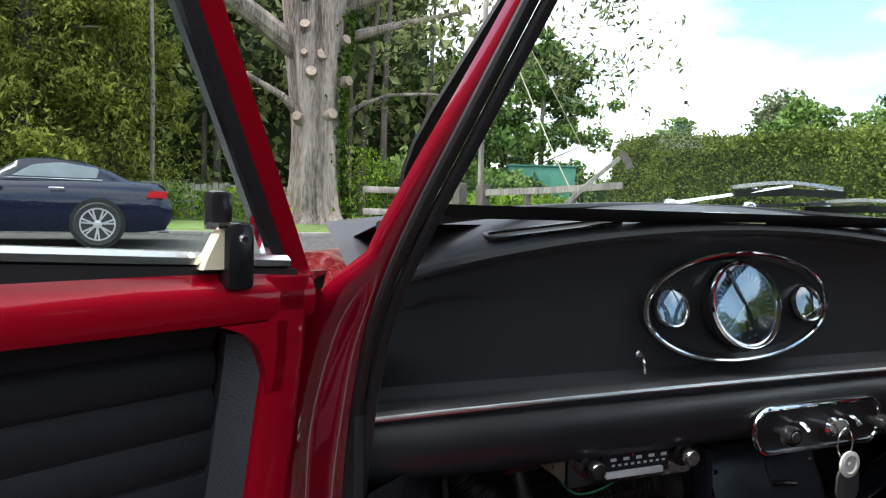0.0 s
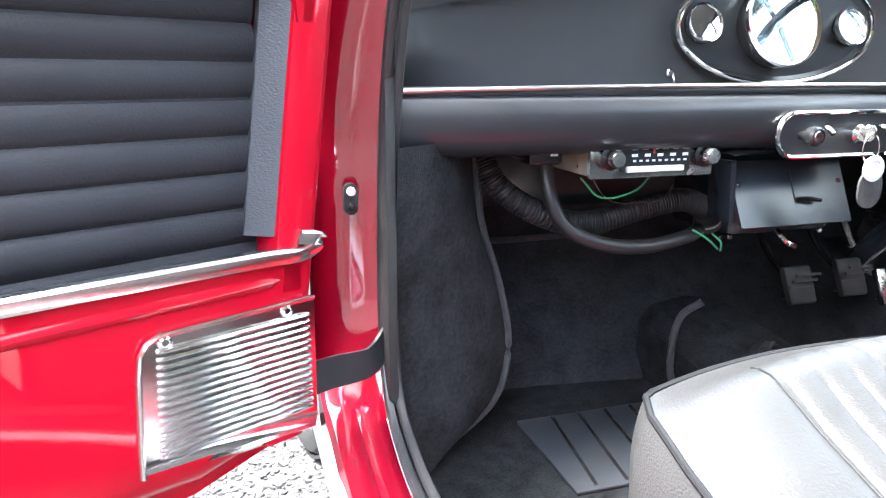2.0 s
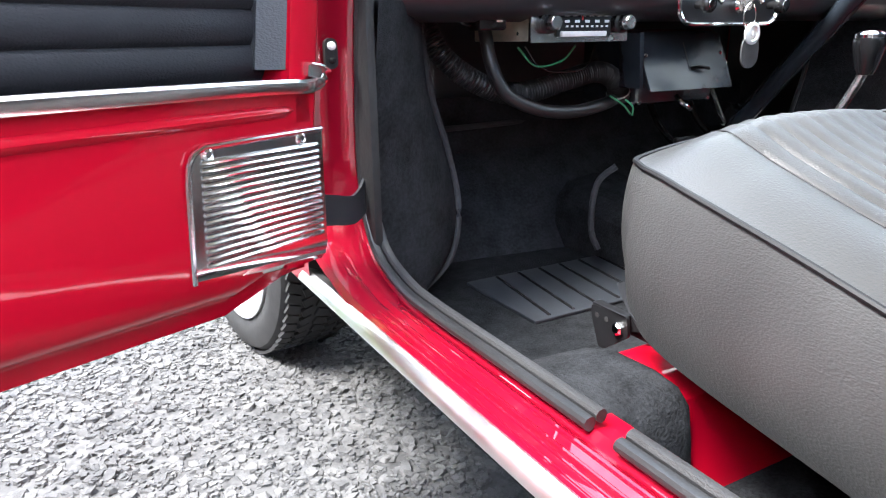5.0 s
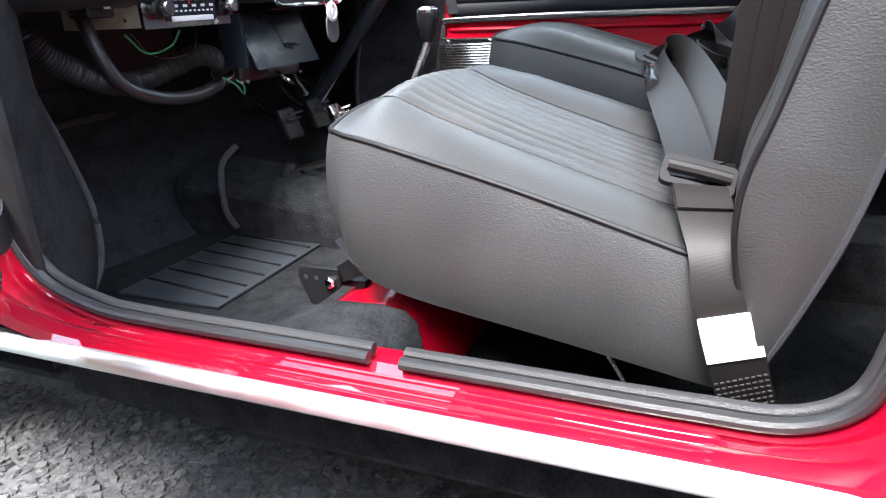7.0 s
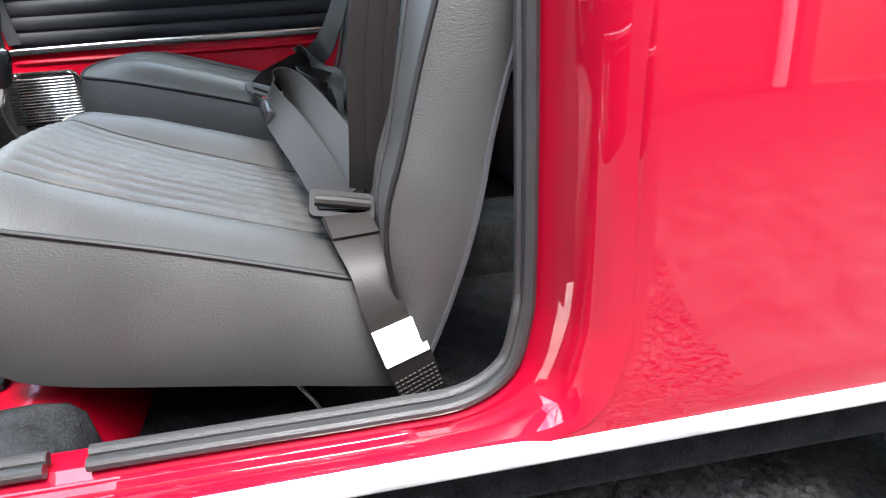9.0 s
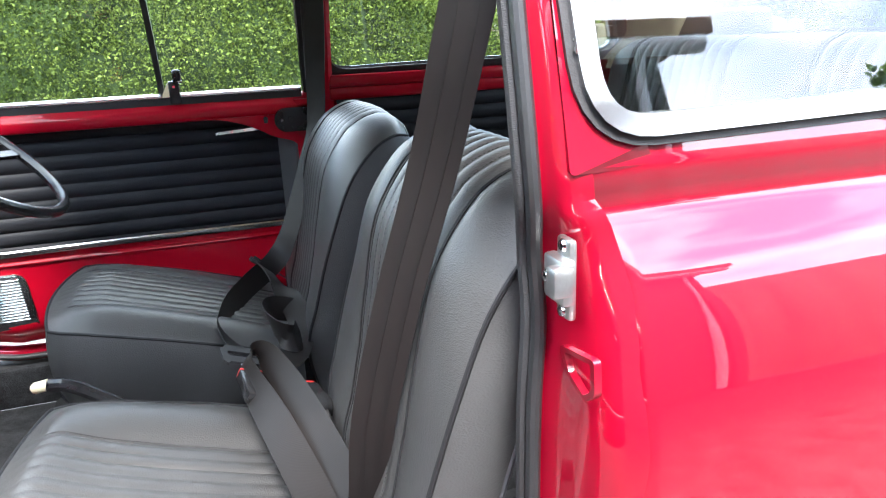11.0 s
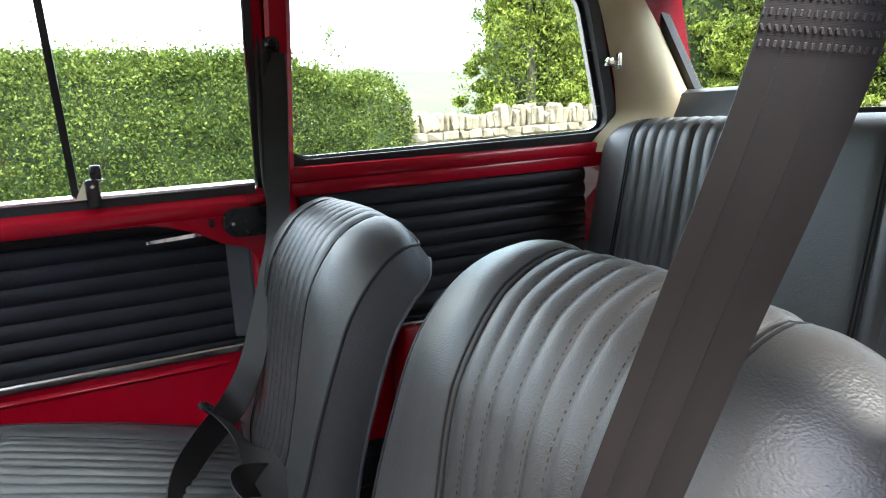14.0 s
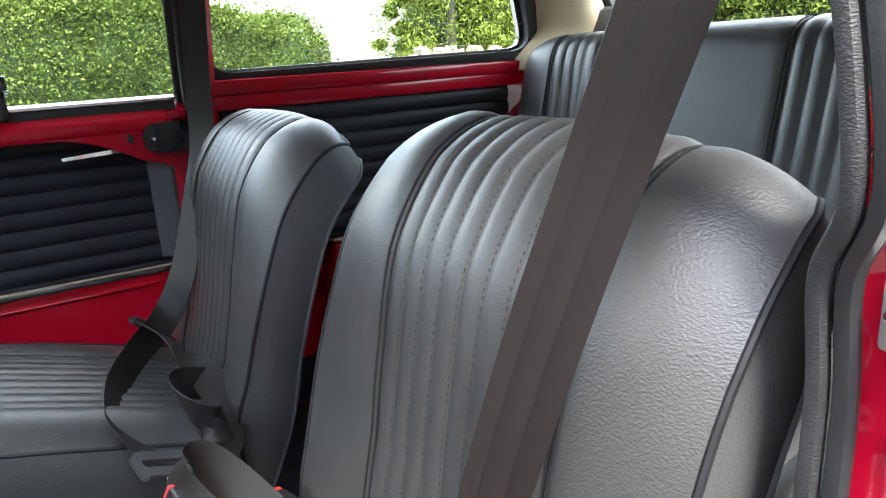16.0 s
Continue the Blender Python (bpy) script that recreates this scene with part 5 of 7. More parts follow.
def adjuster(parent, at, a, t, label=""):
    """A black slide adjuster: frame and bar."""
    a, t = Vector(a).normalized(), Vector(t).normalized()
    t = (t - a * a.dot(t)).normalized()
    n = a.cross(t)
    m = Matrix((a, t, n)).transposed().to_4x4()
    m.translation = at
    pl = lambda x, y, h: m @ Vector((x, y, h))
    ad = part("adjuster", frame_ring(round_rect(0.066, 0.031, 0.006), round_rect(0.051, 0.018, 0.003), pl, -0.0036, 0.0036), BRACKET, parent, label)
    part("slide_bar", sweep([pl(-0.028, 0.002, 0.004), pl(0, 0.002, 0.005), pl(0.028, 0.002, 0.004)], circle(0.0062, 10), up=n), BELT, ad)
    return ad


near = thing("seat_belt", "dark brown-black lap and diagonal seat belt lying over the passenger seat", "seat belt")
W1 = (0.64, 0.76, 0.15)
dp = [(-0.5600, 0.030, 1.090), (-0.5590, 0.035, 1.045), (-0.5440, 0.045, 0.985), (-0.514, 0.061, 0.889), (-0.486, 0.092, 0.765), (-0.457, 0.121, 0.620), (-0.435, 0.128, 0.520), (-0.420, 0.132, 0.470)]
da = [W1, W1, W1, W1, (0.60, 0.78, 0.18), (0.35, 0.92, 0.12), (0.22, 0.96, 0.06), (0.2, 0.96, 0.0)]
diag = part("diagonal_strap", ribbon(dp, da), BELT, near)
for o in (-0.009, 0.009):
    for h in (-0.0011, 0.0011):
        part("stripe", ribbon(dp[1:], da[1:], 0.0055, 0.0006, off=o, lift=h), BELT_STRIPE, diag)
nn = Vector(W1).cross(Vector((0.04, 0.025, -0.16)).normalized())
for k in range(7):
    c = Vector((-0.5596, 0.0335, 1.071)).lerp(Vector((-0.5580, 0.0360, 1.034)), k / 6)
    bm = bmesh.new()
    for q in range(17):
        for sgn in (-1, 1):
            o = c + Vector(W1) * (0.0225 * (q / 8 - 1)) + nn.normalized() * 0.0014 * sgn
            box((0.0013, 0.0008, 0.0030), o, 0.0003, bm, 1, turn=Matrix.Rotation(radians(50), 4, "Z") @ Matrix.Rotation(radians(14 if k % 2 else -14), 4, "Y"))
    part("stitching", bm, THREAD, diag, kind="stuff")
part("gathered_end", sweep(smooth_path([(-0.5600, 0.0300, 1.085), (-0.560, 0.026, 1.100), (-0.560, 0.018, 1.116), (-0.562, 0.006, 1.130)], 4), [(0.024 * math.cos(a), 0.006 * math.sin(a)) for a in np.linspace(0, 2 * math.pi, 13)[:-1]], up=Vector((-0.76, 0.64, 0)), scale=lambda t: 1 - 0.55 * t), BELT, near)
part("anchor_bolt", lathe([(0.014, 0.0), (0.014, 0.008), (0.008, 0.014), (0.0, 0.014)], 12, (-0.562, 0.000, 1.136), "x", turn=Matrix.Rotation(radians(60), 4, "Z")), PLASTIC, near)
LW = Vector((0.10, -0.92, 0.34))
lw = [LW] * 4 + [(0.15, -0.95, 0.15), (0.1, -0.97, -0.10), (0.05, -0.95, -0.20)]
lp = [(-0.530, 0.100, 0.262), (-0.544, 0.114, 0.310), (-0.549, 0.125, 0.352), (-0.549, 0.136, 0.390), (-0.534, 0.143, 0.424), (-0.500, 0.157, 0.447), (-0.458, 0.167, 0.461)]
lap = part("lap_strap", ribbon(lp, lw), BELT, near)
part("label", ribbon([(-0.5480, 0.1205, 0.333), (-0.5505, 0.1265, 0.355), (-0.5510, 0.1315, 0.374)], lw[:3], 0.0465, 0.0042, 3), LABEL, lap, "white cloth label")
bm = bmesh.new()
for k in range(6):
    for q in range(9):
        f = k / 6
        o = Vector((-0.537, 0.1065, 0.284)).lerp(Vector((-0.5462, 0.1165, 0.319)), f) + LW * (0.0205 * (q / 4 - 1)) + Vector((-0.0012, 0, 0))
        box((0.0014, 0.0036, 0.0020), o, 0.0004, bm, 1, turn=Matrix.Rotation(radians(-20), 4, "X"))
part("stitching", bm, THREAD, lap, kind="stuff")
bm = bmesh.new()
for k in range(4):
    for q in range(9):
        o = Vector((-0.480, 0.1615, 0.4560)).lerp(Vector((-0.496, 0.158, 0.4500)), k / 3) + Vector((0.1, -0.97, -0.10)) * (0.0205 * (q / 4 - 1)) + Vector((0, 0, 0.0012))
        box((0.0026, 0.0036, 0.0022), o, 0.0006, bm, 1)
part("stitching", bm, THREAD, lap, kind="stuff")
part("folded_end", ribbon([(-0.472, 0.163, 0.461), (-0.486, 0.160, 0.457), (-0.503, 0.156, 0.4492)], [(0.1, -0.97, -0.10)] * 3, 0.047, 0.003, 3), BELT, lap)
adjuster(near, Vector((-0.460, 0.166, 0.467)), (0.06, -0.95, -0.22), (0.62, 0.08, 0.62), "black steel slide adjuster")
loop = [(-0.458, 0.167, 0.463), (-0.40, 0.178, 0.474), (-0.30, 0.198, 0.490), (-0.20, 0.220, 0.505), (-0.12, 0.240, 0.518), (-0.080, 0.246, 0.534), (-0.066, 0.232, 0.546), (-0.085, 0.212, 0.540), (-0.15, 0.188, 0.520), (-0.24, 0.166, 0.500), (-0.33, 0.150, 0.484), (-0.41, 0.140, 0.470)]
part("loop_strap", ribbon(loop, [(0.05, -0.96, -0.20), (0.0, -0.95, -0.1), (-0.1, -0.9, 0.1), (-0.25, -0.8, 0.4), (-0.45, -0.6, 0.6), (-0.55, -0.4, 0.7), (-0.55, -0.45, 0.65), (-0.45, -0.6, 0.6), (-0.3, -0.75, 0.5), (-0.15, -0.8, 0.45), (0.0, -0.85, 0.4), (0.1, -0.9, 0.3)]), BELT, near)

far = thing("seat_belt", "black lap and diagonal seat belt hanging beside the driver seat", "seat belt")
fp = [(0.525, 0.008, 1.135), (0.530, 0.009, 1.06), (0.538, 0.016, 0.954), (0.520, 0.030, 0.821), (0.472, 0.064, 0.742), (0.442, 0.090, 0.682), (0.415, 0.122, 0.606), (0.405, 0.160, 0.545), (0.330, 0.225, 0.520), (0.250, 0.265, 0.508), (0.150, 0.276, 0.500), (0.090, 0.262, 0.494), (0.050, 0.246, 0.490)]
part("diagonal_strap", ribbon(fp, [(0.52, 0.85, 0), (0.52, 0.85, 0), (0.52, 0.85, 0), (0.66, 0.75, 0), (0.80, 0.60, 0.1), (0.80, 0.55, 0.2), (0.70, 0.55, 0.4), (0.40, 0.45, 0.8), (0.2, 0.3, 0.9), (0.25, 0.3, 0.9), (0.45, 0.5, 0.7), (0.35, 0.75, 0.5), (0.25, 0.9, 0.35)]), BELT, far)
fl2 = [(0.440, 0.190, 0.520), (0.395, 0.190, 0.536), (0.330, 0.186, 0.550), (0.265, 0.172, 0.545), (0.215, 0.152, 0.520), (0.170, 0.140, 0.490), (0.110, 0.148, 0.470), (0.060, 0.170, 0.468), (0.020, 0.200, 0.476)]
part("lap_strap", ribbon(fl2, [(0.1, 0.7, 0.6), (0.2, 0.7, 0.6), (0.2, 0.65, 0.6), (0.3, 0.6, 0.6), (0.5, 0.7, 0.3), (0.4, 0.8, 0.2), (0.1, 0.9, 0.3), (-0.2, 0.8, 0.4), (-0.3, 0.8, 0.3)]), BELT, far)
fl3 = [(0.205, 0.150, 0.500), (0.190, 0.185, 0.515), (0.150, 0.200, 0.522), (0.105, 0.196, 0.518), (0.075, 0.176, 0.505), (0.085, 0.155, 0.490), (0.14, 0.145, 0.480)]
part("loop_strap", ribbon(fl3, [(0.15, 0.25, 0.9)] * 7), BELT, far)
part("lower_strap", ribbon([(0.520, 0.150, 0.470), (0.480, 0.172, 0.505), (0.435, 0.188, 0.520)], [(0.1, 0.7, 0.6)] * 3), BELT, far)
adjuster(far, Vector((0.410, 0.190, 0.532)), (0.12, 0.72, 0.66), (-0.9, 0.1, 0.2), "black steel slide adjuster")
part("anchor_cover", slab(round_rect(0.030, 0.075, 0.013), lambda a, b, h: Vector((0.535 + 0.012 + h - 0.3 * b, 0.010 + a, 1.125 + b)), -0.020), PLASTIC, far)
part("anchor_boss", lathe([(0.012, 0.0), (0.012, 0.006), (0.007, 0.010), (0.0, 0.010)], 14, (0.522, 0.010, 1.150), "x", turn=Matrix.Rotation(math.pi, 4, "Z")), PLASTIC, far)

# buckles on the tunnel, red release edge towards the tongue
for k, (bx, by, bz, rz, ry) in enumerate(((-0.104, 0.234, 0.506, 10, -12), (-0.160, 0.160, 0.500, 24, -16))):
    bk = thing("belt_buckle", "black seat belt buckle with a red release edge by the tunnel", "buckle", pose(bx, by, bz, 25, ry, rz), group="belt buckles")
    part("housing", box((0.064, 0.050, 0.020), (-0.004, 0, 0), 0.004), PLASTIC, bk)
    part("release", box((0.006, 0.046, 0.017), (0.030, 0, 0), 0.002), REDP, bk)
    for yy in (-0.018, 0.018):
        part("rivet", lathe([(0.004, 0.0), (0.003, 0.003), (0.0, 0.003)], 10, (0.034, yy, 0.0), "x"), STEEL, bk)
    if k == 0:
        part("tongue", frame_ring(round_rect(0.046, 0.078, 0.010), round_rect(0.014, 0.056, 0.004), lambda a, b, h: Vector((0.076 + a + (0.006 if abs(b) < 0.03 else 0), b, h)), -0.0022, 0.0022), ADJ, bk, "black plastic-coated belt tongue")
        part("tongue_blade", box((0.024, 0.024, 0.003), (0.044, 0, 0), 0.001), STEEL, bk)
    part("stalk", tube([(-0.034, 0, 0), (-0.05, -0.01, -0.03), (0.03, -0.02, -0.16)], 0.007, 8, steps=3), RUBBER, bk)


# ---- dashboard ----
dash = thing("dashboard", "black leathercloth dashboard and parcel shelf with a central oval dial pod", "dashboard")


def arc(x):
    return -0.060 * (abs(x) / 0.53) ** 2


def dash_face(u, v):
    """Shelf lip, shelf floor, rear wall and rolled top, swept across the car."""
    x = -0.604 + 1.208 * u
    a = arc(x)
    bow = 0.05 * max(0.0, (abs(x) - 0.44) / 0.16) ** 2
    prof = [(0.915, 0.640), (0.892, 0.650), (0.878, 0.668), (0.876, 0.690), (0.879, 0.704), (0.888, 0.713), (0.91, 0.712), (0.985, 0.704), (1.004, 0.716), (1.002 - bow, 0.76), (0.996 - bow, 0.82), (0.988 - bow, 0.865 + a * 0.8),
            (0.975 - bow, 0.905 + a), (0.962 - bow * 0.8, 0.910 + a), (0.957 - bow * 0.6, 0.9155 + a), (0.961 - bow * 0.6, 0.9215 + a * 0.95), (0.985 - bow * 0.5, 0.929 + a * 0.87), (1.03 - bow * 0.3, 0.940 + a * 0.68), (1.09, 0.951 + a * 0.5), (1.125, 0.950 + a * 0.5)]
    f = v * (len(prof) - 1)
    i = min(int(f), len(prof) - 2)
    t = f - i
    return Vector((x, prof[i][0] + (prof[i + 1][0] - prof[i][0]) * t, prof[i][1] + (prof[i + 1][1] - prof[i][1]) * t))


bm = grid(48, 76, dash_face)
part("shelf_and_wall", bm, DASH_M, dash, smooth=60)
part("shelf_lip", loft([[Vector((x, y, z)) for y, z in ((0.930, 0.636), (0.888, 0.645), (0.873, 0.664), (0.869, 0.690), (0.873, 0.706), (0.884, 0.7155), (0.895, 0.7155), (0.93, 0.70))] for x in np.linspace(-0.604, 0.604, 9)], True, True), PADM, dash, "black padded shelf lip", smooth=50)
part("lip_bead", sweep([(x, 0.8775, 0.7175 + 0.006 * (1 - (x / 0.6) ** 2)) for x in np.linspace(-0.603, 0.603, 25)], [(0.0028 * math.cos(a), 0.0028 * math.sin(a)) for a in np.linspace(0, 2 * math.pi, 9)[:-1]]), STRIP, dash, "bright metal bead")
part("lip_backing", box((1.206, 0.012, 0.010), (0, 0.885, 0.717), 0.003), PADM, dash)
part("screen_rail", tube([(x, 1.10 - 0.16 * (x / 0.55) ** 2, 0.947 - 0.03 * (x / 0.53) ** 2) for x in np.linspace(-0.58, 0.58, 13)], 0.007, 8, steps=1), DASH_M, dash)

# vents and ashtray let into the top roll
for x0, x1 in ((-0.425, -0.225), (0.235, 0.435)):
    vp = lambda a, b, h, x0=x0, x1=x1: Vector(((x0 + x1) / 2 + a, 0.988 + b, 0.9310 + arc((x0 + x1) / 2 + a) * 0.87 + 0.28 * b + h))
    vt = part("demister_vent", frame_ring(round_rect(0.20, 0.026, 0.010), round_rect(0.19, 0.016, 0.007), vp, 0.0, 0.004), PLASTIC, dash, "black demister vent")
    part("slot", slab(round_rect(0.19, 0.016, 0.007), vp, 0.001), UNDER, vt)
ash = part("dash_ashtray", slab(round_rect(0.088, 0.040, 0.004), lambda a, b, h: Vector((-0.025 + a, 0.988 + b, 0.9300 + 0.28 * b + h)), 0.004), CHROME, dash, "small chrome ashtray lid")
part("lid_lip", box((0.080, 0.005, 0.004), (-0.025, 0.970, 0.929), 0.0015), CHROME, ash)
part("lid_groove", box((0.080, 0.003, 0.001), (-0.025, 0.992, 0.9355), 0), PLASTIC, ash)

# oval instrument pod
CX, CZ = -0.012, 0.803
oval = lambda a, b, n=56: [(a * math.cos(2 * math.pi * i / n), b * math.sin(2 * math.pi * i / n)) for i in range(n)]
pp = lambda a, b, h: Vector((CX + a, 0.985 - h, CZ + b))
pod = part("instrument_pod", loft([[pp(a, b, -0.03) for a, b in oval(0.170, 0.077)], [pp(a, b, 0.006) for a, b in oval(0.170, 0.077)], [pp(a, b, 0.0) for a, b in oval(0.162, 0.069)]], True, True), PADM, dash, "black oval instrument pod with a chrome rim")
ring = [pp(a, b, 0.006) for a, b in oval(0.1715, 0.0785)]
part("rim", sweep(ring, circle(0.0036, 8), up=(0, 1, 0), closed=True), CHROME, pod)


def dial(cx, r, depth, ticks, needle, tilt):
    c = Vector((CX + cx, 0.985, CZ))
    tm = Matrix.Rotation(radians(-tilt), 4, "X")
    yb = lambda h: (c.x, c.y - h, c.z)
    g = part("gauge", lathe([(r * 1.0, 0.0), (r * 1.02, depth * 0.6), (r * 0.98, depth)], 40, yb(0), "y", turn=tm), PLASTIC, pod)
    part("bezel", lathe([(r * 0.99, depth - 0.002), (r * 1.045, depth - 0.001), (r * 1.06, depth + 0.003), (r * 1.03, depth + 0.007), (r * 0.96, depth + 0.006), (r * 0.90, depth + 0.002), (r * 0.90, depth)], 40, yb(0), "y", turn=tm), CHROME, g)
    part("dial_face", lathe([(0.0, depth + 0.0005), (r * 0.90, depth + 0.0005), (r * 0.90, depth)], 40, yb(0), "y", turn=tm), GAUGE_FACE, g)
    bm = bmesh.new()
    for k in range(ticks):
        a = radians(225 - 270 * k / (ticks - 1))
        m = Matrix.Translation(c + tm @ Vector((r * 0.74 * math.cos(a), -depth - 0.0012, r * 0.74 * math.sin(a)))) @ tm @ Matrix.Rotation(-a, 4, "Y")
        box((r * 0.13, 0.0004, r * 0.025), (0, 0, 0), 0, bm, turn=m)
    part("scale_marks", bm, PRINT, g, kind="stuff")
    a = radians(needle)
    part("needle", sweep([c + tm @ Vector((0, -depth - 0.002, 0)), c + tm @ Vector((r * 0.68 * math.cos(a), -depth - 0.002, r * 0.68 * math.sin(a)))], circle(r * 0.016, 6)), PRINT, g)
    gg = part("glass", lathe([(0.0, depth + 0.0052), (r * 0.6, depth + 0.0048), (r * 0.93, depth + 0.004)], 40, (c.x, c.y, c.z), "y", turn=tm), GLASS_G, g)
    gg.visible_shadow = False


dial(-0.010, 0.0610, 0.022, 31, 225, 14)
dial(-0.131, 0.0265, 0.008, 9, 200, 16)
dial(0.126, 0.0265, 0.008, 9, 230, 16)

# toggle on the shelf wall
tg = thing("toggle_switch", "small chrome toggle switch on the dashboard wall", "switch")
part("collar", lathe([(0.006, 0.0), (0.006, 0.004), (0.004, 0.006), (0.0, 0.006)], 12, (-0.179, 0.998, 0.739), "y"), CHROME, tg)
part("lever", tube([(-0.179, 0.986, 0.738), (-0.180, 0.982, 0.728), (-0.180, 0.980, 0.714)], 0.0026, 8, steps=3, scale=lambda t: 0.75 + 0.3 * t), CHROME, tg)

# key and switch panel on the lip
sw = thing("switch_panel", "chrome-edged oblong switch panel with ignition key and pull knobs", "switch panel")
SX, SZ = 0.018, 0.659
sp_ = lambda a, b, h: Vector((SX + a, 0.8685 - h, SZ + b))
o = round_rect(0.232, 0.058, 0.028)
part("plate", slab(o, sp_, 0.003), PADM, sw)
part("rim", sweep([sp_(a, b, 0.003) for a, b in o], circle(0.0034, 8), up=(0, 1, 0), closed=True), CHROME, sw)
for a, nm, mt, r, ln in ((-0.078, "pull_knob", PLASTIC, 0.0125, 0.030), (0.092, "pull_knob", PLASTIC, 0.0125, 0.032)):
    kb = part(nm, lathe([(r * 0.5, 0.0), (r * 0.5, ln * 0.5), (r, ln * 0.55), (r * 1.02, ln * 0.9), (r * 0.8, ln), (0.0, ln)], 20, sp_(a, 0, 0.003), "y"), mt, sw)
    part("badge", lathe([(r * 0.6, ln), (r * 0.55, ln + 0.0008), (0, ln + 0.0008)], 14, sp_(a, 0, 0.003), "y"), STEEL, kb)
for a in (-0.050, 0.044):
    part("toggle", tube([sp_(a, 0.008, 0.003), sp_(a, 0.010, 0.016), sp_(a + 0.002, 0.002, 0.026)], 0.0035, 8, steps=3), CHROME, sw)
lkb = part("ignition_lock", lathe([(0.013, 0.0), (0.013, 0.012), (0.010, 0.016), (0.0, 0.016)], 20, sp_(0.008, 0, 0.003), "y"), CHROME, sw)
part("key", slab(round_rect(0.018, 0.022, 0.008), lambda a, b, h: sp_(0.014 + h, b + 0.002, 0.024 + a), 0.002), STEEL, lkb)
part("key_ring", sweep([sp_(0.014 + 0.014 * math.cos(a), -0.018 + 0.020 * math.sin(a), 0.030) for a in np.linspace(0, 2 * math.pi, 25)[:-1]], circle(0.0012, 6), up=(0, 1, 0), closed=True), STEEL, lkb)
fob = part("key_fob", slab(round_rect(0.040, 0.052, 0.0195), lambda a, b, h: sp_(0.020 + a, -0.072 + b, 0.030 + h), 0.003), RADIO_FOB := mat("dull_leather_fob", (0.055, 0.055, 0.058), 0.55, var=0.3, var_scale=60, bump=0.3), lkb)
part("fob_ring", lathe([(0.017, 0.0), (0.0175, 0.003), (0.012, 0.004), (0.011, 0.002), (0.004, 0.002), (0.003, 0.004), (0.0, 0.004)], 24, sp_(0.018, -0.044, 0.033), "y"), LABEL, fob)

# radio under the shelf
rd = thing("car_radio", "vintage push-button car radio with chrome face under the shelf", "radio")
X0, X1, Z0, Z1, YF = -0.351, -0.169, 0.607, 0.657, 0.905
xm, zm = (X0 + X1) / 2, (Z0 + Z1) / 2
part("case", box((0.176, 0.15, 0.046), (xm, YF + 0.078, zm), 0.002), RADIO_BOX, rd)
fp_ = lambda a, b, h: Vector((xm + a, YF - h, zm + b))
part("face", slab(round_rect(0.182, 0.050, 0.002), fp_, 0.006), STEEL, rd)
part("black_inlay", slab(round_rect(0.180, 0.015, 0.002), lambda a, b, h: fp_(a, b + 0.0168, 0.006 + h), 0.0012), SCALE_M, rd)
dialp = part("tuning_scale", slab(round_rect(0.100, 0.037, 0.002), lambda a, b, h: fp_(a + 0.003, b + 0.0015, 0.0072 + h), 0.003), SCALE_M, rd)
bm = bmesh.new()
for r_, zz, cnt in ((0, 0.013, 6), (1, 0.004, 5), (2, -0.003, 9)):
    for k in range(cnt):
        box((0.0085 if r_ < 2 else 0.0045, 0.0006, 0.0038 if r_ < 2 else 0.0026), fp_(-0.030 + 0.075 * k / (cnt - 1), zz, 0.0104), 0, bm)
part("scale_print", bm, PRINT, dialp, kind="stuff")
part("pointer", box((0.0022, 0.001, 0.010), fp_(-0.002, 0.011, 0.0108), 0), REDP, dialp)
part("push_bar", box((0.084, 0.009, 0.0075), fp_(0.000, -0.0135, 0.0105), 0.0012), LABEL, dialp)
for a in (-0.066, 0.072):
    kn = part("knob", lathe([(0.0155, 0.0), (0.0155, 0.008), (0.011, 0.010), (0.010, 0.022), (0.0085, 0.024), (0.0, 0.024)], 24, fp_(a, 0.002, 0.0072), "y"), PLASTIC, rd)
    part("knob_cap", lathe([(0.0102, 0.010), (0.0106, 0.024), (0.009, 0.0265), (0.0, 0.0268)], 24, fp_(a, 0.002, 0.0072), "y"), STEEL, kn)
for zz in (0.645, 0.620):
    part("case_screw", lathe([(0.003, 0.0), (0.003, 0.001), (0, 0.001)], 8, (X0 + 0.003, YF + 0.03, zz), "x", turn=Matrix.Rotation(math.pi, 4, "Z")), STEEL, rd)
part("side_bracket", box((0.003, 0.06, 0.05), (X0 - 0.0005, YF + 0.05, 0.662), 0.001), RADIO_BOX, rd)

# lower plate with slot, junction box, hoses, wires
pl = thing("heater_flap", "black painted heater control plate with a small slotted key", "heater")
fpz = lambda a, b, h: Vector((-0.003 + a * (1 + 0.16 * (b + 0.045)), 0.912 - h + 0.46 * (b + 0.045), 0.571 + b))
part("plate", slab(round_rect(0.196, 0.090, 0.004), fpz, 0.004), SATIN, pl)
part("turned_edge", box((0.010, 0.05, 0.09), (-0.108, 0.95, 0.575), 0.002, turn=Matrix.Rotation(radians(-4), 4, "Y")), SATIN, pl)
part("slot", slab(round_rect(0.003, 0.046, 0.0014), lambda a, b, h: fpz(0.004 + a, b + 0.008, 0.004 + h), 0.0006), UNDER, pl)
part("slot", slab(round_rect(0.030, 0.006, 0.0028), lambda a, b, h: fpz(0.022 + a, b - 0.010, 0.004 + h), 0.0006), UNDER, pl)
part("slot_key", tube([fpz(0.006, -0.012, 0.005), fpz(0.020, -0.010, 0.012), fpz(0.040, -0.012, 0.014)], 0.003, 8, steps=3), PLASTIC, pl)
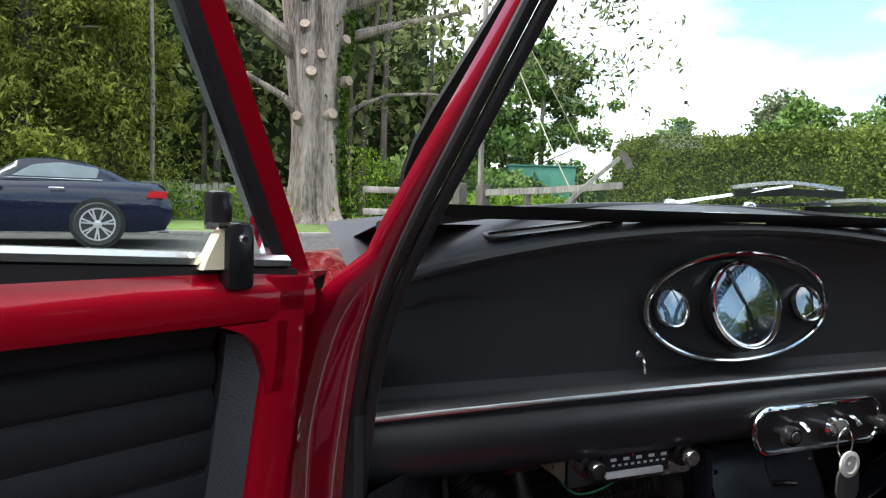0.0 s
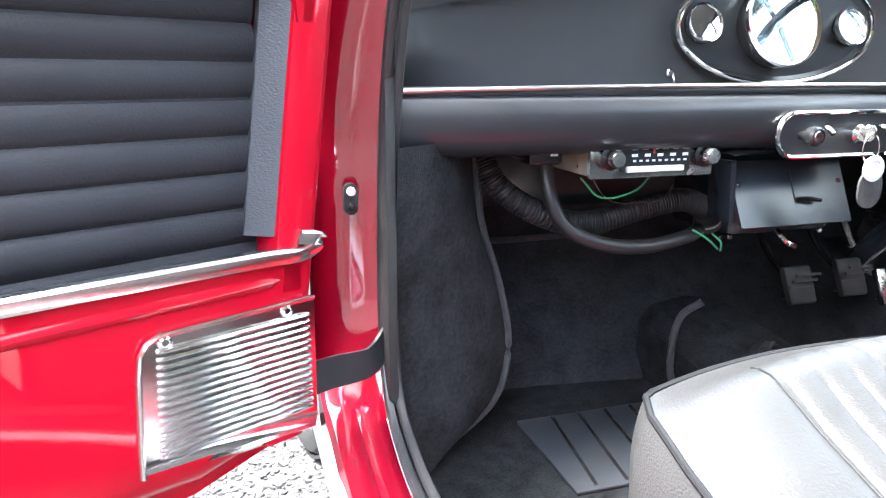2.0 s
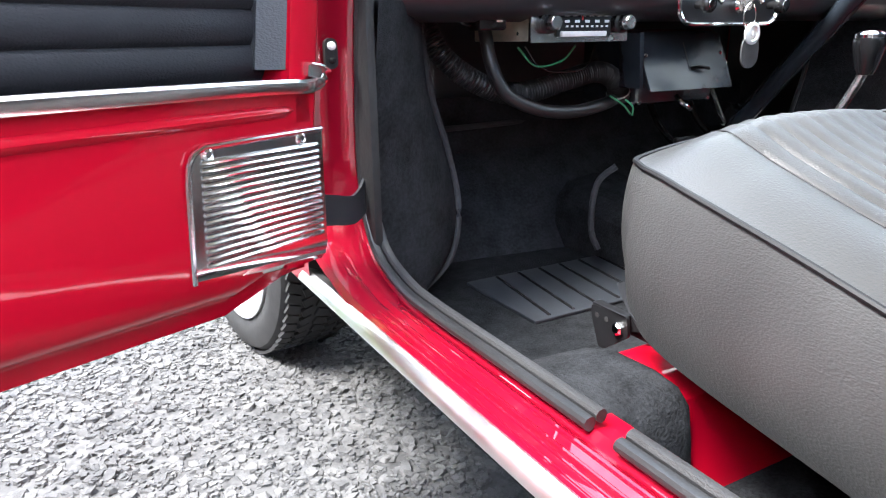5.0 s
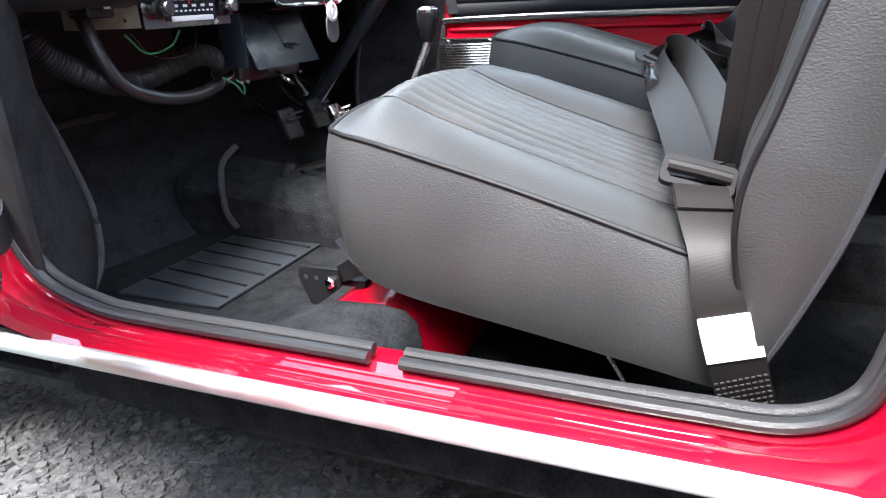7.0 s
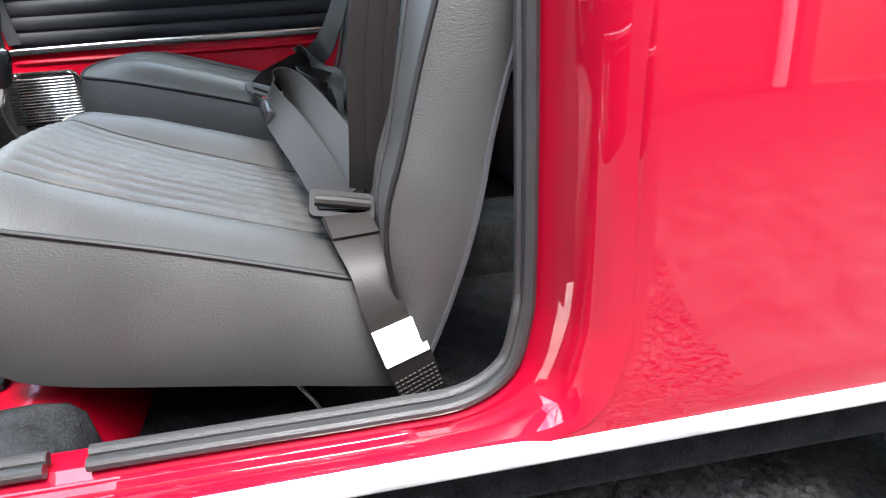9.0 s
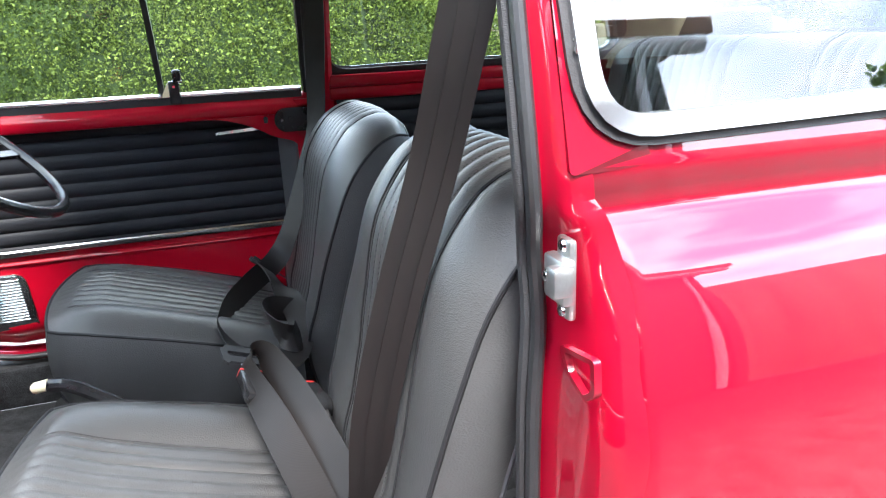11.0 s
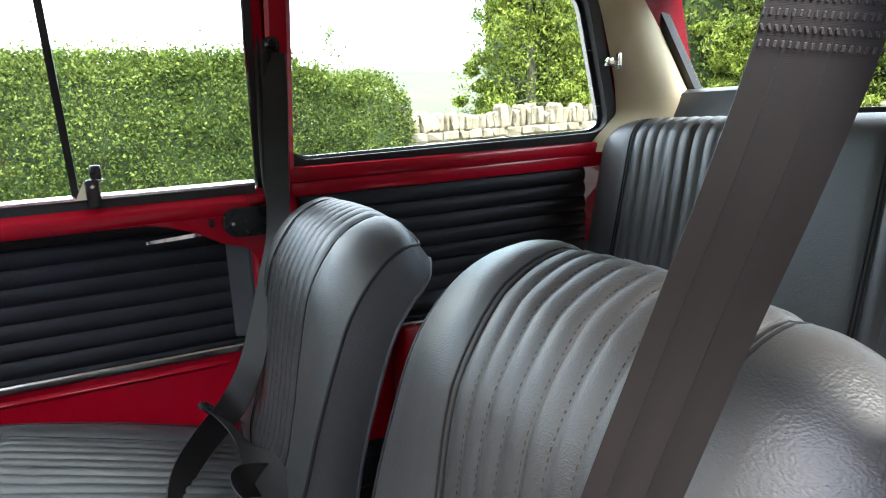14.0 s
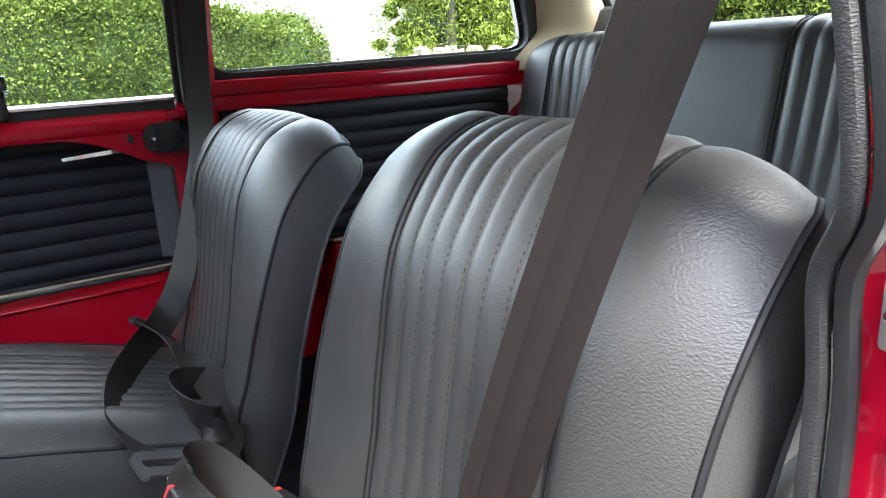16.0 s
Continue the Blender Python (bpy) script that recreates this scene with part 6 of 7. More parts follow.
for a, b in ((-0.088, 0.012), (0.088, 0.012)):
    part("screw", lathe([(0.0038, 0.0), (0.003, 0.002), (0.0, 0.002)], 10, fpz(a, b, 0.004), "y"), STEEL, pl)
hb = thing("heater_box", "black metal heater box under the parcel shelf", "heater")
part("box", box((0.20, 0.15, 0.13), (0.03, 1.05, 0.56), 0.015), SATIN, hb)
part("tap", tube([(-0.02, 0.93, 0.515), (-0.015, 0.915, 0.500), (0.0, 0.912, 0.492)], 0.004, 8, steps=3), CHROME, hb)
for x in (-0.105, -0.09, 0.075):
    part("screw", lathe([(0.004, 0.0), (0.003, 0.002), (0.0, 0.002)], 10, (x, 0.944, 0.505), "y"), STEEL, hb)
jb = thing("relay_box", "small black relay under the parcel shelf", "relay")
part("body", box((0.046, 0.035, 0.030), (-0.402, 0.935, 0.640), 0.004), PLASTIC, jb)
part("sticker", box((0.010, 0.001, 0.012), (-0.392, 0.9172, 0.642), 0), LABEL, jb)

hs = thing("ribbed_heater_hose", "black ribbed heater hose sagging under the parcel shelf", "hose")
hp = smooth_path([(-0.455, 1.03, 0.64), (-0.430, 1.01, 0.585), (-0.36, 1.0, 0.54), (-0.29, 1.0, 0.528), (-0.21, 0.995, 0.545), (-0.15, 0.985, 0.557), (-0.105, 0.99, 0.54), (-0.085, 1.0, 0.51)], 64)
part("hose", sweep(hp, circle(0.0165, 14), up=(0.1, 1, 0.2), scale=lambda t: 1 + 0.10 * math.cos(t * 2 * math.pi * 105)), HOSE, hs)
part("end_cuff", tube([hp[-1], hp[-14], hp[-26]], 0.0195, 14, steps=2), RUBBER, hs)
part("hose_clip", tube([hp[-18], hp[-19], hp[-22]], 0.0208, 14, steps=2), ZINC, hs)
h2 = thing("water_hose", "plain black rubber water hose under the parcel shelf", "hose")
part("hose", tube([(-0.372, 0.99, 0.63), (-0.368, 0.975, 0.575), (-0.345, 0.965, 0.530), (-0.29, 0.955, 0.505), (-0.22, 0.955, 0.498), (-0.15, 0.965, 0.505), (-0.11, 0.99, 0.508)], 0.0105, 12), HOSE, h2)
for i, (m_, pts) in enumerate(((GREEN_W, [(-0.155, 0.945, 0.52), (-0.13, 0.94, 0.505), (-0.108, 0.945, 0.488)]), (GREEN_W, [(-0.12, 0.945, 0.512), (-0.108, 0.94, 0.50), (-0.103, 0.945, 0.485)]),
                            (GREEN_W, [(-0.33, 0.96, 0.60), (-0.30, 0.955, 0.572), (-0.25, 0.955, 0.578), (-0.22, 0.96, 0.60)]), (PLASTIC, [(-0.31, 0.97, 0.60), (-0.28, 0.96, 0.565), (-0.20, 0.96, 0.565), (-0.17, 0.97, 0.60)]),
                            (PLASTIC, [(-0.45, 0.95, 0.645), (-0.43, 0.94, 0.632), (-0.40, 0.94, 0.638)]), (LABEL, [(-0.10, 0.935, 0.60), (-0.101, 0.935, 0.55)]))):
    wr = thing("wire", "thin loose coloured wire under the parcel shelf", "wire", group="loose wires")
    part("strand", tube(pts, 0.0016, 6), m_, wr)

# pedals
for x, z, mt in ((0.125, 0.390, RUBBER), (0.235, 0.395, RUBBER), (0.33, 0.37, STEEL)):
    pd = thing("pedal", "black rubber-faced foot pedal on a steel arm", "pedal", group="foot pedals")
    part("pad", box((0.056, 0.014, 0.066), (x, 1.02, z), 0.005, turn=Matrix.Rotation(radians(-25), 4, "X")), mt, pd)
    for k in range(5):
        part("tread", box((0.050, 0.003, 0.004), (x, 1.012 - 0.0055 * (k - 2), z + 0.012 * (k - 2)), 0, turn=Matrix.Rotation(radians(-25), 4, "X")), mt, pd)
    part("arm", tube([(x, 1.03, z), (x - 0.004, 1.10, z + 0.05), (x - 0.004, 1.17, z + 0.16)], 0.007, 8, steps=4), STEEL if mt is STEEL else PLASTIC, pd)

# steering wheel
swh = thing("steering_wheel", "thin-rimmed black steering wheel with slim spokes", "steering wheel")
ax = Vector((0, -0.66, 0.75)).normalized()
c = Vector((0.305, 0.680, 0.856))
e1, e2 = Vector((1, 0, 0)), ax.cross(Vector((1, 0, 0))).normalized()
part("rim", sweep([c + (e1 * math.cos(a) + e2 * math.sin(a)) * 0.192 for a in np.linspace(0, 2 * math.pi, 65)[:-1]], circle(0.0105, 10), up=ax, closed=True), PLASTIC, swh)
for a in (-20, 200):
    aa = radians(a)
    part("spoke", sweep([c - ax * 0.03, c - ax * 0.018 + (e1 * math.cos(aa) + e2 * math.sin(aa)) * 0.09, c + (e1 * math.cos(aa) + e2 * math.sin(aa)) * 0.188], [(-0.010, -0.003), (0.010, -0.003), (0.008, 0.004), (-0.008, 0.004)], up=ax), PLASTIC, swh)
tm = ax.to_track_quat("Z", "Y").to_matrix().to_4x4()
part("hub", lathe([(0.034, -0.05), (0.036, -0.02), (0.028, -0.008), (0.012, -0.004), (0.0, -0.004)], 24, c, "z", turn=tm), PLASTIC, swh)
part("column", tube([c - ax * 0.04, c - ax * 0.3, c - ax * 0.6], 0.019, 12, steps=1), SATIN, swh)

# gear lever and handbrake
gv = thing("gear_lever", "bent steel gear lever with a black and chrome knob", "gear lever")
part("stalk", tube([(0.034, 0.640, 0.575), (0.026, 0.655, 0.53), (0.008, 0.70, 0.44), (0.0, 0.80, 0.36), (0.0, 0.95, 0.32)], 0.0065, 10), STEEL, gv)
part("knob", lathe([(0.010, -0.040), (0.014, -0.032), (0.019, -0.010), (0.0215, 0.004), (0.020, 0.010), (0.0, 0.012)], 20, (0.034, 0.643, 0.598), "z"), PLASTIC, gv)
part("knob_cap", lathe([(0.0205, 0.009), (0.0200, 0.014), (0.013, 0.018), (0.0, 0.019)], 20, (0.034, 0.643, 0.598), "z"), CHROME, gv)
part("gaiter", lathe([(0.032, 0.0), (0.028, 0.012), (0.014, 0.026), (0.009, 0.034), (0.0, 0.034)], 20, (0.0, 0.94, 0.302), "z"), CARPET, gv)
hbk = thing("handbrake", "black handbrake lever with an ivory release button on the tunnel", "handbrake")
part("lever", tube([(0.044, 0.550, 0.499), (0.034, 0.505, 0.488), (0.004, 0.38, 0.41), (0.0, 0.25, 0.32), (0.0, 0.2, 0.285)], 0.011, 10), PLASTIC, hbk)
part("button", lathe([(0.0095, 0.0), (0.0095, 0.022), (0.007, 0.026), (0.0, 0.026)], 14, (0.044, 0.550, 0.4992), "y", turn=Matrix.Rotation(-0.2, 4, "Z") @ Matrix.Rotation(math.pi - 0.2, 4, "X")), IVORY, hbk)


# ---- ground ----
def ground_z(x, y):
    return 0.045 * min(max(0.0, y - 4.0), 36.0)


gxs = [-400, -120, -60, -30, -15, -10, -6, -3, 0, 3, 6, 9, 12, 15, 20, 30, 60, 120, 400]
gys = [-400, -120, -60, -30, -20, -15, -10, -6, -3, 0, 2, 4, 8, 12, 14, 17, 20, 30, 40, 60, 120, 400]
vs = [(x, y, ground_z(x, y)) for x in gxs for y in gys]
n = len(gys)
fs = [(i * n + j, (i + 1) * n + j, (i + 1) * n + j + 1, i * n + j + 1) for i in range(len(gxs) - 1) for j in range(n - 1)]
part("ground", raw_mesh("ground", vs, fs, [ASPHALT]), None, None, "coarse grey asphalt yard and road surface", kind="structure", category="ground")


def sheet(name, x0, x1, y0, y1, lift, material, label, category):
    ys = [y0] + [y for y in gys if y0 < y < y1] + [y1]
    m = len(ys)
    v = [(x, y, ground_z(x, y) + lift) for x in (x0, x1) for y in ys]
    f = [(j, m + j, m + j + 1, j + 1) for j in range(m - 1)]
    part(name, raw_mesh(name, v, f, [material]), None, None, label, kind="structure", category=category)


sheet("verge", -60, 4.2, 13.6, 60, 0.05, GRASS, "mown grass verge in front of the fence", "grass")
sheet("grass_bank", 3.6, 60, 14.0, 60, 0.012, GRASS, "rough grass beyond the wooden gate", "grass")
sheet("field", 9.2, 300, -200, 4.0, 0.02, MEADOW, "pale meadow behind the hedge and wall", "field")
mv = grid(12, 10, lambda u, v: Vector((12.8 + 60 * u, -34 + 42 * v, 0.03 + 4.2 * min(1.0, u * 1.7) ** 0.9 + 0.12 * noise.noise((u * 9, v * 9, 0)))))
part("meadow_slope", mv, MEADOW, None, "pale grassy slope rising beyond the stone wall", kind="structure", category="field")
kb = thing("kerb", "row of pale kerb stones along the grass verge", "kerb", kind="structure")
for i in range(26):
    part("kerb_stone", box((0.89, 0.12, 0.12), (-19.5 + 0.9 * i, 13.54, ground_z(0, 13.54) + 0.02), 0.015), KERB, kb)

# loose-looking stone chips in the asphalt beside the car
rs = np.random.RandomState(4)
N = 84000
cx_, cy_ = rs.uniform(-2.60, -0.40, N), rs.uniform(-0.45, 2.35, N)
r0 = rs.uniform(0.0036, 0.0080, N) * rs.choice([1.0, 0.7, 1.7, 0.8], N)
ang = rs.uniform(0, 2 * math.pi, N)
k5 = np.arange(5) * 2 * math.pi / 5
base = np.concatenate([np.stack([np.cos(k5), np.sin(k5), 0 * k5 - 0.35], 1), np.stack([0.80 * np.cos(k5), 0.80 * np.sin(k5), 0 * k5 + 0.34], 1), [[0.08, 0.05, 0.36]]])
jit = base[None] + rs.normal(0, 0.13, (N, 11, 3)) * np.array([1, 1, 0.7])
c_, s_ = np.cos(ang)[:, None], np.sin(ang)[:, None]
px_, py_ = jit[:, :, 0], jit[:, :, 1] * rs.uniform(0.65, 1.0, N)[:, None]
vx = (px_ * c_ - py_ * s_) * r0[:, None] + cx_[:, None]
vy = (px_ * s_ + py_ * c_) * r0[:, None] + cy_[:, None]
vz = jit[:, :, 2] * r0[:, None] * 0.9 + rs.uniform(-0.0022, 0.0032, N)[:, None] + (vx - cx_[:, None]) * rs.normal(0, 0.16, N)[:, None] + (vy - cy_[:, None]) * rs.normal(0, 0.16, N)[:, None]
V = np.stack([vx, vy, vz], 2).reshape(-1, 3)
tri = []
for q in range(5):
    r = (q + 1) % 5
    tri += [[q, r, 5 + r], [q, 5 + r, 5 + q], [5 + q, 5 + r, 10]]
tri = np.array(tri)
F = (np.arange(N)[:, None, None] * 11 + tri[None]).reshape(-1, 3)
part("stone_chips", raw_mesh("stone_chips", V, F, [CHIP]), None, None, "grey stone chips set in the asphalt beside the car", kind="stuff", category="gravel")


# ---- plants ----
def hedge(name, pts, width, height, count, size, material, label, seed=1, top_wave=0.12, base=0.0, face=False):
    """A clipped hedge along a line: core coloured dark as inner shade, and a skin of leaves."""
    h = thing(name, label, "hedge")
    rs = np.random.RandomState(seed)
    P = [Vector((x, y, 0)) for x, y in pts]
    seg = [(b - a).length for a, b in zip(P, P[1:])]
    tot = sum(seg)
    rings = []
    for k in range(int(tot * 2) + 2):
        d = tot * k / (int(tot * 2) + 1)
        i, acc = 0, 0.0
        while i < len(seg) - 1 and acc + seg[i] < d:
            acc += seg[i]
            i += 1
        t = (P[i + 1] - P[i]).normalized()
        p = P[i] + t * (d - acc)
        s = Vector((-t.y, t.x, 0))
        z0 = ground_z(p.x, p.y) + base
        hh = height(p.x, p.y) if callable(height) else height
        hh += top_wave * noise.noise((p.x * 0.9, p.y * 0.9, seed))
        rings.append((p, s, z0, hh))
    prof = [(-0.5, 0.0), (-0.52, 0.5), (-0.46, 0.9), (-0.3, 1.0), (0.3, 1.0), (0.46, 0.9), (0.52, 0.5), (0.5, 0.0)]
    shade_core = [[p + s * a * (width - 0.18) + Vector((0, 0, z0 + max(0.01, b * (hh - 0.1)))) for a, b in prof] for p, s, z0, hh in rings]
    part("shade_core", loft(shade_core, True, True), LEAF_SHADE, h)
    u = rs.uniform(0, 1, count)
    u = u * (len(rings) - 1.001)
    q = rs.uniform(2.3 if face else 0, len(prof) - 1.001, count)
    cs, outs = [], []
    for a, b in zip(u, q):
        i, j = int(a), int(b)
        p, s, z0, hh = rings[i]
        p2 = rings[i + 1][0]
        pp = p.lerp(p2, a - i)
        (a0, b0), (a1, b1) = prof[j], prof[j + 1]
        f = b - j
        off, up = (a0 + (a1 - a0) * f), (b0 + (b1 - b0) * f)
        bulge = 1 + 0.16 * noise.noise((pp.x * 1.6, pp.y * 1.6, up * hh * 1.6)) + 0.07 * noise.noise((pp.x * 5, pp.y * 5, up * hh * 5)) + rs.normal(0, 0.05)
        c = pp + s * off * width * bulge + Vector((0, 0, z0 + up * hh * (1 + 0.03 * rs.normal() * up) + (rs.exponential(0.05) if up > 0.95 else 0)))
        cs.append(c)
        o = s * off * 2 + Vector((0, 0, 0.7 * up))
        outs.append(o)
    part("leaves", leaf_mesh("leaves", cs, size, material, seed, 1.6, 0.1, np.array(outs)), None, h)
    return h


def limb(bm, a, b, r0, r1, bend=0.1, seed=0, n=7):
    a, b = Vector(a), Vector(b)
    d = (b - a).length
    m = a.lerp(b, 0.5) + Vector((noise.noise((seed, 1.1, 0.3)), noise.noise((seed, 4.2, 0.7)), noise.noise((seed, 7.7, 2.1)))) * d * bend
    tube([a, m, b], 1.0, n, bm, 5, scale=lambda t: r0 + (r1 - r0) * t)


def tree(name, at, height, crown, leaf, material, count, label, seed=1, trunk=0.16, low=0.3, conifer=False, lean=(0, 0), aspect=1.8, droop=0.15):
    """Tapered trunk, limbs and a crown of leaf clumps with gaps."""
    rs = np.random.RandomState(seed)
    x, y = at
    z = ground_z(x, y)
    t = thing(name, label, "tree", pose(x, y, z))
    bm = bmesh.new()
    top = Vector((lean[0], lean[1], height * 0.93))
    limb(bm, (0, 0, -0.2), top, trunk, trunk * 0.18, 0.04, seed, 9)
    wood_m = DARK_WOOD if conifer else BARK
    part("trunk", bm, wood_m, t)
    bl = bmesh.new()
    cs = []
    nl = 44 if conifer else 30
    for k in range(nl):
        f = low + (1 - low) * (k + rs.uniform(0, 1)) / nl
        a = rs.uniform(0, 2 * math.pi)
        base = top * f
        if conifer:
            r = crown * (1.08 - f) ** 0.75 * rs.uniform(0.7, 1.1)
            tip = base + Vector((math.cos(a) * r, math.sin(a) * r, -0.12 * r + rs.normal(0, 0.1)))
        else:
            r = crown * math.sin(math.pi * min(1, max(0.12, (f - low + 0.18) / (1.1 - low)))) ** 0.7 * rs.uniform(0.65, 1.1)
            tip = base + Vector((math.cos(a) * r, math.sin(a) * r, 0.35 * r))
        limb(bl, base, tip, trunk * 0.28 * (1.1 - f), trunk * 0.05, 0.1, seed + k, 5)
        for q in range(3 if conifer else 4):
            g = rs.uniform(0.45, 1.05)
            c = base.lerp(tip, g) + Vector(rs.normal(0, 0.10 * crown, 3))
            cs.append((c, rs.uniform(0.5, 1.0) * (0.18 if conifer else 0.25) * crown))
    part("branches", bl, wood_m, t, kind="stuff")
    per = max(3, count // len(cs))
    pts = []
    for c, r in cs:
        p = rs.normal(0, 1, (per, 3))
        p /= np.linalg.norm(p, axis=1)[:, None]
        p *= r * rs.uniform(0.5, 1.08, (per, 1)) * np.array([1, 1, 0.62])
        pts.append(p + np.array(c))
    if conifer:
        m = int(count * 0.4)
        f, a = rs.uniform(low * 0.6, 1, m), rs.uniform(0, 2 * math.pi, m)
        r = crown * (1.08 - f) ** 0.75 * rs.uniform(0.35, 0.95, m) * (1 + 0.25 * np.sin(7 * a + 23 * f))
        pts.append(np.stack([r * np.cos(a), r * np.sin(a), height * 0.93 * f - 0.12 * r + rs.normal(0, 0.1, m)], 1))
    pts = np.concatenate(pts)
    pts = pts[pts[:, 2] > 0.05]
    part("crown", leaf_mesh("crown", pts, leaf, material, seed, aspect, droop), None, t)
    return t


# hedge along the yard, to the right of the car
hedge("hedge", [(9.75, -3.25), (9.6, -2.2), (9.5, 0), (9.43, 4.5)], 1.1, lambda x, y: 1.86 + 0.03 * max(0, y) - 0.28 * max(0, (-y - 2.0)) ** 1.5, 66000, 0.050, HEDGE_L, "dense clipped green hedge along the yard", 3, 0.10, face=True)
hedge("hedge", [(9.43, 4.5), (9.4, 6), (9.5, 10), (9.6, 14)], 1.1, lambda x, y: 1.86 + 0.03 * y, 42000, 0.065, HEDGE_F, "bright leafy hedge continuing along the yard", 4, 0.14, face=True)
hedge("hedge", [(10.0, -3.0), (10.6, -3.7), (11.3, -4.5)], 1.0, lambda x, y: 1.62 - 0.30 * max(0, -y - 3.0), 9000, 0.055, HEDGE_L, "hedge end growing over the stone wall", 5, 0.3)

# dry stone wall with upright coping stones
wall = thing("dry_stone_wall", "pale limestone dry wall with jagged upright coping stones", "wall", kind="structure")
rs = np.random.RandomState(8)


def stone(seed):
    bm = bmesh.new()
    bmesh.ops.create_cube(bm, size=1)
    bmesh.ops.bevel(bm, geom=list(bm.edges), offset=0.14, segments=1, affect="EDGES")
    r = np.random.RandomState(seed)
    for v in bm.verts:
        v.co = Vector((v.co.x + r.normal(0, 0.06), v.co.y + r.normal(0, 0.06), v.co.z + r.normal(0, 0.05)))
    return bm


SHAPES = []
for k in range(8):
    bm = stone(50 + k)
    bmesh.ops.recalc_face_normals(bm, faces=bm.faces)
    me = bpy.data.meshes.new("stone")
    bm.to_mesh(me)
    bm.free()
    me.materials.append(STONE)
    SHAPES.append(me)


def put_stone(name, at, size, rz, tilt, me, lean=0.0):
    ob = new(name, me)
    ob.parent = wall
    ob.matrix_basis = Matrix.LocRotScale(at, Euler((radians(tilt), radians(lean), radians(rz))), size)


wa, wb = Vector((11.0, -3.95, 0)), Vector((12.2, -12.6, 0))
wd = (wb - wa).normalized()
wl_ = (wb - wa).length
ang_w = math.degrees(math.atan2(wd.y, wd.x))
for row, (z0, hgt, ln) in enumerate(((0.06, 0.20, 0.42), (0.27, 0.18, 0.36), (0.46, 0.17, 0.34))):
    d = -0.1 * (row % 2)
    while d < wl_:
        L = ln * rs.uniform(0.6, 1.4)
        p = wa + wd * (d + L / 2)
        put_stone("wall_stone", (p.x, p.y, z0 + hgt / 2), (L * 0.97, 0.40 + rs.normal(0, 0.02), hgt * rs.uniform(0.9, 1.04)), ang_w + rs.normal(0, 1.5), 0, SHAPES[rs.randint(8)])
        d += L
d = 0.0
while d < wl_:
    L = rs.uniform(0.10, 0.24)
    p = wa + wd * (d + L / 2)
    hh = rs.uniform(0.27, 0.47)
    if abs(d - 0.45) < 0.10:
        hh = 0.58
    put_stone("coping_stone", (p.x, p.y, 0.62 + hh / 2), (L * 0.84, 0.34, hh), ang_w + rs.normal(0, 7), rs.normal(0, 6), SHAPES[rs.randint(8)], -5 + rs.normal(0, 7))
    d += L
# the wall turns behind the car
wa, wb = Vector((12.2, -12.6, 0)), Vector((-6.0, -13.4, 0))
wd = (wb - wa).normalized()
ang_w = math.degrees(math.atan2(wd.y, wd.x))
for row, (z0, hgt) in enumerate(((0.02, 0.24), (0.27, 0.20), (0.46, 0.30))):
    d = 0.2 * (row % 2)
    while d < 16:
        L = rs.uniform(0.35, 0.7) if row < 2 else rs.uniform(0.16, 0.3)
        p = wa + wd * (d + L / 2)
        put_stone("wall_stone", (p.x, p.y, z0 + hgt / 2), (L, 0.4, hgt * rs.uniform(0.85, 1.1)), ang_w, 0, SHAPES[rs.randint(8)])
        d += L

# cypresses behind the wall
tree("cypress_tree", (13.9, -9.3), 6.5, 2.1, 0.105, CYPRESS_L, 46000, "bright yellow-green cypress behind the stone wall", 11, 0.14, 0.04, True, aspect=2.6, droop=0.5)
tree("cypress_tree", (11.0, -14.6), 6.5, 2.2, 0.12, CYPRESS_L, 32000, "bright yellow-green cypress behind the stone wall", 12, 0.14, 0.04, True, aspect=2.6, droop=0.5)
tree("cypress_tree", (7.4, -14.8), 6.8, 2.3, 0.12, CYPRESS_L, 32000, "yellow-green cypress with bare lower twigs", 13, 0.14, 0.08, True, aspect=2.6, droop=0.5)
tree("cypress_tree", (3.4, -15.0), 6.5, 2.2, 0.12, CYPRESS_L, 24000, "yellow-green cypress beyond the rear wall", 14, 0.14, 0.05, True, aspect=2.6, droop=0.5)
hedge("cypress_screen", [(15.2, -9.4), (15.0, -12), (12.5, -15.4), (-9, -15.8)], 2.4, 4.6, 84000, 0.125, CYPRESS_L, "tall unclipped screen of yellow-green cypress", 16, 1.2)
tree("sapling", (14.6, -4.5), 3.3, 0.5, 0.09, PALE_L, 240, "thin bare sapling above the hedge", 15, 0.03, 0.45)

# trees and fence ahead of the car
tree("conifer_tree", (-3.9, 18.6), 12.0, 3.2, 0.16, CONIFER_L, 78000, "tall olive-green conifer behind the fence", 21, 0.28, 0.10, True, aspect=3.0, droop=0.6)
tree("conifer_tree", (-6.6, 17.6), 12.0, 3.4, 0.16, CONIFER_L, 70000, "tall olive-green conifer behind the fence", 22, 0.28, 0.08, True, aspect=3.0, droop=0.6)
tree("conifer_tree", (-2.0, 20.0), 10.0, 2.2, 0.15, CONIFER_L, 30000, "slim olive-green conifer behind the fence", 23, 0.18, 0.12, True, aspect=3.0, droop=0.6)

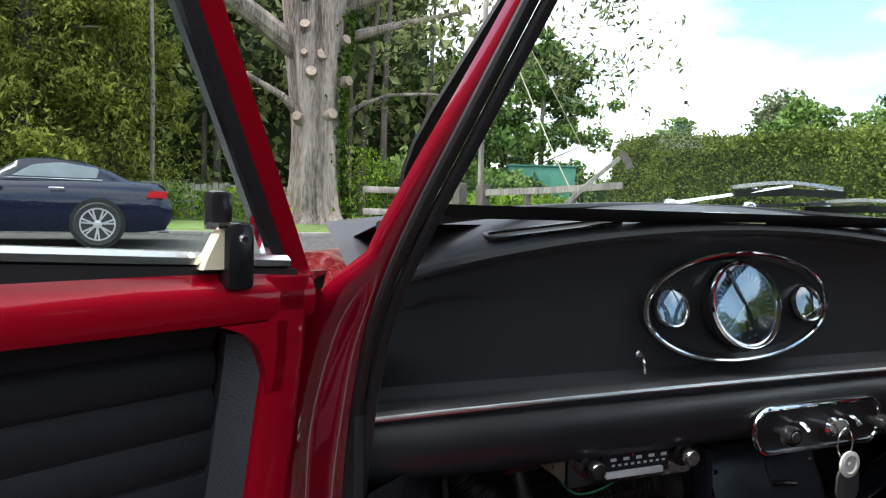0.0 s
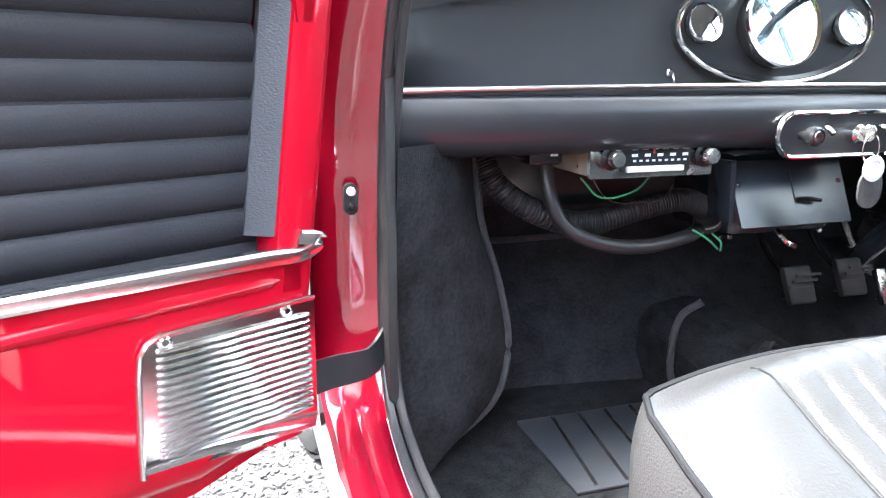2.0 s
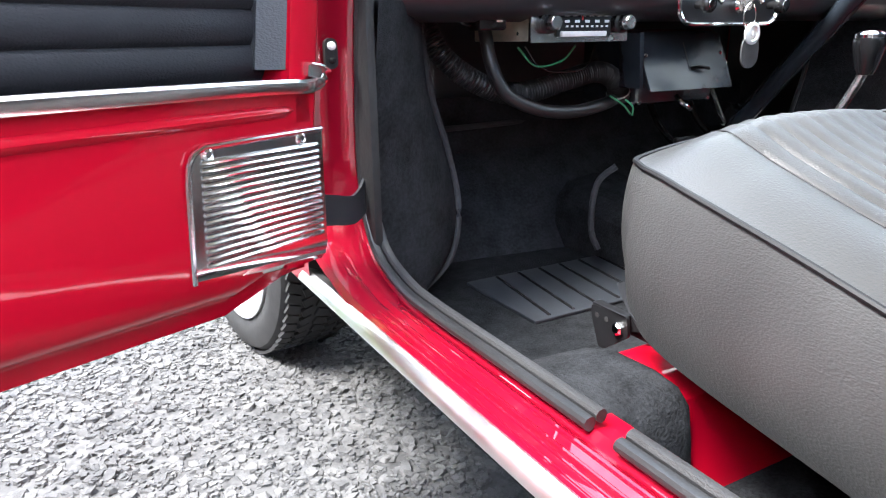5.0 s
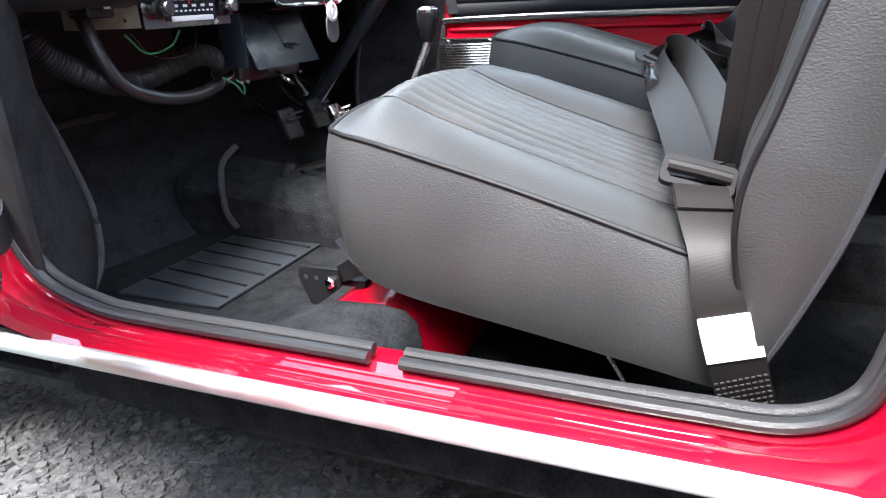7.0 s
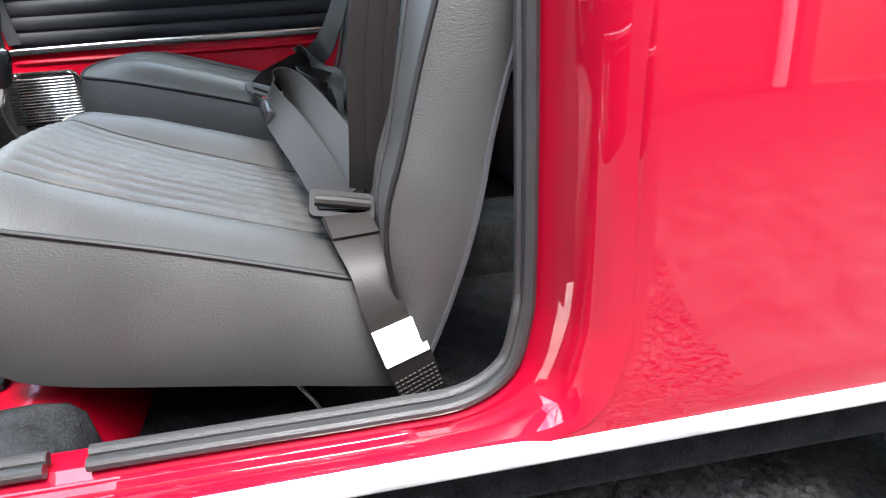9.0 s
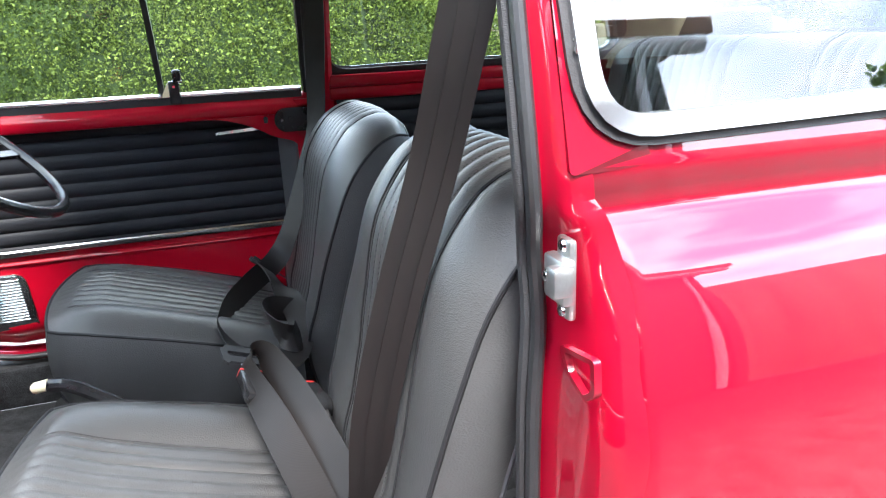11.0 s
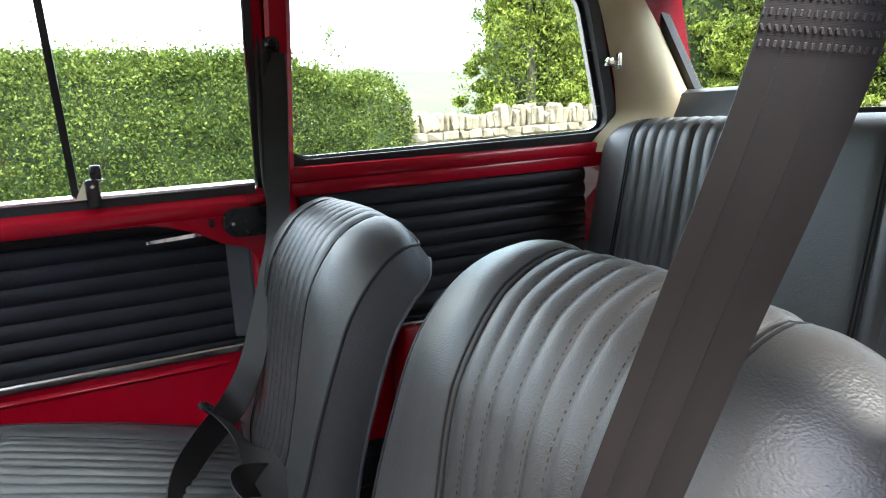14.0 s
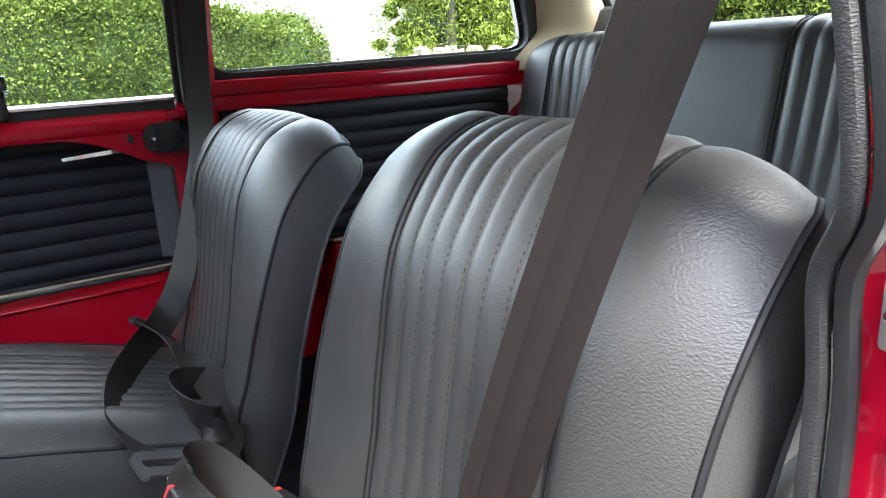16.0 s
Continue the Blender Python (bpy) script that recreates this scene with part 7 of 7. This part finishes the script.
hedge("wood_edge", [(-24, 27), (-6, 29), (9.5, 30)], 4.0, 9.5, 16000, 0.42, CEDAR_L, "tall dark edge of the woodland behind the old tree", 29, 2.0)
wood = thing("woodland", "dark dense woodland behind the old tree", "woodland", kind="stuff")
rs = np.random.RandomState(30)
n = 15000
pts = np.stack([rs.uniform(-16, 9.5, n), rs.uniform(22.5, 27, n), rs.uniform(0, 1, n) ** 0.9 * 14 + 0.8], 1)
gap = np.array([noise.noise((p[0] * 0.5, p[1] * 0.3, p[2] * 0.5)) for p in pts])
pts = pts[gap > -0.18]
part("leaves", leaf_mesh("leaves", pts, 0.42, CEDAR_L, 31, 1.6, 0.2), None, wood, kind="stuff")
bm = bmesh.new()
for k in range(9):
    x = rs.uniform(-12, 9)
    limb(bm, (x, 22 + rs.uniform(0, 3), 0.6), (x + rs.normal(0, 0.6), 23, 12), rs.uniform(0.07, 0.16), 0.03, 0.03, k)
part("stems", bm, DARK_WOOD, wood, kind="stuff")

# the great old tree: buttressed trunk, sawn limb stumps, ivy
ot = thing("old_tree", "huge grey-barked old tree with sawn limb stumps and ivy", "tree", pose(2.72, 17.2, ground_z(2.7, 17.2)))
def trunk_ring(z, k=96):
    r = 0.86 * interp([(0, 1.0), (0.35, 0.80), (1.2, 0.70), (2.4, 0.66), (3.6, 0.74), (4.6, 0.86), (5.6, 0.95), (7.5, 0.8)], z)
    out = []
    for i in range(k):
        a = 2 * math.pi * i / k
        rr = r * (1 + 0.10 * math.sin(5 * a + 0.3 * z) + 0.055 * math.sin(11 * a + 0.8 * z) + 0.03 * math.sin(23 * a + 1.3 * z) + 0.10 * noise.noise((math.cos(a) * 1.5, math.sin(a) * 1.5, z * 0.7)) + (0.22 * max(0, 0.5 - z) * abs(math.sin(3.5 * a))))
        out.append(Vector((rr * math.cos(a) - 0.04 * z * 0.4, rr * math.sin(a), z - 0.1)))
    return out
part("trunk", loft([trunk_ring(z) for z in np.linspace(0, 8.5, 48)], True, True), BARK, ot, smooth=60)
bm = bmesh.new()
for k, (a, b, r0, r1) in enumerate((((-0.4, -0.1, 4.1), (-2.6, -0.6, 5.4), 0.30, 0.20), ((-2.6, -0.6, 5.4), (-5.5, -0.4, 6.9), 0.20, 0.08), ((-0.3, 0, 5.0), (-1.9, -0.3, 7.8), 0.28, 0.18), ((0.5, 0, 4.9), (1.1, -0.3, 8.2), 0.26, 0.16),
                                    ((-0.5, -0.3, 2.55), (-0.95, -0.5, 3.0), 0.13, 0.09), ((-0.95, -0.5, 3.0), (-2.1, -0.5, 3.6), 0.09, 0.04), ((0.55, 0, 2.7), (1.7, -0.2, 3.3), 0.07, 0.04), ((1.7, -0.2, 3.3), (4.2, 0.2, 3.5), 0.05, 0.02),
                                    ((0.5, 0, 4.6), (3.8, -0.5, 5.6), 0.14, 0.05), ((0.6, 0, 5.4), (5.5, -1, 7.2), 0.16, 0.05), ((0.6, 0, 6.2), (6.5, -2, 6.3), 0.12, 0.03), ((0.0, -0.4, 5.5), (-0.1, -0.9, 8.5), 0.3, 0.25))):
    bm = bmesh.new()
    limb(bm, a, b, r0, r1, 0.08, 60 + k, 9)
    part("limb", bm, BARK, ot)
for k, (x, z, dx, dz, r) in enumerate(((-0.28, 3.55, -0.1, 0.15, 0.16), (-0.02, 3.95, 0.0, 0.2, 0.17), (0.62, 3.45, 0.3, 0.05, 0.15), (0.22, 2.62, 0.2, 0.1, 0.16), (-0.45, 4.0, -0.2, 0.1, 0.09), (0.56, 4.35, 0.25, 0.2, 0.15),
                                       (-0.45, 5.2, -0.15, 0.3, 0.14), (-0.05, 5.35, 0.0, 0.35, 0.15), (0.35, 5.4, 0.15, 0.35, 0.18), (-0.6, 2.5, -0.25, 0.1, 0.14), (-0.42, 4.55, -0.25, 0.3, 0.15))):
    a, b = Vector((x * 0.8 - 0.06, -0.42, z)), Vector((x * 0.88 - 0.06 + dx * 0.3, -0.70, z + dz * 0.5))
    sb = part("limb_stump", tube([a, a.lerp(b, 0.5), b], r, 12, steps=3, scale=lambda t: 1.10 - 0.32 * t), BARK, ot)
    d = (b - a).normalized()
    tm = d.to_track_quat("Z", "Y").to_matrix().to_4x4()
    part("sawn_face", lathe([(r * 0.77, -0.002), (r * 0.74, 0.008), (0.0, 0.010)], 14, b, "z", turn=tm), CUT_WOOD, sb)
rs = np.random.RandomState(33)
n = 2600
zz = rs.uniform(0.2, 5.2, n)
aa = rs.normal(-0.35, 0.32, n)
rr = np.array([interp([(0, 1.0), (0.35, 0.82), (1.2, 0.72), (2.4, 0.68), (3.6, 0.76), (5.6, 0.95)], z) for z in zz]) * 0.84 + 0.08
part("ivy", leaf_mesh("ivy", np.stack([rr * np.cos(aa), rr * np.sin(aa), zz], 1), 0.12, IVY_L, 34, 1.2, 0.3), None, ot, "ivy climbing the trunk")
n = 9000
pts = np.stack([rs.uniform(1.2, 8.5, n), rs.uniform(-3.5, 0.5, n), rs.normal(0, 0.20, n)], 1)
pts[:, 2] += 4.0 + np.floor(rs.uniform(0, 5, n)) * 1.05 + 0.25 * np.sin(pts[:, 0] * 1.3) - 0.02 * pts[:, 0] ** 2 + 0.1 * pts[:, 0]
gap = np.array([noise.noise((p[0] * 0.9, p[1] * 0.9, p[2] * 1.1)) for p in pts])
part("crown", leaf_mesh("crown", pts[gap > 0.05], 0.20, CEDAR_L, 35, 3.0, 0.3), None, ot)

# telegraph pole and wooden pole
pole = thing("wooden_pole", "tall weathered wooden pole among the conifers", "pole", pose(-1.1, 18.9, ground_z(-1, 18.9)))
part("post", tube([(0, 0, -0.1), (0.02, 0, 3), (-0.03, 0, 6.2)], 0.060, 10, steps=2, scale=lambda t: 1 - 0.25 * t), OLD_WOOD, pole)
pole = thing("wooden_pole", "slim wooden pole with stay wires by the gate", "pole", pose(4.55, 11.6, ground_z(4.5, 11.6)))
part("post", tube([(0, 0, -0.1), (0, 0, 3), (0.02, 0, 6.0)], 0.05, 10, steps=2), OLD_WOOD, pole)
part("stay_wire", tube([(0.02, 0, 4.6), (1.3, -0.5, 1.6), (2.0, -0.8, 0.2)], 0.010, 6, steps=3), IVORY, pole)
part("stay_wire", tube([(0.02, 0, 5.0), (1.6, 0.4, 3.2), (3.4, 1.0, 1.2)], 0.008, 6, steps=3), IVORY, pole)

# paling fence with shrubs before it
fence = thing("paling_fence", "low grey weathered paling fence behind the verge", "fence")
rs = np.random.RandomState(40)
for i in range(74):
    x = -7.2 + 0.135 * i
    y = 18.15 - 0.40 * (x + 2) / 4.2
    h = 0.84 + rs.normal(0, 0.02)
    part("paling", box((0.115, 0.020, h), (x, y, ground_z(x, y) + 0.06 + h / 2), 0.004), OLD_WOOD, fence)
for zz in (0.25, 0.72):
    part("rail", box((10.0, 0.04, 0.08), (-2.25, 18.22, ground_z(0, 18.2) + zz), 0.005, turn=Matrix.Rotation(math.atan2(-0.4, 4.2), 4, "Z")), OLD_WOOD, fence)
for k, (x, y, h) in enumerate(((-0.55, 17.3, 0.85), (0.1, 17.2, 0.7), (0.75, 17.0, 0.8), (1.55, 16.5, 0.8), (-1.0, 17.5, 0.6), (3.75, 16.7, 1.9), (4.4, 17.0, 1.6))):
    sh = thing("shrub", "bright green leafy shrub beside the fence", "shrub", pose(x, y, ground_z(x, y) + 0.05), group="shrubs by the fence")
    rs2 = np.random.RandomState(70 + k)
    m = 420 if h < 1.2 else 900
    p = rs2.normal(0, 1, (m, 3)) * np.array([0.16 + 0.12 * (h > 1.2), 0.13, 0.1])
    p[:, 2] = rs2.uniform(0.05, h, m)
    part("leaves", leaf_mesh("leaves", p, 0.12, SHRUB_L, 80 + k, 2.4, -0.4), None, sh)
    bm = bmesh.new()
    for q in range(5):
        limb(bm, (0, 0, 0), (rs2.normal(0, 0.12), rs2.normal(0, 0.1), h * 0.9), 0.012, 0.004, 0.1, q, 5)
    part("stems", bm, BARK, sh)

# dark blue roadster on the road
rc = thing("parked_roadster", "dark navy two-seat roadster parked on the road ahead", "car", pose(-1.70, 11.75, ground_z(0, 11.75), 0, 0, 3))
def rcar(y):
    w = interp([(-0.95, 0.75), (-0.80, 0.83), (-0.3, 0.86), (1.0, 0.85), (2.3, 0.85), (2.9, 0.70)], y)
    return w
# long axis along -x: tail at +0.95, nose at -3.0
secs = []
for x in np.linspace(0.98, -3.0, 40):
    u = -x
    top = interp([(-0.98, 0.62), (-0.94, 0.82), (-0.80, 0.92), (-0.4, 0.95), (0.2, 0.96), (1.2, 0.93), (2.0, 0.86), (2.7, 0.70), (3.0, 0.45)], u)
    low = interp([(-0.98, 0.40), (-0.90, 0.24), (-0.5, 0.20), (2.5, 0.20), (3.0, 0.30)], u)
    w = rcar(u)
    secs.append([Vector((x, s * w * k, low + (top - low) * f)) for s, k, f in ((-1, 0.90, 0.0), (-1, 0.99, 0.25), (-1, 1.0, 0.5), (-1, 0.98, 0.72), (-1, 0.90, 0.90), (-1, 0.70, 1.0), (1, 0.70, 1.0), (1, 0.90, 0.90), (1, 0.98, 0.72), (1, 1.0, 0.5), (1, 0.99, 0.25), (1, 0.90, 0.0))])
part("body", loft(secs, True, True), NAVY, rc, smooth=50)
cab = []
for x in np.linspace(0.42, -1.35, 24):
    u = -x
    top = interp([(-0.42, 0.94), (-0.15, 1.08), (0.2, 1.20), (0.6, 1.245), (0.95, 1.22), (1.35, 0.95)], u)
    cab.append([Vector((x, s * 0.66 * k, 0.90 + (top - 0.90) * f)) for s, k, f in ((-1, 1.05, 0.0), (-1, 0.98, 0.5), (-1, 0.88, 0.9), (-1, 0.6, 1.0), (1, 0.6, 1.0), (1, 0.88, 0.9), (1, 0.98, 0.5), (1, 1.05, 0.0))])
part("hardtop", loft(cab, True, True), NAVY, rc, smooth=50)
win = round_poly([(-0.02, 0.955), (0.02, 1.10), (-0.45, 1.165), (-0.80, 1.12), (-1.05, 0.955)], [0.03, 0.06, 0.05, 0.04, 0.02], 4)
part("side_window", slab(win, lambda a, b, h: Vector((a, -0.672 - h + 0.28 * (b - 0.955), b)), 0.012), mat("tinted_glass", (0.10, 0.14, 0.17), 0.05, var=0.3, var_scale=3, coat=1.0), rc)
part("tail_lamp", slab(round_poly([(0.62, 0.70), (0.66, 0.80), (0.90, 0.80), (0.90, 0.70)], 0.03, 4), lambda a, b, h: Vector((a, -0.845 + 0.14 * max(0, a - 0.62) - h, b)), 0.02), TAIL, rc)
part("door_handle", box((0.19, 0.02, 0.03), (0.10 - 0.6, -0.87, 0.80), 0.008), CHROME, rc)
part("waist_line", box((1.2, 0.008, 0.012), (-0.55, -0.70, 0.93), 0.002), CHROME, rc)
part("door_mirror", box((0.12, 0.16, 0.11), (-1.22, -0.92, 0.95), 0.03), NAVY, rc)
# dark discs stand in for the shade inside the wheel arches
for wx in (0.0, -2.33):
    part("arch_shade", lathe([(0.355, 0.0), (0.355, 0.02)], 32, (wx, -0.842, 0.325), "y"), UNDER, rc)
part("exhaust", tube([(0.80, -0.35, 0.22), (0.95, -0.35, 0.22)], 0.035, 10, steps=1), CHROME, rc)
for wx, wy in ((0.0, -0.785), (-2.33, -0.785), (0.0, 0.745), (-2.33, 0.745)):
    sg = -1 if wy < 0 else 1
    wh = part("wheel", lathe([(0.215, -0.09), (0.29, -0.10), (0.312, -0.07), (0.312, 0.07), (0.29, 0.10), (0.215, 0.09)], 40, (wx, wy, 0.312), "y"), TYRE, rc)
    part("barrel", lathe([(0.225, -0.085), (0.225, 0.085), (0.20, 0.06), (0.20, -0.06)], 36, (wx, wy, 0.312), "y"), PLASTIC, wh)
    part("rim_edge", lathe([(0.228, 0.088), (0.230, 0.100), (0.212, 0.100), (0.208, 0.088)], 36, (wx, wy, 0.312), "y", turn=Matrix.Rotation(0 if sg < 0 else math.pi, 4, "Z")), ALLOY, wh)
    for k in range(7):
        a = 2 * math.pi * k / 7 + 0.2
        for o in (-0.13, 0.13):
            q0 = Vector((wx + 0.05 * math.cos(a), wy + sg * 0.085, 0.312 + 0.05 * math.sin(a)))
            q1 = Vector((wx + 0.212 * math.cos(a + o), wy + sg * 0.092, 0.312 + 0.212 * math.sin(a + o)))
            part("spoke", sweep([q0, q1], [(-0.012, -0.008), (0.012, -0.008), (0.010, 0.008), (-0.010, 0.008)], up=(0, 1, 0)), ALLOY, wh)
    part("hub", lathe([(0.06, 0.07), (0.055, 0.10), (0.03, 0.105), (0.0, 0.105)], 20, (wx, wy, 0.312), "y", turn=Matrix.Rotation(0 if sg < 0 else math.pi, 4, "Z")), ALLOY, wh)

# field gate with a raised beam, posts
gate = thing("timber_gate", "weathered timber field gate with a long sloping counter beam", "gate")
gz = 0.42
for x, y, h in ((3.60, 10.35, 1.12), (3.95, 10.22, 1.10)):
    part("post", box((0.17, 0.17, h), (x, y, gz + h / 2 - 0.1), 0.02, turn=Matrix.Rotation(0.3, 4, "Z")), DARK_WOOD, gate)
part("top_rail", sweep([(3.95, 10.2, gz + 0.87), (4.7, 9.4, gz + 0.92), (5.45, 8.6, gz + 1.0)], [(-0.05, -0.05), (0.05, -0.05), (0.045, 0.05), (-0.045, 0.05)]), OLD_WOOD, gate)
for x, y in ((4.45, 9.66), (4.95, 9.13)):
    part("upright", box((0.08, 0.08, 0.75), (x, y, gz + 0.50), 0.01), DARK_WOOD, gate)
part("low_rail", sweep([(3.95, 10.2, gz + 0.45), (5.45, 8.6, gz + 0.50)], [(-0.04, -0.05), (0.04, -0.05), (0.04, 0.05), (-0.04, 0.05)]), OLD_WOOD, gate)
part("counter_beam", sweep([(4.50, 8.92, gz + 0.55), (5.0, 8.75, gz + 1.05), (5.42, 8.58, gz + 1.44)], [(-0.025, -0.03), (0.025, -0.03), (0.025, 0.03), (-0.025, 0.03)]), OLD_WOOD, gate)
part("beam_head", sweep([(5.40, 8.60, gz + 1.48), (5.46, 8.54, gz + 1.38), (5.50, 8.50, gz + 1.24)], [(-0.05, -0.05), (0.05, -0.05), (0.045, 0.045), (-0.045, 0.045)]), DARK_WOOD, gate)
for zz in (0.30, 0.60, 0.95):
    part("left_rail", box((1.5, 0.07, 0.10), (2.85, 10.60, gz + zz - 0.08), 0.01, turn=Matrix.Rotation(-0.3, 4, "Z")), OLD_WOOD, gate)
part("left_brace", sweep([(2.2, 10.8, gz + 0.1), (3.5, 10.4, gz + 0.7)], [(-0.035, -0.04), (0.035, -0.04), (0.035, 0.04), (-0.035, 0.04)]), OLD_WOOD, gate)

# green cabinet, far trees, brick house, van
gb = thing("green_cabinet", "pale green steel utility cabinet among the bushes", "cabinet", pose(12.5, 23.2, 1.55, 0, 0, -24))
part("body", box((2.5, 1.2, 1.25), (0, 0, 0.62), 0.03), GREEN_BOX, gb)
part("lid", box((2.6, 1.3, 0.06), (0, 0, 1.28), 0.02), GREEN_BOX, gb)
part("door", box((0.8, 0.02, 0.9), (0.7, -0.61, 0.55), 0.01), GREEN_BOX, gb)
tree("broadleaf_tree", (16.2, 29.5), 8.6, 3.3, 0.30, BROAD_L, 12000, "airy broad-leaved tree beyond the gate", 91, 0.2, 0.15)
tree("broadleaf_tree", (11.0, 28.0), 6.8, 3.4, 0.30, BROAD_L, 11000, "dense broad-leaved tree beyond the gate", 92, 0.2, 0.05)
tree("broadleaf_tree", (22.5, 27.0), 4.9, 1.9, 0.26, BROAD_L, 4200, "small broad-leaved tree above the hedge", 93, 0.12, 0.15)
tree("broadleaf_tree", (20.6, 19.5), 5.2, 2.0, 0.22, PALE_L, 3600, "pale thin-leaved tree above the hedge", 94, 0.12, 0.12)
tree("broadleaf_tree", (18.4, 16.5), 4.6, 1.8, 0.22, BROAD_L, 3600, "bushy tree above the hedge", 95, 0.12, 0.12)
tree("broadleaf_tree", (19.5, 14.0), 5.0, 1.8, 0.22, BROAD_L, 3000, "bushy tree above the hedge", 96, 0.12, 0.2)
hedge("bramble_bank", [(5.2, 17.5), (9.0, 21), (13, 25), (22, 24)], 2.6, 1.5, 9000, 0.20, BROAD_L, "untidy brambles and bushes beyond the gate", 97, 0.8)
hedge("long_grass", [(5.0, 12.8), (7.0, 15.5), (9.4, 17)], 1.8, 0.75, 5000, 0.16, SHRUB_L, "long bright grass beyond the gate", 98, 0.4)
bh = thing("brick_house", "distant red brick house behind the trees", "house", pose(12.8, 38.0, 1.6))
part("wall", box((6, 5, 5.2), (0, 0, 2.6)), BRICK, bh)
part("roof", loft([[Vector((x, -2.8, 5.2)), Vector((x, 0, 7.2)), Vector((x, 2.8, 5.2))] for x in (-3.2, 3.2)], True, True), TILE, bh)
for wx in (-1.6, 1.4):
    w = part("window", box((1.1, 0.10, 1.3), (wx, -2.5, 3.9), 0.02), WHITE_P, bh)
    part("pane", box((0.9, 0.06, 1.1), (wx, -2.54, 3.9)), mat("dark_pane", (0.05, 0.06, 0.07), 0.1, var=0.2), w)
van = thing("white_van", "white van with a roof rack standing beyond the hedge", "van", pose(13.6, 9.9, ground_z(13, 9.9), 0, 0, 20))
part("body", loft([[Vector((x, -0.9 * k, 0.5)), Vector((x, -0.95 * k, 1.2)), Vector((x, -0.85 * k, top - 0.15)), Vector((x, -0.6 * k, top)), Vector((x, 0.6 * k, top)), Vector((x, 0.85 * k, top - 0.15)), Vector((x, 0.95 * k, 1.2)), Vector((x, 0.9 * k, 0.5))] for x, top, k in ((-2.3, 1.6, 0.8), (-1.9, 2.2, 0.95), (-1.3, 2.5, 1), (0, 2.62, 1), (2.2, 2.62, 1), (2.4, 2.4, 0.96))], True, True), WHITE_P, van)
for zz in (2.78, 2.95):
    part("rack_rail", tube([(-1.2, -0.7, zz), (0.4, -0.7, zz), (2.0, -0.7, zz)], 0.035, 8, steps=1), WHITE_P, van)
for xx in (-1.0, 0.0, 1.0, 2.0):
    part("rack_post", box((0.05, 0.05, 0.36), (xx, -0.7, 2.78), 0.01), PLASTIC, van)
part("roof_tube", tube([(-1.5, -0.5, 2.80), (-1.2, -0.5, 2.80)], 0.10, 12, steps=1), PLASTIC, van)
for wx, wy in ((-1.4, -0.85), (1.5, -0.85), (-1.4, 0.85), (1.5, 0.85)):
    part("wheel", lathe([(0.2, -0.1), (0.32, -0.1), (0.34, 0.0), (0.32, 0.1), (0.2, 0.1)], 20, (wx, wy, 0.34), "y"), TYRE, van)

# building and board fence on the open side of the yard
bd = thing("weatherboard_building", "low brown weatherboarded building with a tiled roof and white gutter", "building")
for k in range(16):
    z = 0.09 + 0.15 * k
    part("board", box((0.03, 6.3, 0.165), (-3.55 - 0.004 * (k % 2), 0.85, z), 0.004, turn=Matrix.Rotation(radians(4), 4, "Y")), BOARD, bd)
part("inner_wall", box((0.12, 6.3, 2.45), (-3.64, 0.85, 1.22)), BOARD, bd)
part("gable_wall", box((4.0, 0.12, 2.45), (-5.6, -2.28, 1.22)), BOARD, bd)
part("corner_board", box((0.09, 0.09, 2.45), (-3.56, -2.31, 1.22), 0.006), BOARD, bd)
part("gutter", tube([(-3.35, -2.55, 2.44), (-3.35, 1.0, 2.44), (-3.35, 4.1, 2.44)], 0.065, 12, steps=1), WHITE_P, bd)
part("downpipe", tube([(-3.38, -2.15, 2.42), (-3.46, -2.15, 2.2), (-3.48, -2.15, 0.05)], 0.035, 10, steps=1), WHITE_P, bd)
part("roof", loft([[Vector((-3.28, y, 2.47)), Vector((-5.6, y, 2.84)), Vector((-5.6, y, 2.91)), Vector((-3.26, y, 2.54))] for y in (-2.6, 4.2)], True, True), TILE, bd)
for k in range(11):
    part("tile_course", box((0.24, 6.8, 0.03), (-3.38 - 0.205 * k, 0.8, 2.56 + 0.0325 * k), 0.006, turn=Matrix.Rotation(radians(7), 4, "Y")), TILE, bd)
bf = thing("board_fence", "tall brown close-board fence behind the car yard", "fence")
rs = np.random.RandomState(55)
for i in range(70):
    y = -2.4 - 0.125 * i
    part("fence_board", box((0.022, 0.134, 2.05 + rs.normal(0, 0.006)), (-3.75 - 0.006 * (i % 2) + 0.02 * i, y, 1.05), 0.003, turn=Matrix.Rotation(math.atan2(0.02, 0.125), 4, "Z")), FENCE_W, bf)
for zz in (0.4, 1.5):
    part("fence_rail", box((0.05, 8.8, 0.09), (-3.25 - 0.02, -6.75, zz), 0.004, turn=Matrix.Rotation(math.atan2(0.02, 0.125), 4, "Z")), FENCE_W, bf)
tree("broadleaf_tree", (-8.2, -10.5), 4.6, 1.5, 0.15, BROAD_L, 5200, "broad-leaved tree behind the board fence", 101, 0.14, 0.2)
tree("conifer_tree", (-4.0, -13.5), 5.8, 1.6, 0.22, CONIFER_L, 3600, "conifer behind the board fence", 102, 0.14, 0.1, True)
